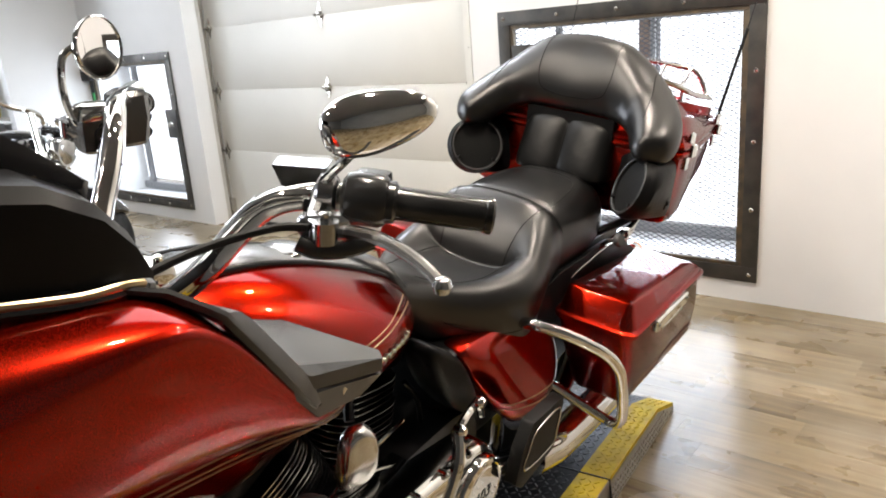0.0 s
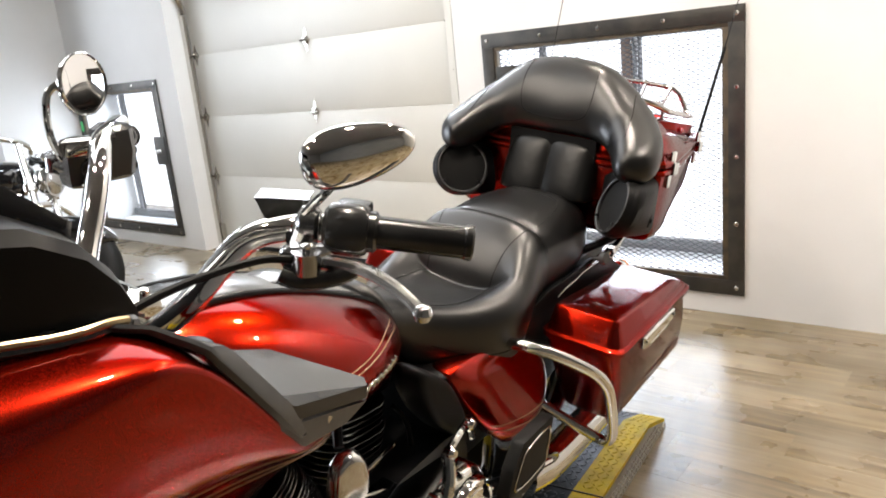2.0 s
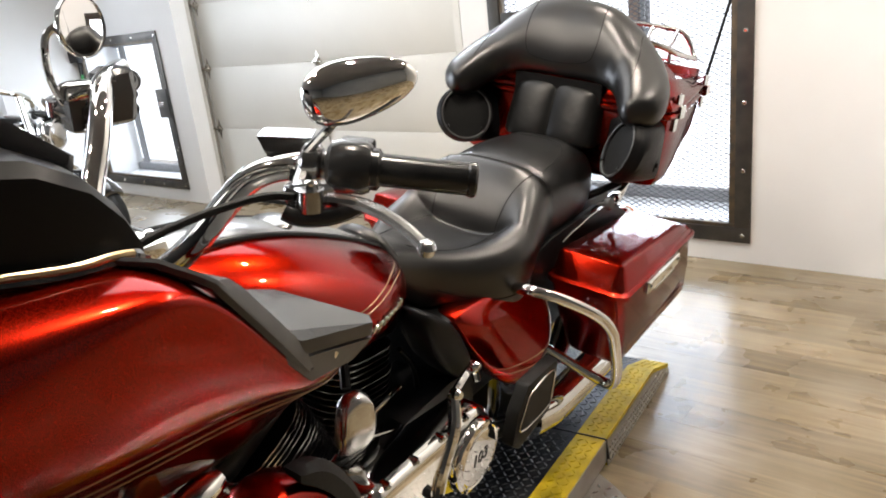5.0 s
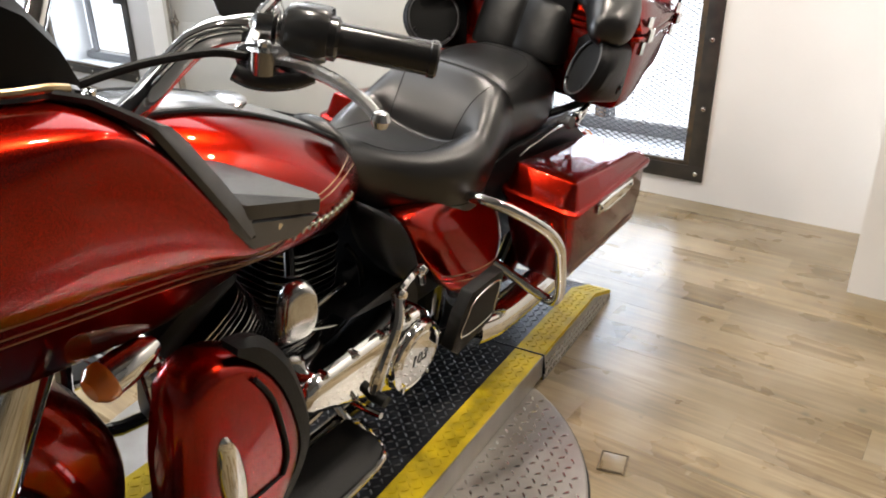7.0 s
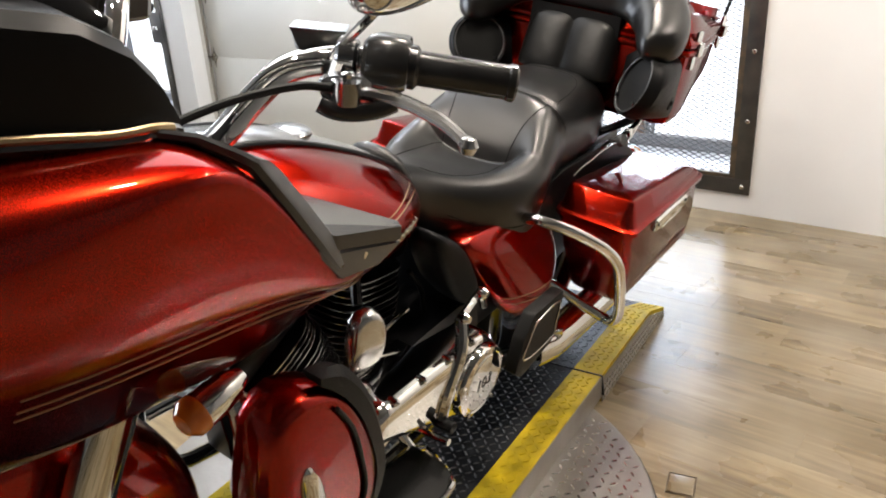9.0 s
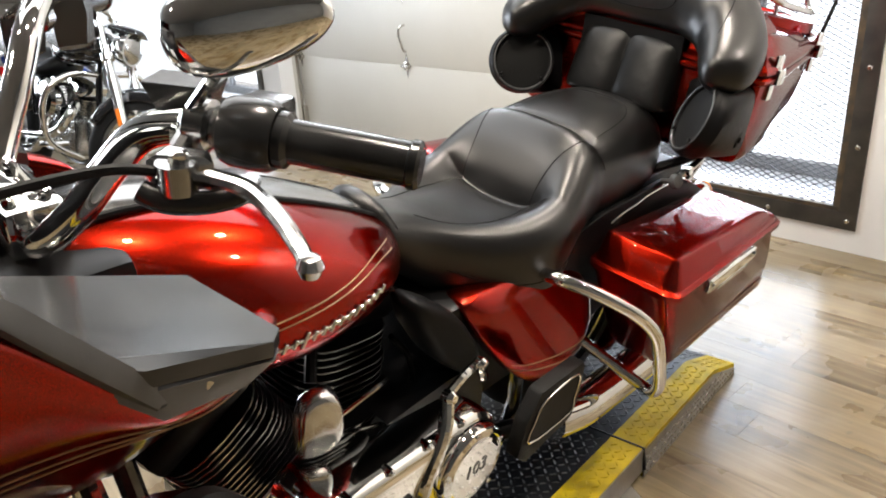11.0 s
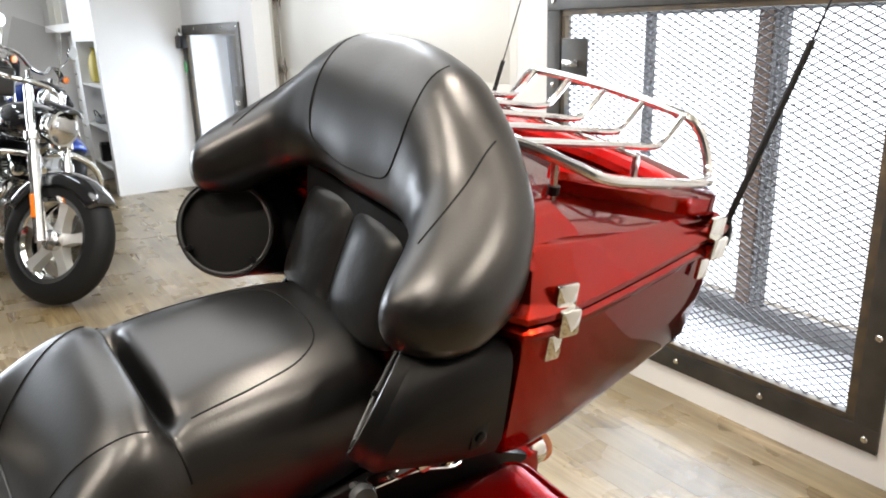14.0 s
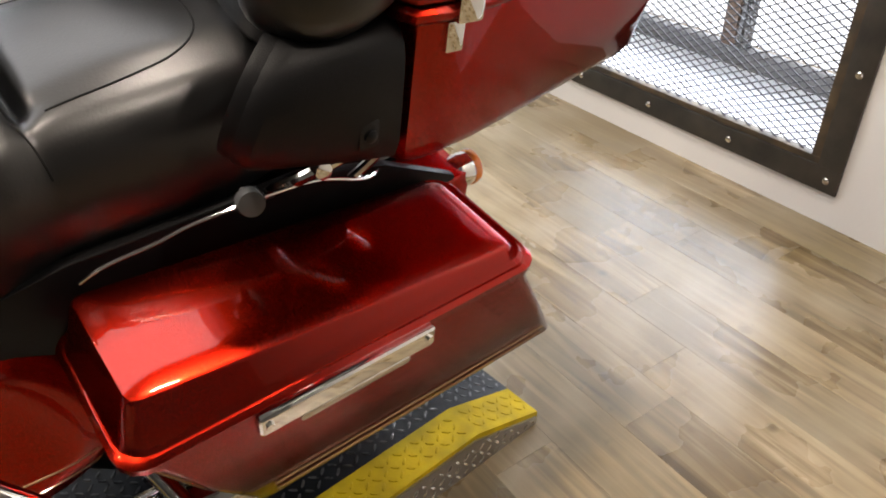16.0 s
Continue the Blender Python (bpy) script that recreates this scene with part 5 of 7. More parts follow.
# handlebar, grips, controls, mirrors
STEER = 8.0
PIV = Matrix.Translation((1.80, 0, 0))
STEERED = PIV @ pose(0, 0, 0, 0, 0, -STEER) @ PIV.inverted()
def S(f, y, z):
    """A place on the steered left side, brought back to where it lies with the bar straight."""
    return PIV @ pose(0, 0, 0, 0, 0, STEER) @ PIV.inverted() @ Vector((f, y, z))
HB = [(1.70, 0.0, 0.985), (1.70, 0.07, 0.985)] + [tuple(S(*q)) for q in ((1.712, 0.122, 1.002), (1.69, 0.165, 1.047), (1.665, 0.197, 1.099), (1.645, 0.232, 1.142), (1.627, 0.28, 1.164), (1.602, 0.34, 1.170), (1.54, 0.45, 1.167))]
bar = part("handlebar", tube([(f, -y, z) for f, y, z in HB[:0:-1]] + HB, 0.018, 14, False, 6), M_CHROME, bike, "chrome handlebar")
bar.matrix_basis = STEERED
g0, g1 = S(1.585, 0.378, 1.172), S(1.514, 0.486, 1.165)
ga = (g1 - g0).normalized()
def grip():
    m = aim(g0, ga)
    L = (g1 - g0).length
    return lathe([(0.0, 0.0), (0.026, 0.0), (0.026, 0.008), (0.0205, 0.012), (0.0205, L - 0.012), (0.0225, L - 0.01), (0.0225, L - 0.003), (0.019, L), (0.0, L)], m, 24)
grips = both("grip", grip, M_LID, bar, "black rubber grip")
grips[1].matrix_basis = pose(0, 0, -0.03)
def housing():
    m = aim(g0 - ga * 0.055, ga)
    bm = lathe([(0.0, 0.0), (0.022, 0.0), (0.03, 0.006), (0.033, 0.016), (0.033, 0.046), (0.029, 0.054), (0.0, 0.054)], m, 20)
    add_box(bm, (-0.026, -0.05, 0.006), (0.026, 0.006, 0.05), 0.007, axes_to(g0 - ga * 0.055, (0, 0, 1), Vector((0.8, 0.5, 0.1))) @ Matrix())
    return bm
part("switch_housing", housing(), M_LID, bar, "black switch housing")
far_box = part("switch_housing", loft([[S(f, y, z) for f, y in ((1.522 - k, -0.262 - k), (1.47 + k, -0.262 - k), (1.452 + k, -0.28), (1.455 + k, -0.318 + k), (1.50, -0.326 + k), (1.522 - k, -0.315 + k))] for z, k in ((1.088, 0.012), (1.096, 0.004), (1.14, 0.0), (1.178, 0.003), (1.186, 0.012))]), M_LID, bar, "black switch housing", 25)
for z in (1.105, 1.132, 1.16):
    part("switch_button", lathe([(0.0, 0.0), (0.0095, 0.0), (0.0095, 0.008), (0.006, 0.012), (0.0, 0.012)], aim(S(1.4545, -0.295, z), S(1.0, -0.295, z) - S(1.4545, -0.295, z)), 12), M_PLASTIC, far_box)
def perch():
    a, b = S(1.66, 0.318, 1.150), S(1.678, 0.362, 1.155)
    bm = tube([a, a.lerp(b, 0.35), a.lerp(b, 0.7), b], 0.0125, 12, False, 3, 0.015)
    add_lathe(bm, [(0.019, -0.013), (0.024, -0.009), (0.024, 0.009), (0.019, 0.013)], aim(g0 - ga * 0.073, ga), 18)
    add_tube(bm, [g0 - ga * 0.073 + Vector((0.01, 0, -0.004)), a.lerp(b, 0.3)], 0.011, 10)
    add_tube(bm, [b + Vector((0, 0, -0.013)), b + Vector((0, 0, 0.013))], 0.017, 14)
    return bm
perches = both("lever_perch", perch, M_CONSOLE, bar, "satin grey metal lever perch")
perches[1].matrix_basis = pose(0, 0, -0.03)
for pc, s in zip(perches, (1, -1)):
    L = [S(1.665, 0.350, 1.151), S(1.648, 0.385, 1.150), S(1.640, 0.412, 1.149), S(1.645, 0.45, 1.147), S(1.653, 0.485, 1.142), S(1.66, 0.512, 1.134)]
    tb, pv = S(1.66, 0.515, 1.132), S(1.675, 0.362, 1.157)
    part("lever", tube([(f, s * y, z) for f, y, z in L], 0.0098, 10, False, 5, 0.007), M_ALU, pc, "polished lever")
    part("lever_ball", lathe([(0.0, -0.011), (0.008, -0.008), (0.0112, 0.0), (0.008, 0.008), (0.0, 0.011)], pose(tb.x, s * tb.y, tb.z), 14), M_ALU, pc)
    part("pivot_bolt", lathe([(0.008, -0.02), (0.008, 0.018), (0.004, 0.02)], pose(pv.x, s * pv.y, pv.z), 10), M_CHROME, pc)
part("lever_clamp", tube([S(1.702, 0.345, 1.142), S(1.691, 0.36, 1.135), S(1.671, 0.375, 1.133), S(1.651, 0.39, 1.137), S(1.638, 0.40, 1.144)], 0.0105, 12, False, 4), M_LID, perches[0], "black lever clamp")
part("perch_body", loft([[S(f, y, z) for f, y in ((1.692 - k, 0.336 + k), (1.668, 0.366 - k), (1.650 + k, 0.376 - k), (1.640 + k, 0.352 + k), (1.668, 0.326 + k))] for z, k in ((1.140, 0.004), (1.150, 0.0), (1.164, 0.001), (1.170, 0.007))]), M_ALU, perches[0], "polished perch body", 28)
def mirror_stem():
    return tube([S(1.638, 0.305, 1.160), S(1.638, 0.308, 1.178), S(1.634, 0.33, 1.205), S(1.632, 0.352, 1.228), S(1.626, 0.366, 1.247)], 0.0058, 10, False, 4)
MA, MB = S(1.672, 0.348, 1.262), S(1.562, 0.424, 1.292)
def mirror_shell():
    """A long chrome pod, blunt at the stem and thin at the tip."""
    a, b = MA, MB
    d = (b - a).normalized()
    side = d.cross(Vector((0, 0, 1))).normalized()
    up = side.cross(d).normalized()
    rings = []
    for t, h, w in ((0.0, 0.008, 0.006), (0.03, 0.022, 0.015), (0.12, 0.033, 0.024), (0.3, 0.039, 0.029), (0.55, 0.036, 0.027), (0.8, 0.028, 0.02), (0.94, 0.017, 0.012), (1.0, 0.006, 0.005)):
        c = a + (b - a) * t
        rings.append([c + up * h * math.sin(x) + side * w * math.cos(x) * (1.0 if math.cos(x) > 0 else 0.35) for x in [2 * math.pi * j / 16 for j in range(16)]])
    return loft(rings)
def mirror_head(stem):
    """The long pod and its glass."""
    part("mirror_shell", mirror_shell(), M_CHROME, stem, "chrome mirror shell", sub=1)
    mg = axes_to(MA.lerp(MB, 0.5) + Vector((-0.0085, -0.006, 0)), MB - MA, (0, 0, 1))
    bm = bmesh.new()
    add_lathe(bm, [(0.0, -0.001), (1.0, -0.001), (1.0, 0.001), (0.0, 0.001)], mg @ Matrix.Diagonal((0.056, 0.027, 1.0, 1)), 32)
    part("mirror_glass", bm, M_CHROME, stem, "mirror glass")
    n = S(1.638, 0.305, 1.16)
    part("stem_nut", lathe([(0.012, -0.01), (0.013, 0.0), (0.012, 0.012)], pose(n.x, n.y, n.z), 6), M_CHROME, stem)
mirror_head(part("mirror_stem", mirror_stem(), M_CHROME, bar, "chrome mirror stem"))
# the other mirror is turned far in and shows its slightly domed glass
FM = S(1.527, -0.30, 1.258)
fm_way = S(1.527 - 0.4167, -0.30 + 0.9008, 1.258 + 0.1223) - FM
fm_x = Vector((0, 0, 1)).cross(fm_way)
fm = axes_to(FM, fm_x, fm_way.cross(fm_x))
fm = fm @ Matrix.Diagonal((0.064, 0.053, 1.0, 1))
stem2 = part("mirror_stem", tube([S(1.560, -0.265, 1.135), S(1.583, -0.278, 1.135), S(1.595, -0.29, 1.16), S(1.60, -0.295, 1.20), S(1.592, -0.30, 1.245), S(1.565, -0.305, 1.262)], 0.0062, 10, False, 5), M_CHROME, bar, "chrome mirror stem")
bm = bmesh.new()
add_lathe(bm, [(0.0, -0.022), (0.35, -0.021), (0.7, -0.017), (0.92, -0.009), (1.0, -0.002), (1.0, 0.002), (0.965, 0.004), (0.945, 0.001)], fm, 40)
part("mirror_shell", bm, M_CHROME, stem2, "chrome mirror shell")
bm = bmesh.new()
add_lathe(bm, [(0.0, 0.0030)] + [(r, 0.0030 - 0.0026 * r * r) for r in (0.2, 0.4, 0.6, 0.8, 0.95)] + [(0.95, -0.002), (0.0, -0.002)], fm, 48)
part("mirror_glass", bm, M_MIRROR, stem2, "domed mirror glass")
# brake fluid reservoir ahead of the far grip
res = part("brake_reservoir", loft([[S(f, y, z) for f, y in ((1.592 - k, -0.262 - k), (1.555, -0.252 - k), (1.535 + k, -0.258 - k), (1.535 + k, -0.30 + k), (1.562, -0.31 + k), (1.592 - k, -0.298 + k))] for z, k in ((1.088, 0.010), (1.094, 0.003), (1.12, 0.0), (1.146, 0.0))]), M_LID, bar, "black brake reservoir")
part("reservoir_cap", loft([[S(f, y, z) for f, y in ((1.590 - k, -0.264 - k), (1.555, -0.254 - k), (1.525 + k, -0.26 - k), (1.525 + k, -0.298 + k), (1.562, -0.308 + k), (1.590 - k, -0.296 + k))] for z, k in ((1.1465, 0.0), (1.165, 0.001), (1.171, 0.005), (1.173, 0.012))]), M_CHROME, res, "chrome reservoir cap")
part("banjo_bolt", lathe([(0.0, 0.0), (0.011, 0.0), (0.011, 0.008), (0.006, 0.013), (0.0, 0.014)], aim(S(1.566, -0.256, 1.102), S(1.57, 0.0, 1.102) - S(1.57, -0.256, 1.102)), 14), M_CHROME, res)
part("sight_glass", lathe([(0.0, 0.002), (0.007, 0.002), (0.008, 0.004), (0.013, 0.004), (0.013, 0.0)], aim(S(1.562, -0.2545, 1.124), S(1.57, 0.0, 1.124) - S(1.57, -0.254, 1.124)), 18), M_SATIN, res)
part("clutch_cable", tube([(1.68, 0.352, 1.155), (1.72, 0.336, 1.163), (1.78, 0.318, 1.158), (1.83, 0.305, 1.148), (1.875, 0.297, 1.135), (1.90, 0.29, 1.12)], 0.005, 8, False, 6), M_RUBBER, bike, "black clutch cable")
part("brake_hose", tube([(1.565, -0.256, 1.10), (1.585, -0.24, 1.06), (1.63, -0.19, 1.0), (1.69, -0.14, 0.95), (1.72, -0.1, 0.92)], 0.006, 8, False, 6), M_RUBBER, bike, "black brake hose")
tray = part("bar_tray", loft([[S(f, y, z) for f, y in ((1.64 - k, 0.238 + k), (1.60 - k, 0.292 - k), (1.565 + k, 0.268 - k), (1.605 + k, 0.214 + k))] for z, k in ((1.166, 0.010), (1.19, 0.002), (1.195, 0.0), (1.197, 0.0))]), M_LID, bar, "small black plastic tray clamped to the bar")
part("tray_stud", lathe([(0.006, -0.02), (0.006, 0.0)], pose(*S(1.60, 0.25, 1.168)), 10), M_SATIN, tray)
riser = part("bar_riser", box((1.665, -0.075, 0.955), (1.735, 0.075, 1.02), 0.012), M_CHROME, bike, "chrome handlebar clamp")
for y in (0.05, -0.05):
    for ff in (1.68, 1.72):
        part("clamp_bolt", lathe([(0.008, 0.0), (0.008, 0.008), (0.005, 0.01)], pose(ff, y, 1.02), 10), M_CHROME, riser)
part("ignition_switch", lathe([(0.032, -0.06), (0.032, 0.0), (0.026, 0.012), (0.0, 0.014)], aim((1.75, 0.0, 0.99), (-0.2, 0, 1)), 24), M_CHROME, bike)
part("steering_head", box((1.62, -0.14, 0.90), (1.78, 0.14, 0.955), 0.02), M_SATIN, bike)

# forks, front wheel and mudguard
AX = Vector((2.03, 0.0, 0.31))
for s in (1, -1):
    top, low = Vector((1.76, s * 0.13, 0.95)), Vector((2.02, s * 0.13, 0.31))
    leg = part("fork_leg", tube([top, top.lerp(low, 0.3)], 0.025, 16), M_CHROME, bike, "chrome fork tube")
    part("fork_slider", tube([top.lerp(low, 0.26), top.lerp(low, 0.28), top.lerp(low, 0.98), low], 0.036, 18), M_CHROME, leg, "chrome fork slider")
    part("slider_cover", tube([top.lerp(low, 0.05), top.lerp(low, 0.27)], 0.041, 18), M_CHROME, leg)
def wheel(name, axle, r, wide, rim, parent, spokes=9):
    t = []
    for x in range(14):
        a = math.pi * x / 13
        t.append((rim + (r - rim) * (max(math.sin(a), 0.0) ** 0.7), wide / 2 * math.cos(a)))
    t.append(t[0])
    w = part(name, lathe(t, aim(axle, (0, 1, 0)), 56, False), M_RUBBER, parent, "black road tyre")
    part("rim", lathe([(rim - 0.02, -wide * 0.42), (rim + 0.006, -wide * 0.45), (rim + 0.002, -wide * 0.3), (rim - 0.03, 0.0), (rim + 0.002, wide * 0.3), (rim + 0.006, wide * 0.45), (rim - 0.02, wide * 0.42)], aim(axle, (0, 1, 0)), 48, False), M_ALU, w, "polished alloy rim")
    part("hub", lathe([(0.03, -0.07), (0.055, -0.05), (0.055, 0.05), (0.03, 0.07)], aim(axle, (0, 1, 0)), 24), M_ALU, w)
    for k in range(spokes):
        a = 2 * math.pi * k / spokes
        d = Vector((math.cos(a), 0, math.sin(a)))
        part("spoke", tube([Vector(axle) + d * 0.045, Vector(axle) + d * (rim - 0.012)], 0.011, 6), M_ALU, w)
    return w
wheel("front_wheel", AX, 0.315, 0.13, 0.225, bike)
def guard_ring(a, r, w, axle, deep=0.075):
    c, s = math.cos(a), math.sin(a)
    prof = [(-w, r - deep), (-w * 0.98, r - 0.02), (-w * 0.75, r + 0.004), (0, r + 0.016), (w * 0.75, r + 0.004), (w * 0.98, r - 0.02), (w, r - deep), (w * 0.93, r - deep), (w * 0.9, r - 0.024), (0, r + 0.008), (-w * 0.9, r - 0.024), (-w * 0.93, r - deep)]
    return [Vector(axle) + Vector((c * q, y, s * q)) for y, q in prof]
part("front_mudguard", loft([guard_ring(radians(d), 0.345, 0.092, AX, 0.15) for d in range(20, 216, 12)]), M_PAINT, bike, "candy red front mudguard", sub=1)
wheel("rear_wheel", (0.42, 0, 0.305), 0.32, 0.17, 0.215, bike)
part("rear_mudguard", loft([guard_ring(radians(d), 0.37, 0.115, (0.42, 0, 0.33)) for d in range(30, 246, 12)]), M_PAINT, bike, "candy red rear mudguard", sub=1)
part("fender_filler", box((-0.02, -0.2, 0.44), (0.22, 0.2, 0.60), 0.03), M_PAINT, bike)

# indicators
def indicator(name, at, way, r, L, parent):
    m = aim(at, way)
    b = part(name, lathe([(0.0, 0.0), (r * 0.45, 0.006), (r * 0.8, L * 0.3), (r, L * 0.7), (r, L)], m, 24), M_CHROME, parent, "chrome bullet indicator")
    part("lens", lathe([(r * 1.02, L), (r * 1.05, L + 0.004), (r * 0.98, L + 0.014), (r * 0.6, L + 0.024), (0.0, L + 0.027)], m, 24), M_AMBER, b, "amber lens")
    return b
for s in (1, -1):
    indicator("front_indicator", (1.785, s * 0.305, 0.80), (0.93, s * 0.05, -0.16), 0.025, 0.078, bike)
    part("indicator_arm", tube([(1.83, s * 0.30, 0.78), (1.84, s * 0.22, 0.77), (1.82, s * 0.13, 0.78)], 0.009, 8, False, 4), M_CHROME, bike)
    indicator("rear_indicator", (0.03, s * 0.165, 0.575), (-1, 0, 0), 0.03, 0.06, bike)
    part("indicator_stalk", tube([(0.0, s * 0.165, 0.575), (0.02, s * 0.08, 0.56)], 0.01, 8), M_CHROME, bike)

# lower fairings on the engine guard
def lower():
    o = [(1.80, 0.765), (1.745, 0.775), (1.675, 0.752), (1.620, 0.68), (1.580, 0.585), (1.56, 0.505), (1.572, 0.43), (1.62, 0.35), (1.69, 0.31), (1.765, 0.33), (1.80, 0.41), (1.812, 0.58)]
    def ring(y, k):
        c = (1.695, 0.545)
        return [(c[0] + (f - c[0]) * k, y, c[1] + (z - c[1]) * k) for f, z in o]
    return loft([ring(0.24, 0.97), ring(0.345, 0.99), ring(0.368, 0.95), ring(0.376, 0.85), ring(0.378, 0.5), ring(0.378, 0.1)])
def lower_edge():
    """A flat rubber band along the panel's rear rim."""
    line = spline([(1.715, 0.356, 0.776), (1.668, 0.358, 0.752), (1.615, 0.358, 0.68), (1.574, 0.357, 0.585), (1.554, 0.355, 0.505), (1.567, 0.352, 0.43), (1.613, 0.346, 0.345)], 5)
    rings = []
    for k, p in enumerate(line):
        e = min(1.0, 0.25 + k / 6, 0.25 + (len(line) - 1 - k) / 6)
        t = (line[min(k + 1, len(line) - 1)] - line[max(k - 1, 0)]).normalized()
        n = Vector((-t.z, 0, t.x)).normalized()
        if n.x > 0:
            n = -n
        rings.append([p - n * 0.020 * e + Vector((0, 0.016, 0)), p + n * 0.004 + Vector((0, 0.014, 0)), p + n * 0.017 * e, p + n * 0.012 * e - Vector((0, 0.02, 0)), p - n * 0.016 * e - Vector((0, 0.01, 0))])
    return loft(rings)
def vent():
    m = axes_to((1.728, 0.378, 0.555), Vector((-0.18, 0, -0.98)), Vector((1, 0, -0.18)))
    return lathe([(0.0, 0.012), (0.7, 0.01), (0.92, 0.006), (1.0, 0.0), (1.0, -0.006)], m @ Matrix.Diagonal((0.098, 0.022, 1.0, 1)) @ pose(0, 0, 0, 180 if m.to_3x3().col[2].y < 0 else 0), 28)
for lf, s in zip(both("lower_fairing", lower, M_PAINT, bike, "candy red lower leg fairing", sub=1), (1, -1)):
    fx = (lambda b: b) if s > 0 else mirror
    part("rubber_edge", fx(lower_edge()), M_RUBBER, lf, "black rubber edge")
    part("vent_cover", fx(vent()), M_CHROME, lf, "chrome oval vent")
    part("panel_seam", fx(tube([(1.77, 0.372, 0.495), (1.70, 0.3795, 0.482), (1.622, 0.379, 0.482)], 0.0025, 6, False, 4)), M_RUBBER, lf)
    part("panel_groove", fx(tube([(1.69, 0.3785, 0.72), (1.654, 0.38, 0.66), (1.628, 0.3805, 0.58), (1.615, 0.380, 0.52), (1.622, 0.379, 0.482)], 0.004, 6, False, 4)), M_RUBBER, lf)
def engine_guard():
    return tube([(1.74, 0.0, 0.74), (1.745, 0.12, 0.75), (1.755, 0.24, 0.72), (1.765, 0.285, 0.64), (1.765, 0.29, 0.5), (1.75, 0.27, 0.37), (1.73, 0.18, 0.26), (1.71, 0.08, 0.22)], 0.016, 10, False, 5)
both("engine_guard", engine_guard, M_CHROME, bike, "chrome engine guard")

# engine: two finned cylinders, covers, primary case
eng = part("engine", box((1.12, -0.15, 0.20), (1.52, 0.12, 0.44), 0.05, None, 3), M_SATIN, bike, "black V-twin engine")
def cylinder(name, base, way):
    m = aim(base, way)
    c = part(name, lathe([(0.07, 0.0), (0.07, 0.26), (0.06, 0.28), (0.0, 0.28)], m, 24), M_SATIN, eng, "black finned cylinder")
    for k in range(13):
        z = 0.05 + k * 0.0145
        r = 0.118 if k < 9 else 0.112
        out = []
        for j in range(24):
            a = 2 * math.pi * j / 24
            ca, sa = math.cos(a), math.sin(a)
            out.append((math.copysign(abs(ca) ** 0.6, ca) * r, math.copysign(abs(sa) ** 0.6, sa) * r * 0.92))
        part("fin", prism(out, m @ pose(0, 0, z), 0.0045, 0.0), M_SATIN, c)
        part("fin_edge", tube([m @ Vector((x * 1.004, y * 1.004, z + 0.00225)) for x, y in out], 0.0018, 4, True), M_ALU, c)
    part("rocker_cover", box((-0.10, -0.10, 0.245), (0.10, 0.10, 0.31), 0.02, m), M_SATIN, c)
    return c
cylinder("rear_cylinder", (1.27, 0.0, 0.40), (-0.12, 0, 1))
cylinder("front_cylinder", (1.40, 0.0, 0.38), (0.55, 0, 0.9))
def horn_ring(y, k):
    o = [(-0.30, 1.0), (0.30, 1.0), (0.78, 0.80), (1.0, 0.35), (1.0, -0.35), (0.82, -0.86), (0.5, -1.0), (-0.5, -1.0), (-0.82, -0.86), (-1.0, -0.35), (-1.0, 0.35), (-0.78, 0.80)]
    return [(1.400 + a * 0.042 * k, y + (0.022 * (b + 0.15) if b < -0.15 else -0.010 * (b + 0.15)) * (k if k < 0.99 else 1.0), 0.586 + b * 0.071 * k) for a, b in o]
hbm = loft([horn_ring(0.186, 0.96), horn_ring(0.19, 1.0), horn_ring(0.204, 1.0), horn_ring(0.216, 0.90), horn_ring(0.219, 0.80), horn_ring(0.2195, 0.3)])
bmesh.ops.rotate(hbm, verts=hbm.verts, cent=(1.395, 0.205, 0.60), matrix=Matrix.Rotation(radians(-14), 3, "Z"))
horn = part("horn_cover", hbm, M_ALU, bike, "chrome teardrop horn cover", 32, 1)
part("horn_bracket", tube([(1.39, 0.165, 0.65), (1.36, 0.13, 0.69), (1.32, 0.08, 0.71)], 0.01, 8, False, 4), M_SATIN, horn)
for pts in ([(1.37, 0.14, 0.50), (1.20, 0.15, 0.545)], [(1.40, 0.15, 0.495), (1.52, 0.16, 0.43)]):
    part("spark_lead", tube(pts, 0.0045, 8), M_CHROME, eng)
part("oil_line", tube([(1.18, 0.13, 0.62), (1.14, 0.14, 0.56), (1.13, 0.15, 0.48)], 0.006, 8, False, 4), M_SATIN, eng)

def stadium(c1, r1, c2, r2, n=18):
    a = math.atan2(c2[1] - c1[1], c2[0] - c1[0])
    out = [(c2[0] + r2 * math.cos(a - math.pi / 2 + math.pi * i / n), c2[1] + r2 * math.sin(a - math.pi / 2 + math.pi * i / n)) for i in range(n + 1)]
    out += [(c1[0] + r1 * math.cos(a + math.pi / 2 + math.pi * i / n), c1[1] + r1 * math.sin(a + math.pi / 2 + math.pi * i / n)) for i in range(n + 1)]
    return out
def side_frame(y):
    return axes_to((0, y, 0), (-1, 0, 0), (0, 0, 1))
PC1, PC2 = (-1.125, 0.392), (-1.425, 0.455)
prim = part("primary_cover", loft([[side_frame(y) @ Vector((a, b, 0)) for a, b in stadium(PC1, r1, PC2, r2)] for y, r1, r2 in ((0.16, 0.104, 0.045), (0.265, 0.104, 0.045), (0.280, 0.100, 0.041), (0.288, 0.092, 0.034), (0.291, 0.08, 0.026))]), M_CHROME, bike, "polished chrome primary cover", 30)
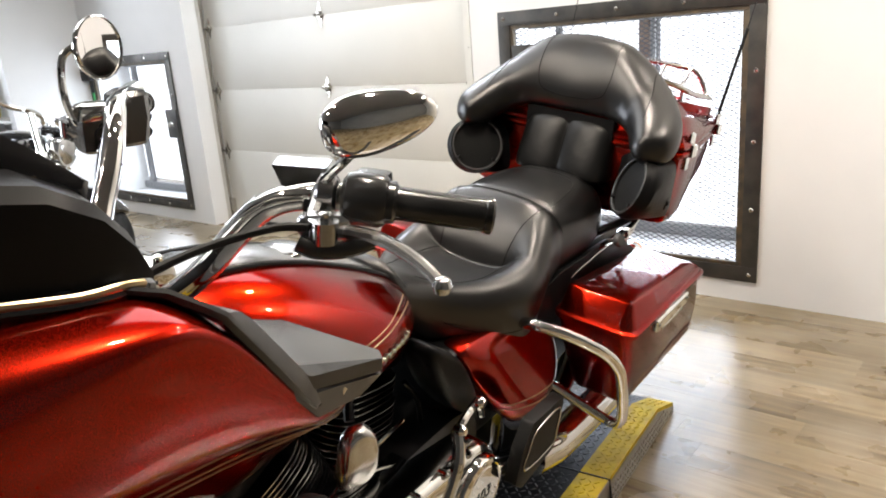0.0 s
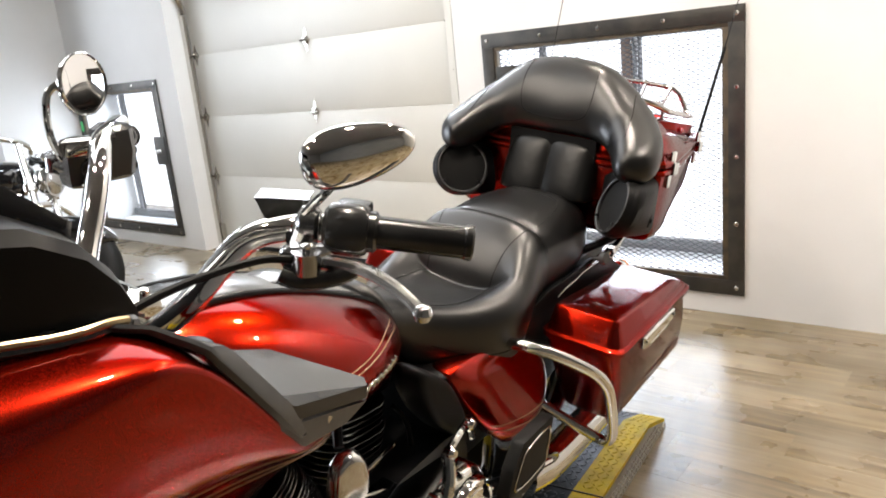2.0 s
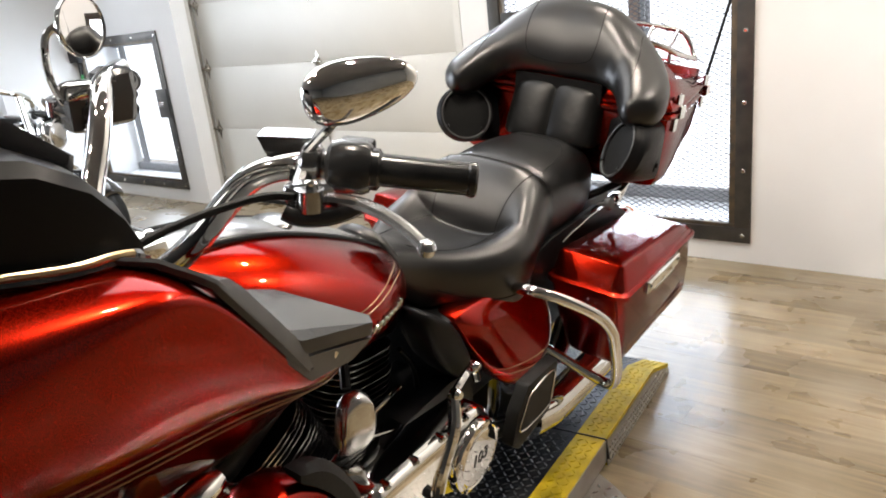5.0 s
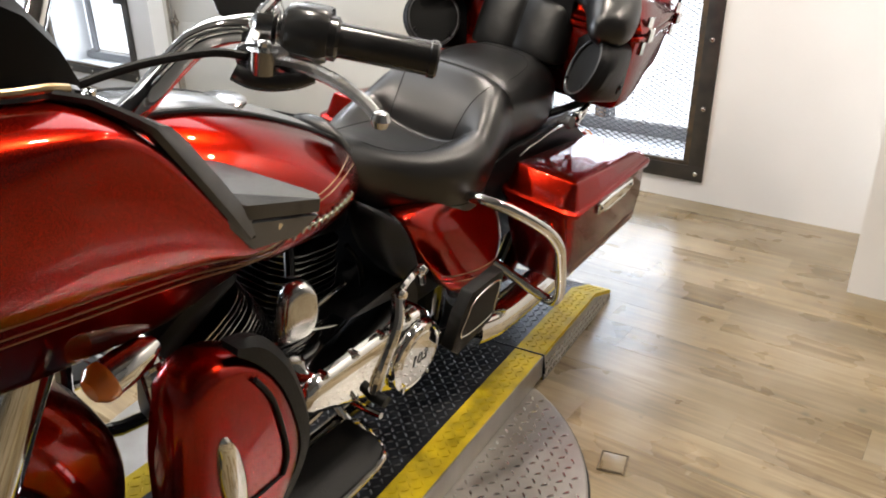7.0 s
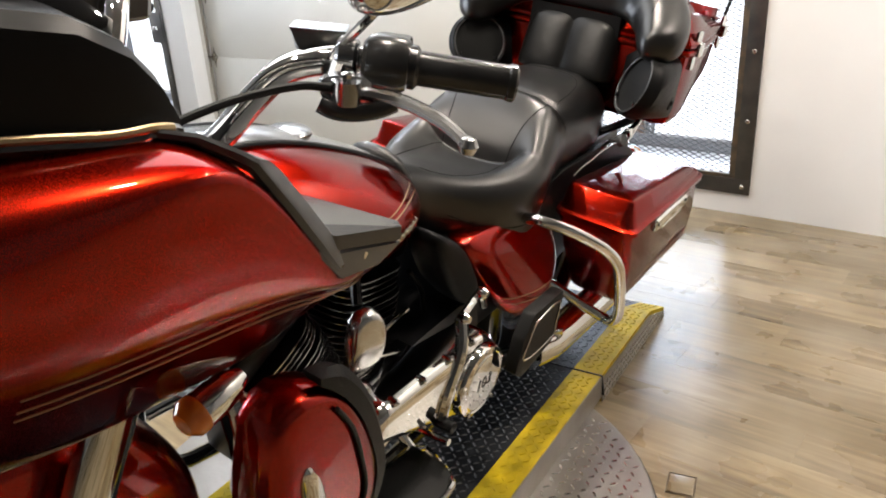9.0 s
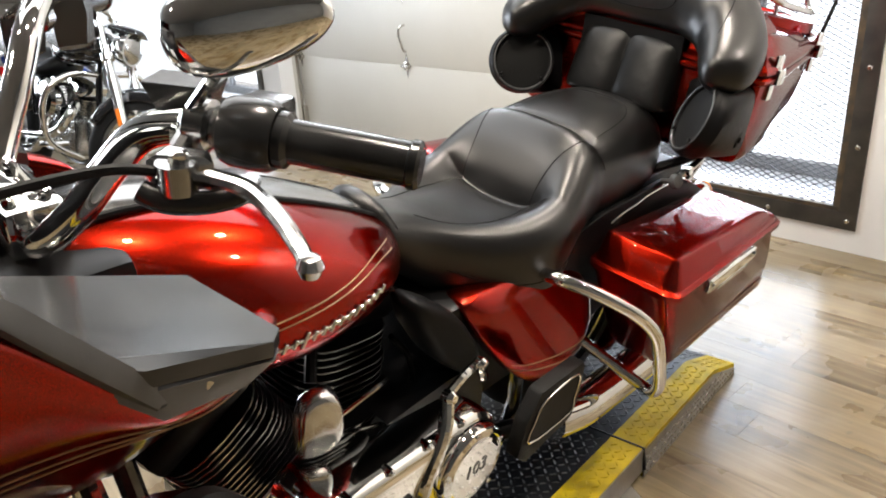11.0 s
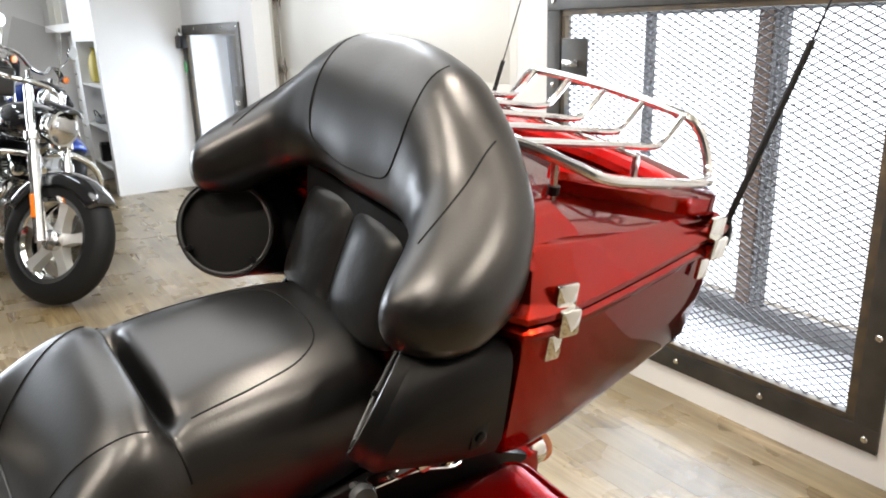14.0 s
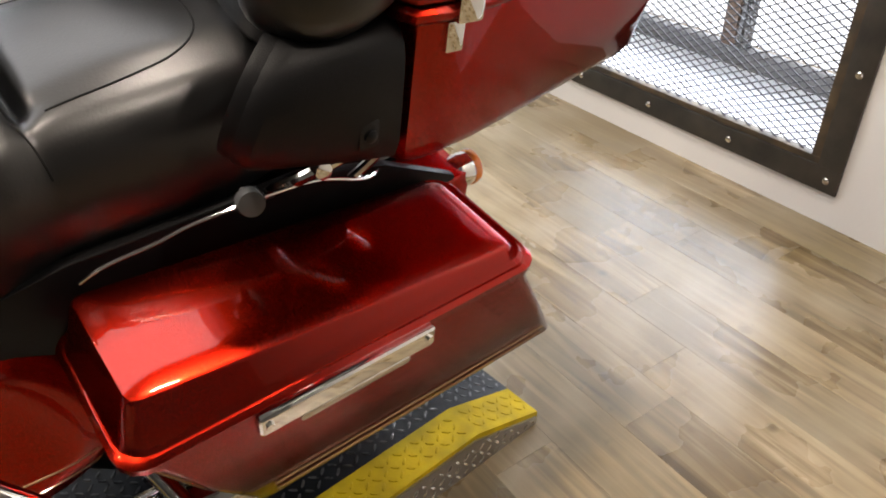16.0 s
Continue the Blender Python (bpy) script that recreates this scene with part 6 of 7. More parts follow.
derby = part("clutch_cover", lathe([(0.0, 0.0), (0.088, 0.0), (0.088, 0.013), (0.084, 0.019), (0.076, 0.0215), (0.073, 0.019), (0.070, 0.0195), (0.066, 0.0225), (0.0, 0.0235)], aim((1.122, 0.292, 0.388), (0, 1, 0)), 48), M_CHROME, prim, "round chrome clutch cover marked 103")
for k in range(5):
    a = 2 * math.pi * k / 5 + 0.3
    part("cover_bolt", lathe([(0.006, 0.0), (0.006, 0.005), (0.0, 0.006)], aim((1.122 + 0.08 * math.cos(a), 0.311, 0.388 + 0.08 * math.sin(a)), (0, 1, 0)), 8), M_DULL, derby)
for k in range(4):
    t = 0.1 + k * 0.29
    for s in (1,):
        c = Vector((1.125, 0.266, 0.392)).lerp(Vector((1.425, 0.266, 0.455)), t)
        r = 0.102 + (0.044 - 0.102) * t
        n = Vector((-0.174, 0, 0.985)) * s
        part("case_bolt", lathe([(0.007, 0.0), (0.007, 0.02), (0.004, 0.024)], aim(c + n * r * 0.97, (0, 1, 0)), 10), M_CHROME, prim)
part("inner_primary", loft([[side_frame(y) @ Vector((a, b, 0)) for a, b in stadium((-1.08, 0.40), 0.11, (-1.22, 0.40), 0.10)] for y in (0.05, 0.16, 0.2)]), M_SATIN, bike, "black gearbox case", 40)
strut = part("gearbox_brace", tube([(1.165, 0.262, 0.555), (1.19, 0.285, 0.50), (1.235, 0.292, 0.42), (1.25, 0.292, 0.36)], 0.014, 10, False, 5), M_CHROME, bike, "chrome case rib")
part("brace_link", tube([(1.165, 0.262, 0.555), (1.10, 0.25, 0.565), (1.045, 0.235, 0.55), (1.03, 0.24, 0.51)], 0.009, 8, False, 5), M_CHROME, strut)
for q in ((1.165, 0.268, 0.557), (1.045, 0.24, 0.552)):
    part("brace_bolt", lathe([(0.013, -0.01), (0.014, 0.006), (0.008, 0.014), (0.0, 0.015)], aim(q, (0, 1, 0.2)), 12), M_CHROME, strut)
# figures on the clutch cover
txt = bpy.data.curves.new("figures", "FONT")
txt.body, txt.size, txt.extrude, txt.align_x, txt.align_y = "103", 0.042, 0.0008, "CENTER", "CENTER"
txt.shear = 0.15
tob = new("figures", txt)
tob.matrix_world = axes_to((1.122, 0.3158, 0.388), (-1, 0, 0), (0, 0, 1))
dg = bpy.context.evaluated_depsgraph_get()
fm = bpy.data.meshes.new_from_object(tob.evaluated_get(dg))
fm.transform(tob.matrix_world)
bpy.data.objects.remove(tob)
fig = new("figures", fm)
fm.materials.clear()
fm.materials.append(M_GLOSS)
fig.parent = derby
tagged(fig, "dark figures reading 103")

# foot controls
def board(f0, f1, y0, y1, z):
    return [(f0, y0), (f1 - 0.03, y0), (f1, y0 + 0.03), (f1, y1 - 0.03), (f1 - 0.03, y1), (f0 + 0.06, y1), (f0 + 0.015, y1 - 0.02), (f0, y1 - 0.05)]
for s in (1, -1):
    o = board(1.275, 1.60, 0.245, 0.375, 0.27)
    fb = part("footboard", prism([(f, s * y) for f, y in o], pose(0, 0, 0.255), 0.02, 0.004), M_RUBBER, bike, "black rubber footboard with chrome rim")
    part("board_rim", tube([(f, s * y, 0.262) for f, y in o], 0.007, 8, True, 3), M_CHROME, fb)
    part("board_hinge", box((1.38, s * 0.17, 0.24), (1.46, s * 0.25, 0.262), 0.005), M_SATIN, fb)
for q in ([(1.28, 0.20, 0.33), (1.28, 0.30, 0.335), (1.28, 0.335, 0.34)], [(1.245, 0.16, 0.345), (1.245, 0.27, 0.35)]):
    part("shift_peg", tube(q, 0.008, 10), M_CHROME, bike)
part("shift_rubber", tube([(1.25, 0.27, 0.35), (1.25, 0.325, 0.35)], 0.014, 12), M_RUBBER, bike)
part("shift_lever", tube([(1.26, 0.215, 0.345), (1.36, 0.225, 0.325), (1.50, 0.23, 0.33)], 0.008, 8, False, 4), M_CHROME, bike)
def pillion_board():
    o = [(1.035, 0.375), (1.02, 0.46), (0.985, 0.515), (0.84, 0.515), (0.832, 0.50), (0.835, 0.40), (0.85, 0.37), (1.0, 0.345)]
    return prism([(-f, z) for f, z in o], axes_to((0, 0.315, 0), (-1, 0, 0), (0, 0, 1)), 0.034, 0.008)
for pbd, s in zip(both("pillion_board", pillion_board, M_RUBBER, bike, "black folded-up pillion footboard"), (1, -1)):
    o = [(1.005, 0.40), (0.995, 0.455), (0.97, 0.49), (0.86, 0.495), (0.857, 0.43), (0.87, 0.395)]
    part("pad_rim", tube([(f, s * 0.351, z) for f, z in o], 0.0022, 6, True, 4), M_DULL, pbd, "thin silver rim")
    oo = [(0.93 + (f - 0.93) * 0.97, 0.443 + (z - 0.443) * 0.96) for f, z in o]
    part("pad", prism([(-f, z) for f, z in oo], axes_to((0, s * 0.347, 0), (-1, 0, 0), (0, 0, 1)), 0.003 * s), M_PLASTIC, pbd)
# silencers
for s in (1, -1):
    ex = part("silencer", tube([(0.75, s * 0.25, 0.235), (0.70, s * 0.26, 0.23), (0.60, s * 0.27, 0.225), (0.2, s * 0.275, 0.225), (-0.08, s * 0.275, 0.23)], 0.05, 20, False, 4), M_CHROME, bike, "chrome silencer")
    part("silencer_end", lathe([(0.05, 0.0), (0.053, 0.006), (0.046, 0.03), (0.034, 0.032), (0.034, 0.0)], aim((-0.08, s * 0.275, 0.23), (-1, 0, 0)), 24), M_SATIN, ex)
    part("header_pipe", tube([(1.45, s * 0.08, 0.30), (1.2, s * 0.10, 0.20), (0.92, s * 0.15, 0.21), (0.76, s * 0.248, 0.235)], 0.022, 12, False, 5), M_SATIN, ex)

# side covers and the dark panel between tank and cover
def side_cover():
    o = [(1.055, 0.650), (1.0, 0.652), (0.90, 0.650), (0.80, 0.648), (0.71, 0.630), (0.635, 0.585), (0.590, 0.50), (0.600, 0.41), (0.69, 0.365), (0.80, 0.365), (0.875, 0.405), (0.935, 0.475), (1.0, 0.565)]
    c = (0.82, 0.52)
    ring = lambda y, k: [(c[0] + (f - c[0]) * k, y + (z - c[1]) * -0.24 * k, c[1] + (z - c[1]) * k) for f, z in o]
    return loft([ring(0.10, 0.99), ring(0.192, 1.0), ring(0.203, 0.995), ring(0.208, 0.97), ring(0.222, 0.80), ring(0.225, 0.76), ring(0.226, 0.5), ring(0.226, 0.2)])
for sc, s in zip(both("side_cover", side_cover, M_PAINT, bike, "candy red side cover", sub=1), (1, -1)):
    for dz in (0.0, -0.014):
        draped("pinstripe", sc, [(0.915, s * 0.6, 0.470 + dz), (0.84, s * 0.6, 0.450 + dz * 1.2), (0.75, s * 0.6, 0.432 + dz * 1.5), (0.645, s * 0.6, 0.424 + dz * 1.8)], (0, -s, 0), 0.0016, M_GOLD, sc)
def dark_panel():
    o = [(1.225, 0.765), (1.16, 0.72), (1.09, 0.675), (1.04, 0.60), (0.985, 0.515), (1.0, 0.47), (1.06, 0.51), (1.13, 0.575), (1.18, 0.66)]
    c = (1.10, 0.62)
    ring = lambda y, k: [(c[0] + (f - c[0]) * k, y, c[1] + (z - c[1]) * k) for f, z in o]
    return loft([ring(0.10, 1.0), ring(0.195, 1.0), ring(0.21, 0.93), ring(0.215, 0.7), ring(0.215, 0.2)])
both("heat_shield", dark_panel, M_PLASTIC, bike, "black plastic heat shield", sub=1)
# frame and hidden mechanics that fill the middle
frm = part("frame", tube([(1.70, 0.0, 0.90), (1.45, 0.0, 0.74), (1.15, 0.0, 0.70), (0.8, 0.0, 0.62), (0.3, 0.0, 0.62)], 0.03, 10, False, 4), M_GLOSS, bike, "black tubular frame")
for s in (1, -1):
    part("frame_rail", tube([(1.68, s * 0.03, 0.86), (1.66, s * 0.14, 0.5), (1.60, s * 0.16, 0.2), (1.2, s * 0.16, 0.15), (0.8, s * 0.16, 0.2), (0.75, s * 0.14, 0.55), (0.3, s * 0.15, 0.64), (0.05, s * 0.15, 0.66)], 0.017, 10, False, 5), M_GLOSS, frm)
part("battery_box", box((0.66, -0.17, 0.36), (1.08, 0.17, 0.64), 0.02), M_SATIN, bike, "black battery and oil box")
part("seat_base", box((0.10, -0.15, 0.60), (0.62, 0.15, 0.70), 0.02), M_SATIN, bike)
stand = part("side_stand", tube([(1.18, 0.12, 0.20), (1.16, 0.24, 0.08), (1.13, 0.345, -0.045)], 0.013, 10, False, 4), M_CHROME, bike, "chrome side stand")

# ---------------------------------------------------------------- the cruiser by the far wall, and what stands behind it
def cruiser(m, paint, label, screen_on=False, bags=False, steer=32.0, bare=False):
    """x forward, y left, z up; the origin on the floor under the front axle."""
    c = empty("cruiser_motorcycle", m, label, "motorcycle", "motorcycles along the wall")
    low_bar = 0.08 if bare else 0.0
    fa, ra = Vector((0, 0, 0.315)), Vector((-1.52, 0, 0.315))
    for name, ax, wide in (("front_wheel", fa, 0.13), ("rear_wheel", ra, 0.15)):
        t = []
        for x in range(14):
            a = math.pi * x / 13
            t.append((0.215 + 0.10 * (max(math.sin(a), 0.0) ** 0.55), wide / 2 * math.cos(a)))
        t.append(t[0])
        w = part(name, lathe(t, aim(ax, (0, 1, 0)), 56, False), M_RUBBER, c, "black tyre on a cast wheel")
        part("rim", lathe([(0.19, -0.052), (0.222, -0.056), (0.216, -0.04), (0.19, -0.02), (0.19, 0.02), (0.216, 0.04), (0.222, 0.056), (0.19, 0.052)], aim(ax, (0, 1, 0)), 48, False), M_CHROME, w, "chrome rim")
        part("hub", lathe([(0.02, -0.075), (0.05, -0.06), (0.055, -0.02), (0.055, 0.02), (0.05, 0.06), (0.02, 0.075)], aim(ax, (0, 1, 0)), 24), M_ALU, w)
        for k in range(5):
            a = 2 * math.pi * k / 5 + 0.3
            d, n = Vector((math.cos(a), 0, math.sin(a))), Vector((-math.sin(a), 0, math.cos(a)))
            bm = bmesh.new()
            add_loft(bm, [[ax + d * r + n * q + Vector((0, y, 0)) for q, y in ((-h, -th), (h, -th), (h, th), (-h, th))] for r, h, th in ((0.04, 0.032, 0.03), (0.11, 0.022, 0.026), (0.2, 0.03, 0.03))])
            part("spoke", bm, M_CAST, w)
        part("brake_disc", lathe([(0.09, 0.0), (0.14, 0.0), (0.14, 0.005), (0.09, 0.005)], aim(ax + Vector((0, 0.066, 0)), (0, 1, 0)), 36), M_DULL, w)
    for s in (1, -1):
        top, low = Vector((-0.33, s * 0.105, 1.02)), Vector((0.0, s * 0.105, 0.30))
        leg = part("fork_leg", tube([top, top.lerp(low, 0.5)], 0.021, 14), M_CHROME, c, "chrome fork leg")
        part("fork_slider", tube([top.lerp(low, 0.46), low], 0.03, 16), M_ALU, leg)
        part("fork_reflector", box((-0.012, -0.004, -0.06), (0.012, 0.004, 0.06), 0.002, Matrix.Translation(top.lerp(low, 0.78) + Vector((0.0, s * 0.032, 0))) @ pose(0, 0, 0, 0, -24, 0)), M_AMBER, leg, "amber reflector")
        part("fork_clamp", lathe([(0.034, -0.02), (0.034, 0.02)], aim(top.lerp(low, 0.33), low - top), 14), M_CHROME, leg)
        if not bare:
            ind = part("indicator", lathe([(0.0, -0.03), (0.02, -0.025), (0.028, 0.0), (0.028, 0.02)], aim((-0.36, s * 0.24, 1.06), (1, 0, 0)), 18), M_SATIN, c)
            part("lens", lathe([(0.028, 0.02), (0.026, 0.03), (0.0, 0.036)], aim((-0.36, s * 0.24, 1.06), (1, 0, 0)), 18), M_AMBER, ind, "amber lens")
            part("mirror", lathe([(0.0, -0.008), (0.045, -0.006), (0.05, 0.004), (0.045, 0.006), (0.0, 0.006)], aim((-0.45, s * 0.34, 1.30), (-1, 0, 0.1)), 24), M_CHROME, c, "round chrome mirror")
            part("mirror_stem", tube([(-0.46, s * 0.26, 1.13), (-0.44, s * 0.30, 1.22), (-0.45, s * 0.335, 1.27)], 0.006, 8, False, 4), M_CHROME, c)
        part("grip", tube([(-0.48, s * 0.27, 1.13 - low_bar), (-0.56, s * 0.39, 1.11 - low_bar)], 0.02, 12), M_RUBBER, c, "black grip")
        part("crash_bar", tube([(-0.36, s * 0.04, 0.70), (-0.37, s * 0.18, 0.70), (-0.38, s * 0.30, 0.62), (-0.40, s * 0.33, 0.48), (-0.43, s * 0.28, 0.32), (-0.46, s * 0.10, 0.22)], 0.017, 12, False, 5), M_CHROME, c, "chrome engine guard")
        part("shock", tube([(-1.35, s * 0.17, 0.38), (-1.15, s * 0.16, 0.66)], 0.028, 12), M_SATIN, c)
        part("foot_peg", tube([(-0.55, s * 0.14, 0.30), (-0.55, s * 0.30, 0.30)], 0.016, 10), M_CHROME, c)
    part("handlebar", tube([(-0.56, -0.39, 1.11 - low_bar), (-0.48, -0.27, 1.13 - low_bar), (-0.42, -0.15, 1.12 - low_bar), (-0.37, -0.06, 1.05), (-0.37, 0.06, 1.05), (-0.42, 0.15, 1.12 - low_bar), (-0.48, 0.27, 1.13 - low_bar), (-0.56, 0.39, 1.11 - low_bar)], 0.014, 10, False, 4), M_CHROME, c, "chrome handlebar")
    part("front_mudguard", loft([guard_ring(radians(d), 0.335, 0.08, fa) for d in range(42, 164, 10)]), M_GLOSS if paint is None else paint, c, "gloss black front mudguard", sub=1)
    part("rear_mudguard", loft([guard_ring(radians(d), 0.35, 0.10, ra) for d in range(20, 190, 10)]), M_GLOSS if paint is None else paint, c, "gloss black rear mudguard", sub=1)
    head = part("headlamp", lathe([(0.0, -0.10), (0.05, -0.095), (0.085, -0.05), (0.09, 0.0), (0.092, 0.012)], aim((-0.16, 0, 0.86), (1, 0, -0.05)), 32), M_CHROME, c, "round chrome headlamp")
    part("headlamp_lens", lathe([(0.086, 0.008), (0.07, 0.022), (0.035, 0.032), (0.0, 0.035)], aim((-0.16, 0, 0.86), (1, 0, -0.05)), 32), M_ALU, head, "clear headlamp glass")
    part("headlamp_visor", loft([[(x, y, z) for x, y, z in ((f, -w, h), (f, -w * 0.6, h + 0.025), (f, 0, h + 0.035), (f, w * 0.6, h + 0.025), (f, w, h), (f, w, h - 0.012), (f, 0, h + 0.02), (f, -w, h - 0.012))] for f, w, h in ((-0.34, 0.05, 0.955), (-0.24, 0.075, 0.955), (-0.13, 0.08, 0.94), (-0.09, 0.065, 0.93))]), M_GLOSS, head, sub=1)
    part("tank", loft([oval(f, w, zt, zb, 16, 2.4, 0.45) for f, w, zt, zb in ((-0.36, 0.06, 0.90, 0.81), (-0.40, 0.12, 0.94, 0.76), (-0.52, 0.165, 0.965, 0.735), (-0.68, 0.16, 0.95, 0.74), (-0.82, 0.11, 0.89, 0.75), (-0.90, 0.05, 0.84, 0.77))]), M_GLOSS if paint is None else paint, c, "gloss black teardrop tank", sub=2)
    part("seat", loft([oval(f, w, zt, zb, 14, 2.6, 0.4) for f, w, zt, zb in ((-0.78, 0.07, 0.80, 0.75), (-0.86, 0.12, 0.79, 0.70), (-1.0, 0.16, 0.745, 0.65), (-1.12, 0.165, 0.76, 0.66), (-1.2, 0.13, 0.83, 0.70), (-1.3, 0.12, 0.85, 0.76), (-1.48, 0.10, 0.845, 0.77), (-1.55, 0.05, 0.83, 0.79))]), M_LEATHER, c, "black leather seat", sub=2)
    part("sissy_bar", tube([(-1.45, -0.12, 0.70), (-1.50, -0.115, 1.0), (-1.52, -0.08, 1.16), (-1.52, 0.08, 1.16), (-1.50, 0.115, 1.0), (-1.45, 0.12, 0.70)], 0.010, 8, False, 4), M_CHROME, c)
    part("back_pad", box((-1.50, -0.12, 0.95), (-1.44, 0.12, 1.13), 0.028, None, 3), M_LEATHER, c, "black leather back pad")
    e = part("engine", box((-0.95, -0.13, 0.22), (-0.52, 0.13, 0.44), 0.04, None, 3), M_ALU, c, "chrome and black V-twin engine")
    for base, way in (((-0.82, 0, 0.42), (-0.38, 0, 0.92)), ((-0.66, 0, 0.42), (0.38, 0, 0.92))):
        mm = aim(base, way)
        cy = part("cylinder", lathe([(0.06, 0.0), (0.06, 0.2), (0.0, 0.2)], mm, 20), M_SATIN, e, "finned cylinder")
        for k in range(9):
            part("fin", lathe([(0.06, 0.0), (0.098, 0.0), (0.098, 0.005), (0.06, 0.005)], mm @ pose(0, 0, 0.03 + k * 0.017), 20), M_ALU, cy)
        part("rocker_box", box((-0.085, -0.085, 0.19), (0.085, 0.085, 0.25), 0.02, mm), M_CHROME, cy)
    for s in (1, -1):
        part("air_cleaner" if s < 0 else "primary_cover", lathe([(0.0, 0.0), (0.11, 0.0), (0.11, 0.03), (0.09, 0.05), (0.0, 0.055)], aim((-0.74 if s < 0 else -0.90, s * 0.13, 0.55 if s < 0 else 0.32), (0, s, 0)), 32), M_CHROME, e)
        for k in range(3):
            part("cover_bolt", lathe([(0.01, 0), (0.01, 0.03), (0.0, 0.034)], aim((-0.58 - 0.13 * k, s * 0.13, 0.30), (0, s, 0)), 10), M_CHROME, e)
    for k, (z0, y0) in enumerate(((0.36, -0.17), (0.28, -0.18))):
        part("exhaust", tube([(-0.52 - 0.25 * k, -0.10, 0.52), (-0.48 - 0.25 * k, -0.16, 0.46), (-0.60 - 0.2 * k, y0 - 0.02, z0), (-1.0, y0 - 0.03, z0 - 0.05), (-1.75, y0 - 0.03, z0 - 0.04)], 0.028, 12, False, 5), M_CHROME, c, "chrome exhaust pipe")
    part("frame", tube([(-0.33, 0, 0.92), (-0.42, 0, 0.72), (-0.50, 0, 0.22), (-0.95, 0, 0.19), (-1.15, 0, 0.34), (-1.05, 0, 0.68), (-0.42, 0, 0.80)], 0.02, 10, False, 4), M_GLOSS, c, "black frame")
    part("swing_arm", tube([(-1.05, 0.10, 0.34), (-1.52, 0.11, 0.315)], 0.02, 8), M_GLOSS, c)
    part("oil_tank", box((-1.08, -0.13, 0.42), (-0.92, 0.13, 0.66), 0.03), M_GLOSS, c)
    part("tail_lamp", box((-1.90, -0.05, 0.62), (-1.84, 0.05, 0.68), 0.012), M_REDLENS, c, "red tail lamp")
    part("jiffy_stand", tube([(-0.85, 0.12, 0.22), (-0.82, 0.27, 0.02)], 0.012, 8), M_CHROME, c)
    if screen_on:
        bm = bmesh.new()
        add_loft(bm, [[(-0.22 - 0.10 * t - 0.16 * u * u, 0.26 * u * (1 - 0.15 * t), 0.92 + 0.45 * t) for u in [-1 + 0.25 * k for k in range(9)]] + [(-0.226 - 0.10 * t - 0.16 * u * u, 0.26 * u * (1 - 0.15 * t), 0.92 + 0.45 * t) for u in [1 - 0.25 * k for k in range(9)]] for t in (0, 0.3, 0.6, 0.85, 1.0)])
        part("windshield", bm, M_GLASS, c, "clear windshield", 60)
    if bags:
        for s in (1, -1):
            part("saddle_bag", box((-1.85, s * 0.18, 0.36), (-1.30, s * 0.36, 0.66), 0.05, None, 3), M_SOFT, c, "black leather saddle bag")
    axis = Vector((-0.33, 0, 0.72)).normalized()
    pivot = Matrix.Translation((-0.05, 0, 0.30))
    turned = pivot @ Matrix.Rotation(radians(steer), 4, axis) @ pivot.inverted()
    for ob in c.children:
        if ob.name.split(".")[0] in ("front_wheel", "fork_leg", "indicator", "grip", "mirror", "mirror_stem", "handlebar", "front_mudguard", "headlamp", "windshield"):
            ob.matrix_basis = turned
    return c


HEAD = 6.0
lean = pose(0, 0, 0, -11) @ Matrix.Scale(1.08, 4)
cruiser(pose(-3.76, 2.09, 0, 0, 0, HEAD) @ lean, None, "gloss black cruiser motorcycle with much chrome, on its stand", bare=True)
cruiser(pose(-4.05, 1.25, 0, 0, 0, HEAD) @ lean, M_SATIN, "dark cruiser motorcycle with saddle bags, parked alongside", False, True)
cruiser(pose(-6.05, 2.35, 0, 0, 0, HEAD) @ lean, M_BLUE, "blue cruiser motorcycle with a clear windshield, parked behind", True, True)
cruiser(pose(-6.3, 1.35, 0, 0, 0, HEAD) @ lean, M_PAINT, "red cruiser motorcycle with a clear windshield, parked by the shelves", True, False)

# shelves let into the partition: a narrow niche, and a cabinet of open bays over a slatted board
sh = empty("shelf_unit", pose(-6.955, 3.13, 0), "white shelf boards built into a wall niche", "shelf")
for z in (0.20, 0.555, 0.93):
    part("shelf_board", box((-0.434, -0.125, z), (0.434, 0.129, z + 0.022), 0.002), M_SHELF, sh)
parcel = empty("parcel", pose(-7.14, 3.10, 0.953), "crumpled yellow wrapped parcel standing on a white shelf", "parcel")
part("body", loft([[(x * k + 0.012 * math.sin(9 * z + x * 40), y * k, z) for x, y in ((-0.10, -0.05), (0.0, -0.065), (0.10, -0.045), (0.11, 0.03), (0.01, 0.06), (-0.105, 0.04))] for z, k in ((0.0, 0.85), (0.03, 1.0), (0.12, 1.05), (0.2, 0.9), (0.25, 0.7), (0.27, 0.35))]), M_YEL2, parcel, "", 30, 1)
part("knot", lathe([(0.0, 0.26), (0.03, 0.265), (0.02, 0.285), (0.035, 0.31), (0.0, 0.315)], pose(0, 0, 0), 10), M_YEL2, parcel)
pouch = empty("bag", pose(-7.10, 3.09, 0.578), "grey folded bag lying on a white shelf", "bag")
part("body", loft([[(0.15 * k * math.cos(a), 0.08 * k * math.sin(a), z) for a in [2 * math.pi * n / 14 for n in range(14)]] for z, k in ((0.0, 0.9), (0.025, 1.0), (0.06, 0.92), (0.085, 0.6))]), M_GREY, pouch, "", 35, 1)
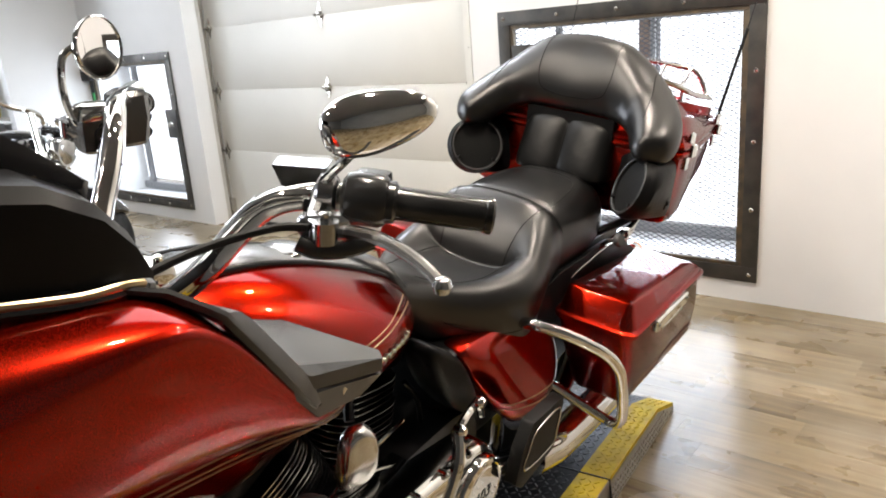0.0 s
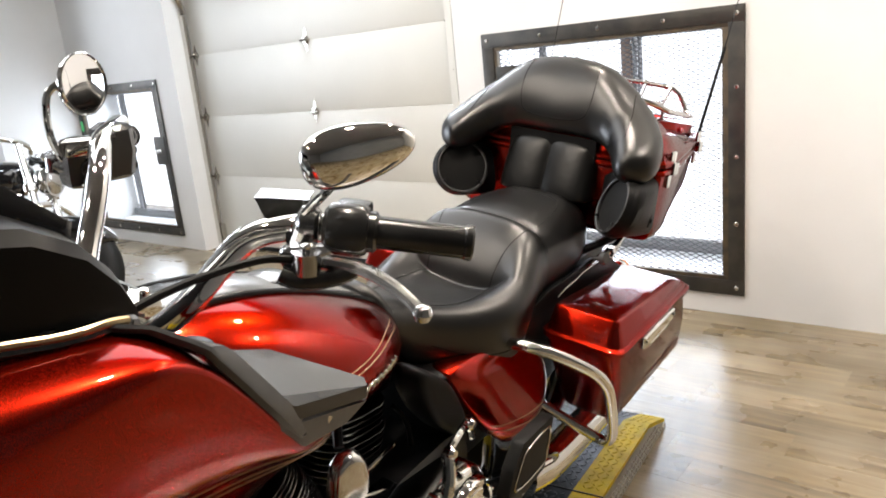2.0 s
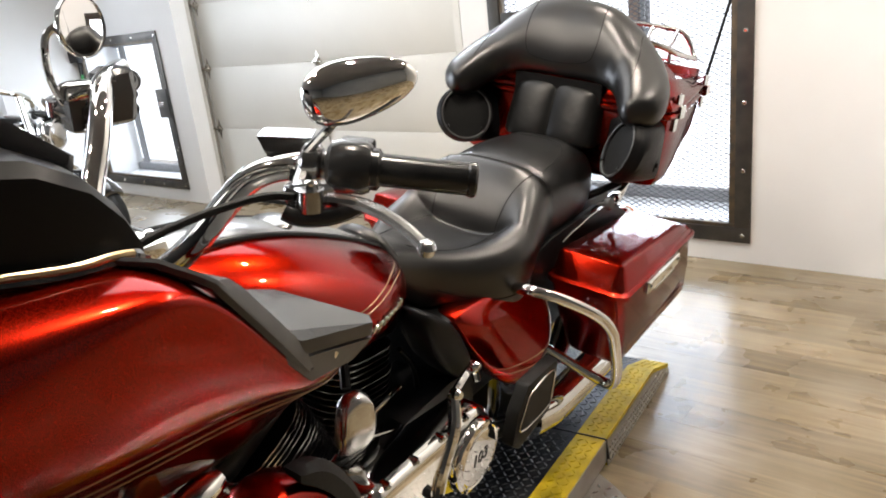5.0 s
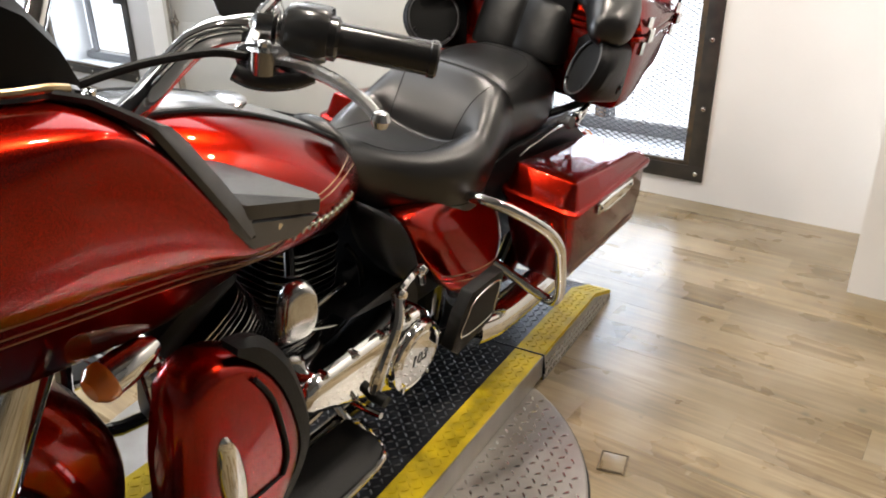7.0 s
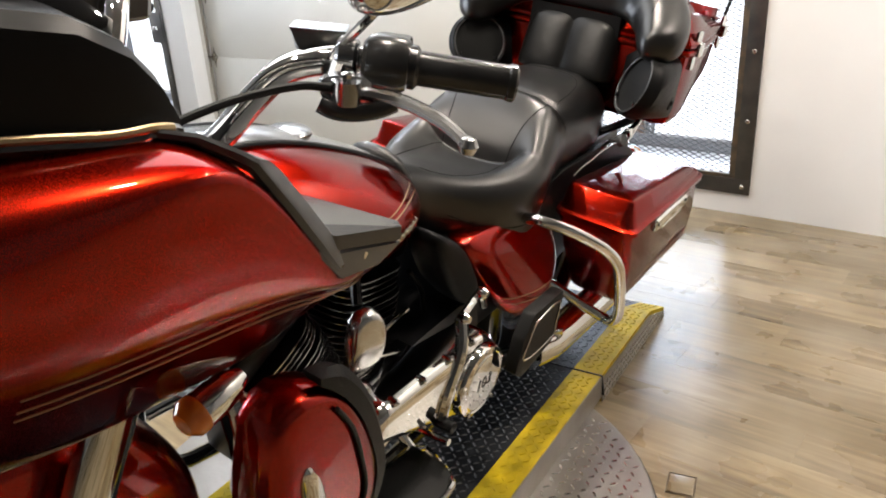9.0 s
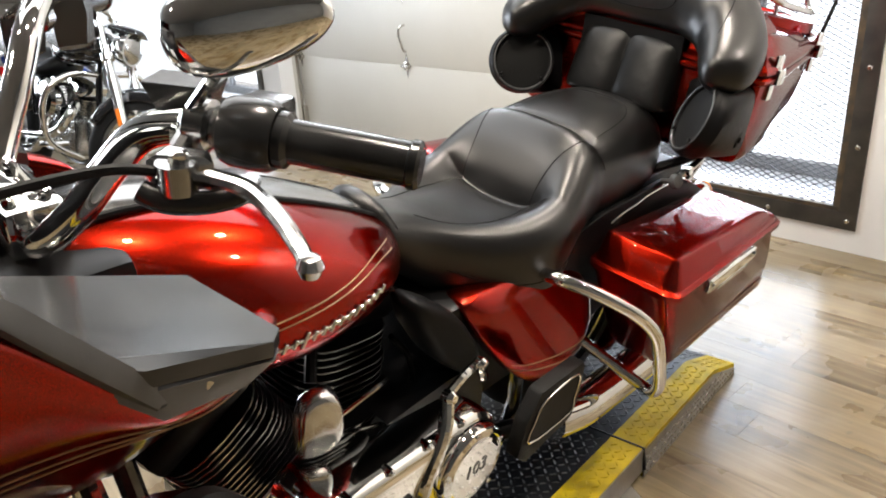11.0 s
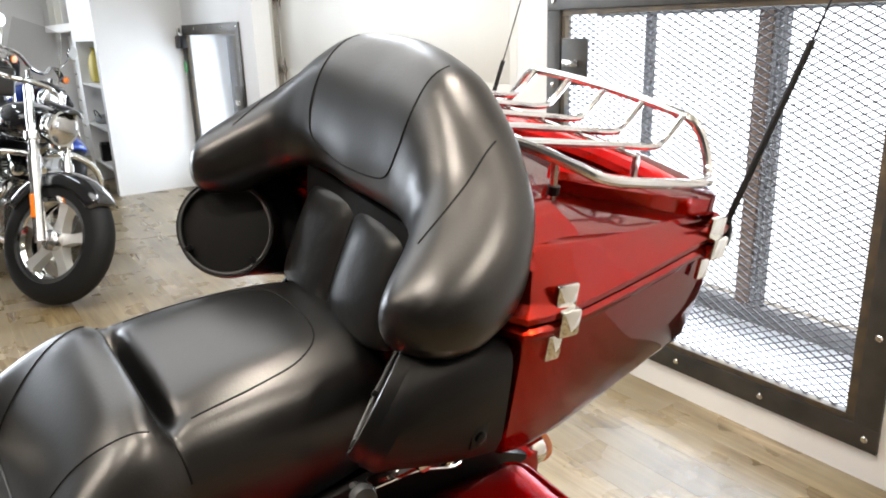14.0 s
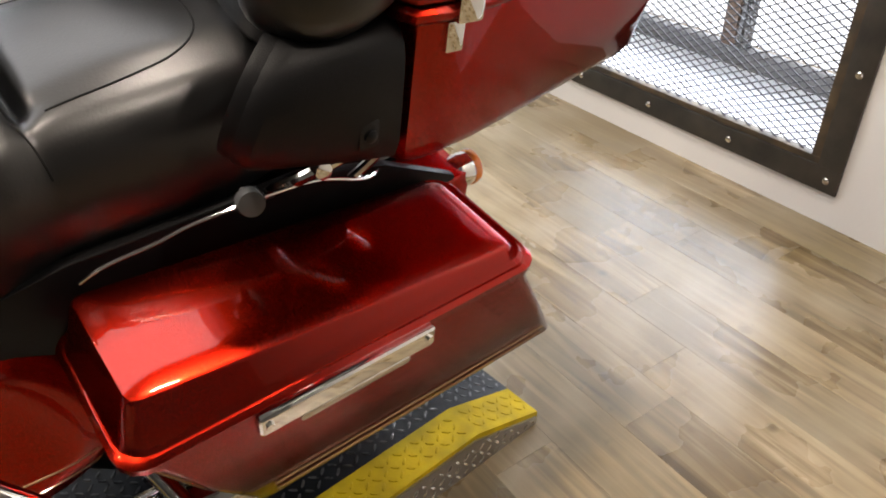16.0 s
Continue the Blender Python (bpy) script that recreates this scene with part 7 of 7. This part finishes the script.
part("strap", tube([(-0.10, -0.05, 0.07), (-0.04, -0.07, 0.12), (0.05, -0.06, 0.115), (0.11, -0.04, 0.06)], 0.006, 8, False, 4), M_SATIN, pouch)
case = empty("speaker_box", pose(-7.12, 3.065, 0.223), "narrow black upright box on a white shelf", "box")
part("body", box((-0.05, -0.045, 0.0), (0.05, 0.045, 0.165), 0.014, None, 3), M_SATIN, case)
part("lid", box((-0.045, -0.04, 0.165), (0.045, 0.04, 0.178), 0.006), M_SATIN, case)
cab = empty("wall_cabinet", pose(-9.18, 3.0, 1.42), "white built-in cabinet with open bays and small goods", "cabinet")
part("back_panel", box((0.0, 0.245, 0.0), (1.63, 0.268, 0.915)), M_SHELF, cab)
for z, t in ((0.0, 0.075), (0.46, 0.025), (0.885, 0.03)):
    part("board", box((0.0, 0.0, z), (1.63, 0.244, z + t), 0.003), M_SHELF, cab)
BAYS = [0.0, 0.42, 0.82, 1.22, 1.60]
for x in BAYS:
    for z0, z1 in ((0.0755, 0.4595), (0.4855, 0.8845)):
        part("divider", box((x, 0.003, z0), (x + 0.028, 0.244, z1), 0.003), M_SHELF, cab)
board = empty("slat_wall", pose(-9.18, 3.0, 0.0), "white slatted display board under the cabinet", "display board")
part("backing", box((0.0, 0.245, 0.0), (1.63, 0.268, 1.419)), M_SHELF, board)
for k in range(9):
    part("slat", box((0.0, 0.215, 0.10 + k * 0.145), (1.63, 0.2448, 0.225 + k * 0.145), 0.004), M_SHELF, board)
rng = random.Random(3)
for k, x in enumerate(BAYS[:-1]):
    for z in (0.0755, 0.4855):
        at = x + 0.06
        while at < x + 0.30:
            w, h = rng.uniform(0.05, 0.10), rng.uniform(0.12, 0.26)
            it = empty("carton", pose(-9.18 + at, 3.07, 1.42 + z), "small boxed goods standing in a white cabinet bay", "box", "boxed goods")
            part("body", box((0, 0, 0), (w, 0.12, h), 0.006), rng.choice([M_CREAM, M_SATIN, M_GREY, M_YEL2, M_GREY]), it)
            part("flap", box((0.006, 0.01, h), (w - 0.006, 0.11, h + 0.006), 0.002), M_CREAM, it)
            at += w + rng.uniform(0.01, 0.07)

# ---------------------------------------------------------------- the floor's planks
PL, PW = 0.92, 0.152
bm = box((-PL / 2 + 0.00008, -PW / 2 + 0.00008, -0.006), (PL / 2 - 0.00008, PW / 2 - 0.00008, 0.0))
bmesh.ops.bevel(bm, geom=[e for e in bm.edges if all(v.co.z > -0.001 for v in e.verts)], offset=0.00025, segments=1, affect="EDGES")
first = finish(bm, "plank", M_FLOOR)
plank_mesh = first.data
bpy.data.objects.remove(first)
rng = random.Random(5)
for r in range(32):
    y = WY - PW / 2 - r * PW
    x = XL * 0 - 7.6 + rng.uniform(0, PL)
    while x < 1.9:
        pk = new("plank", plank_mesh)
        pk.matrix_world = pose(x, y, 0, 0, 0, 180 * rng.randint(0, 1))
        pk.parent = floor
        x += PL
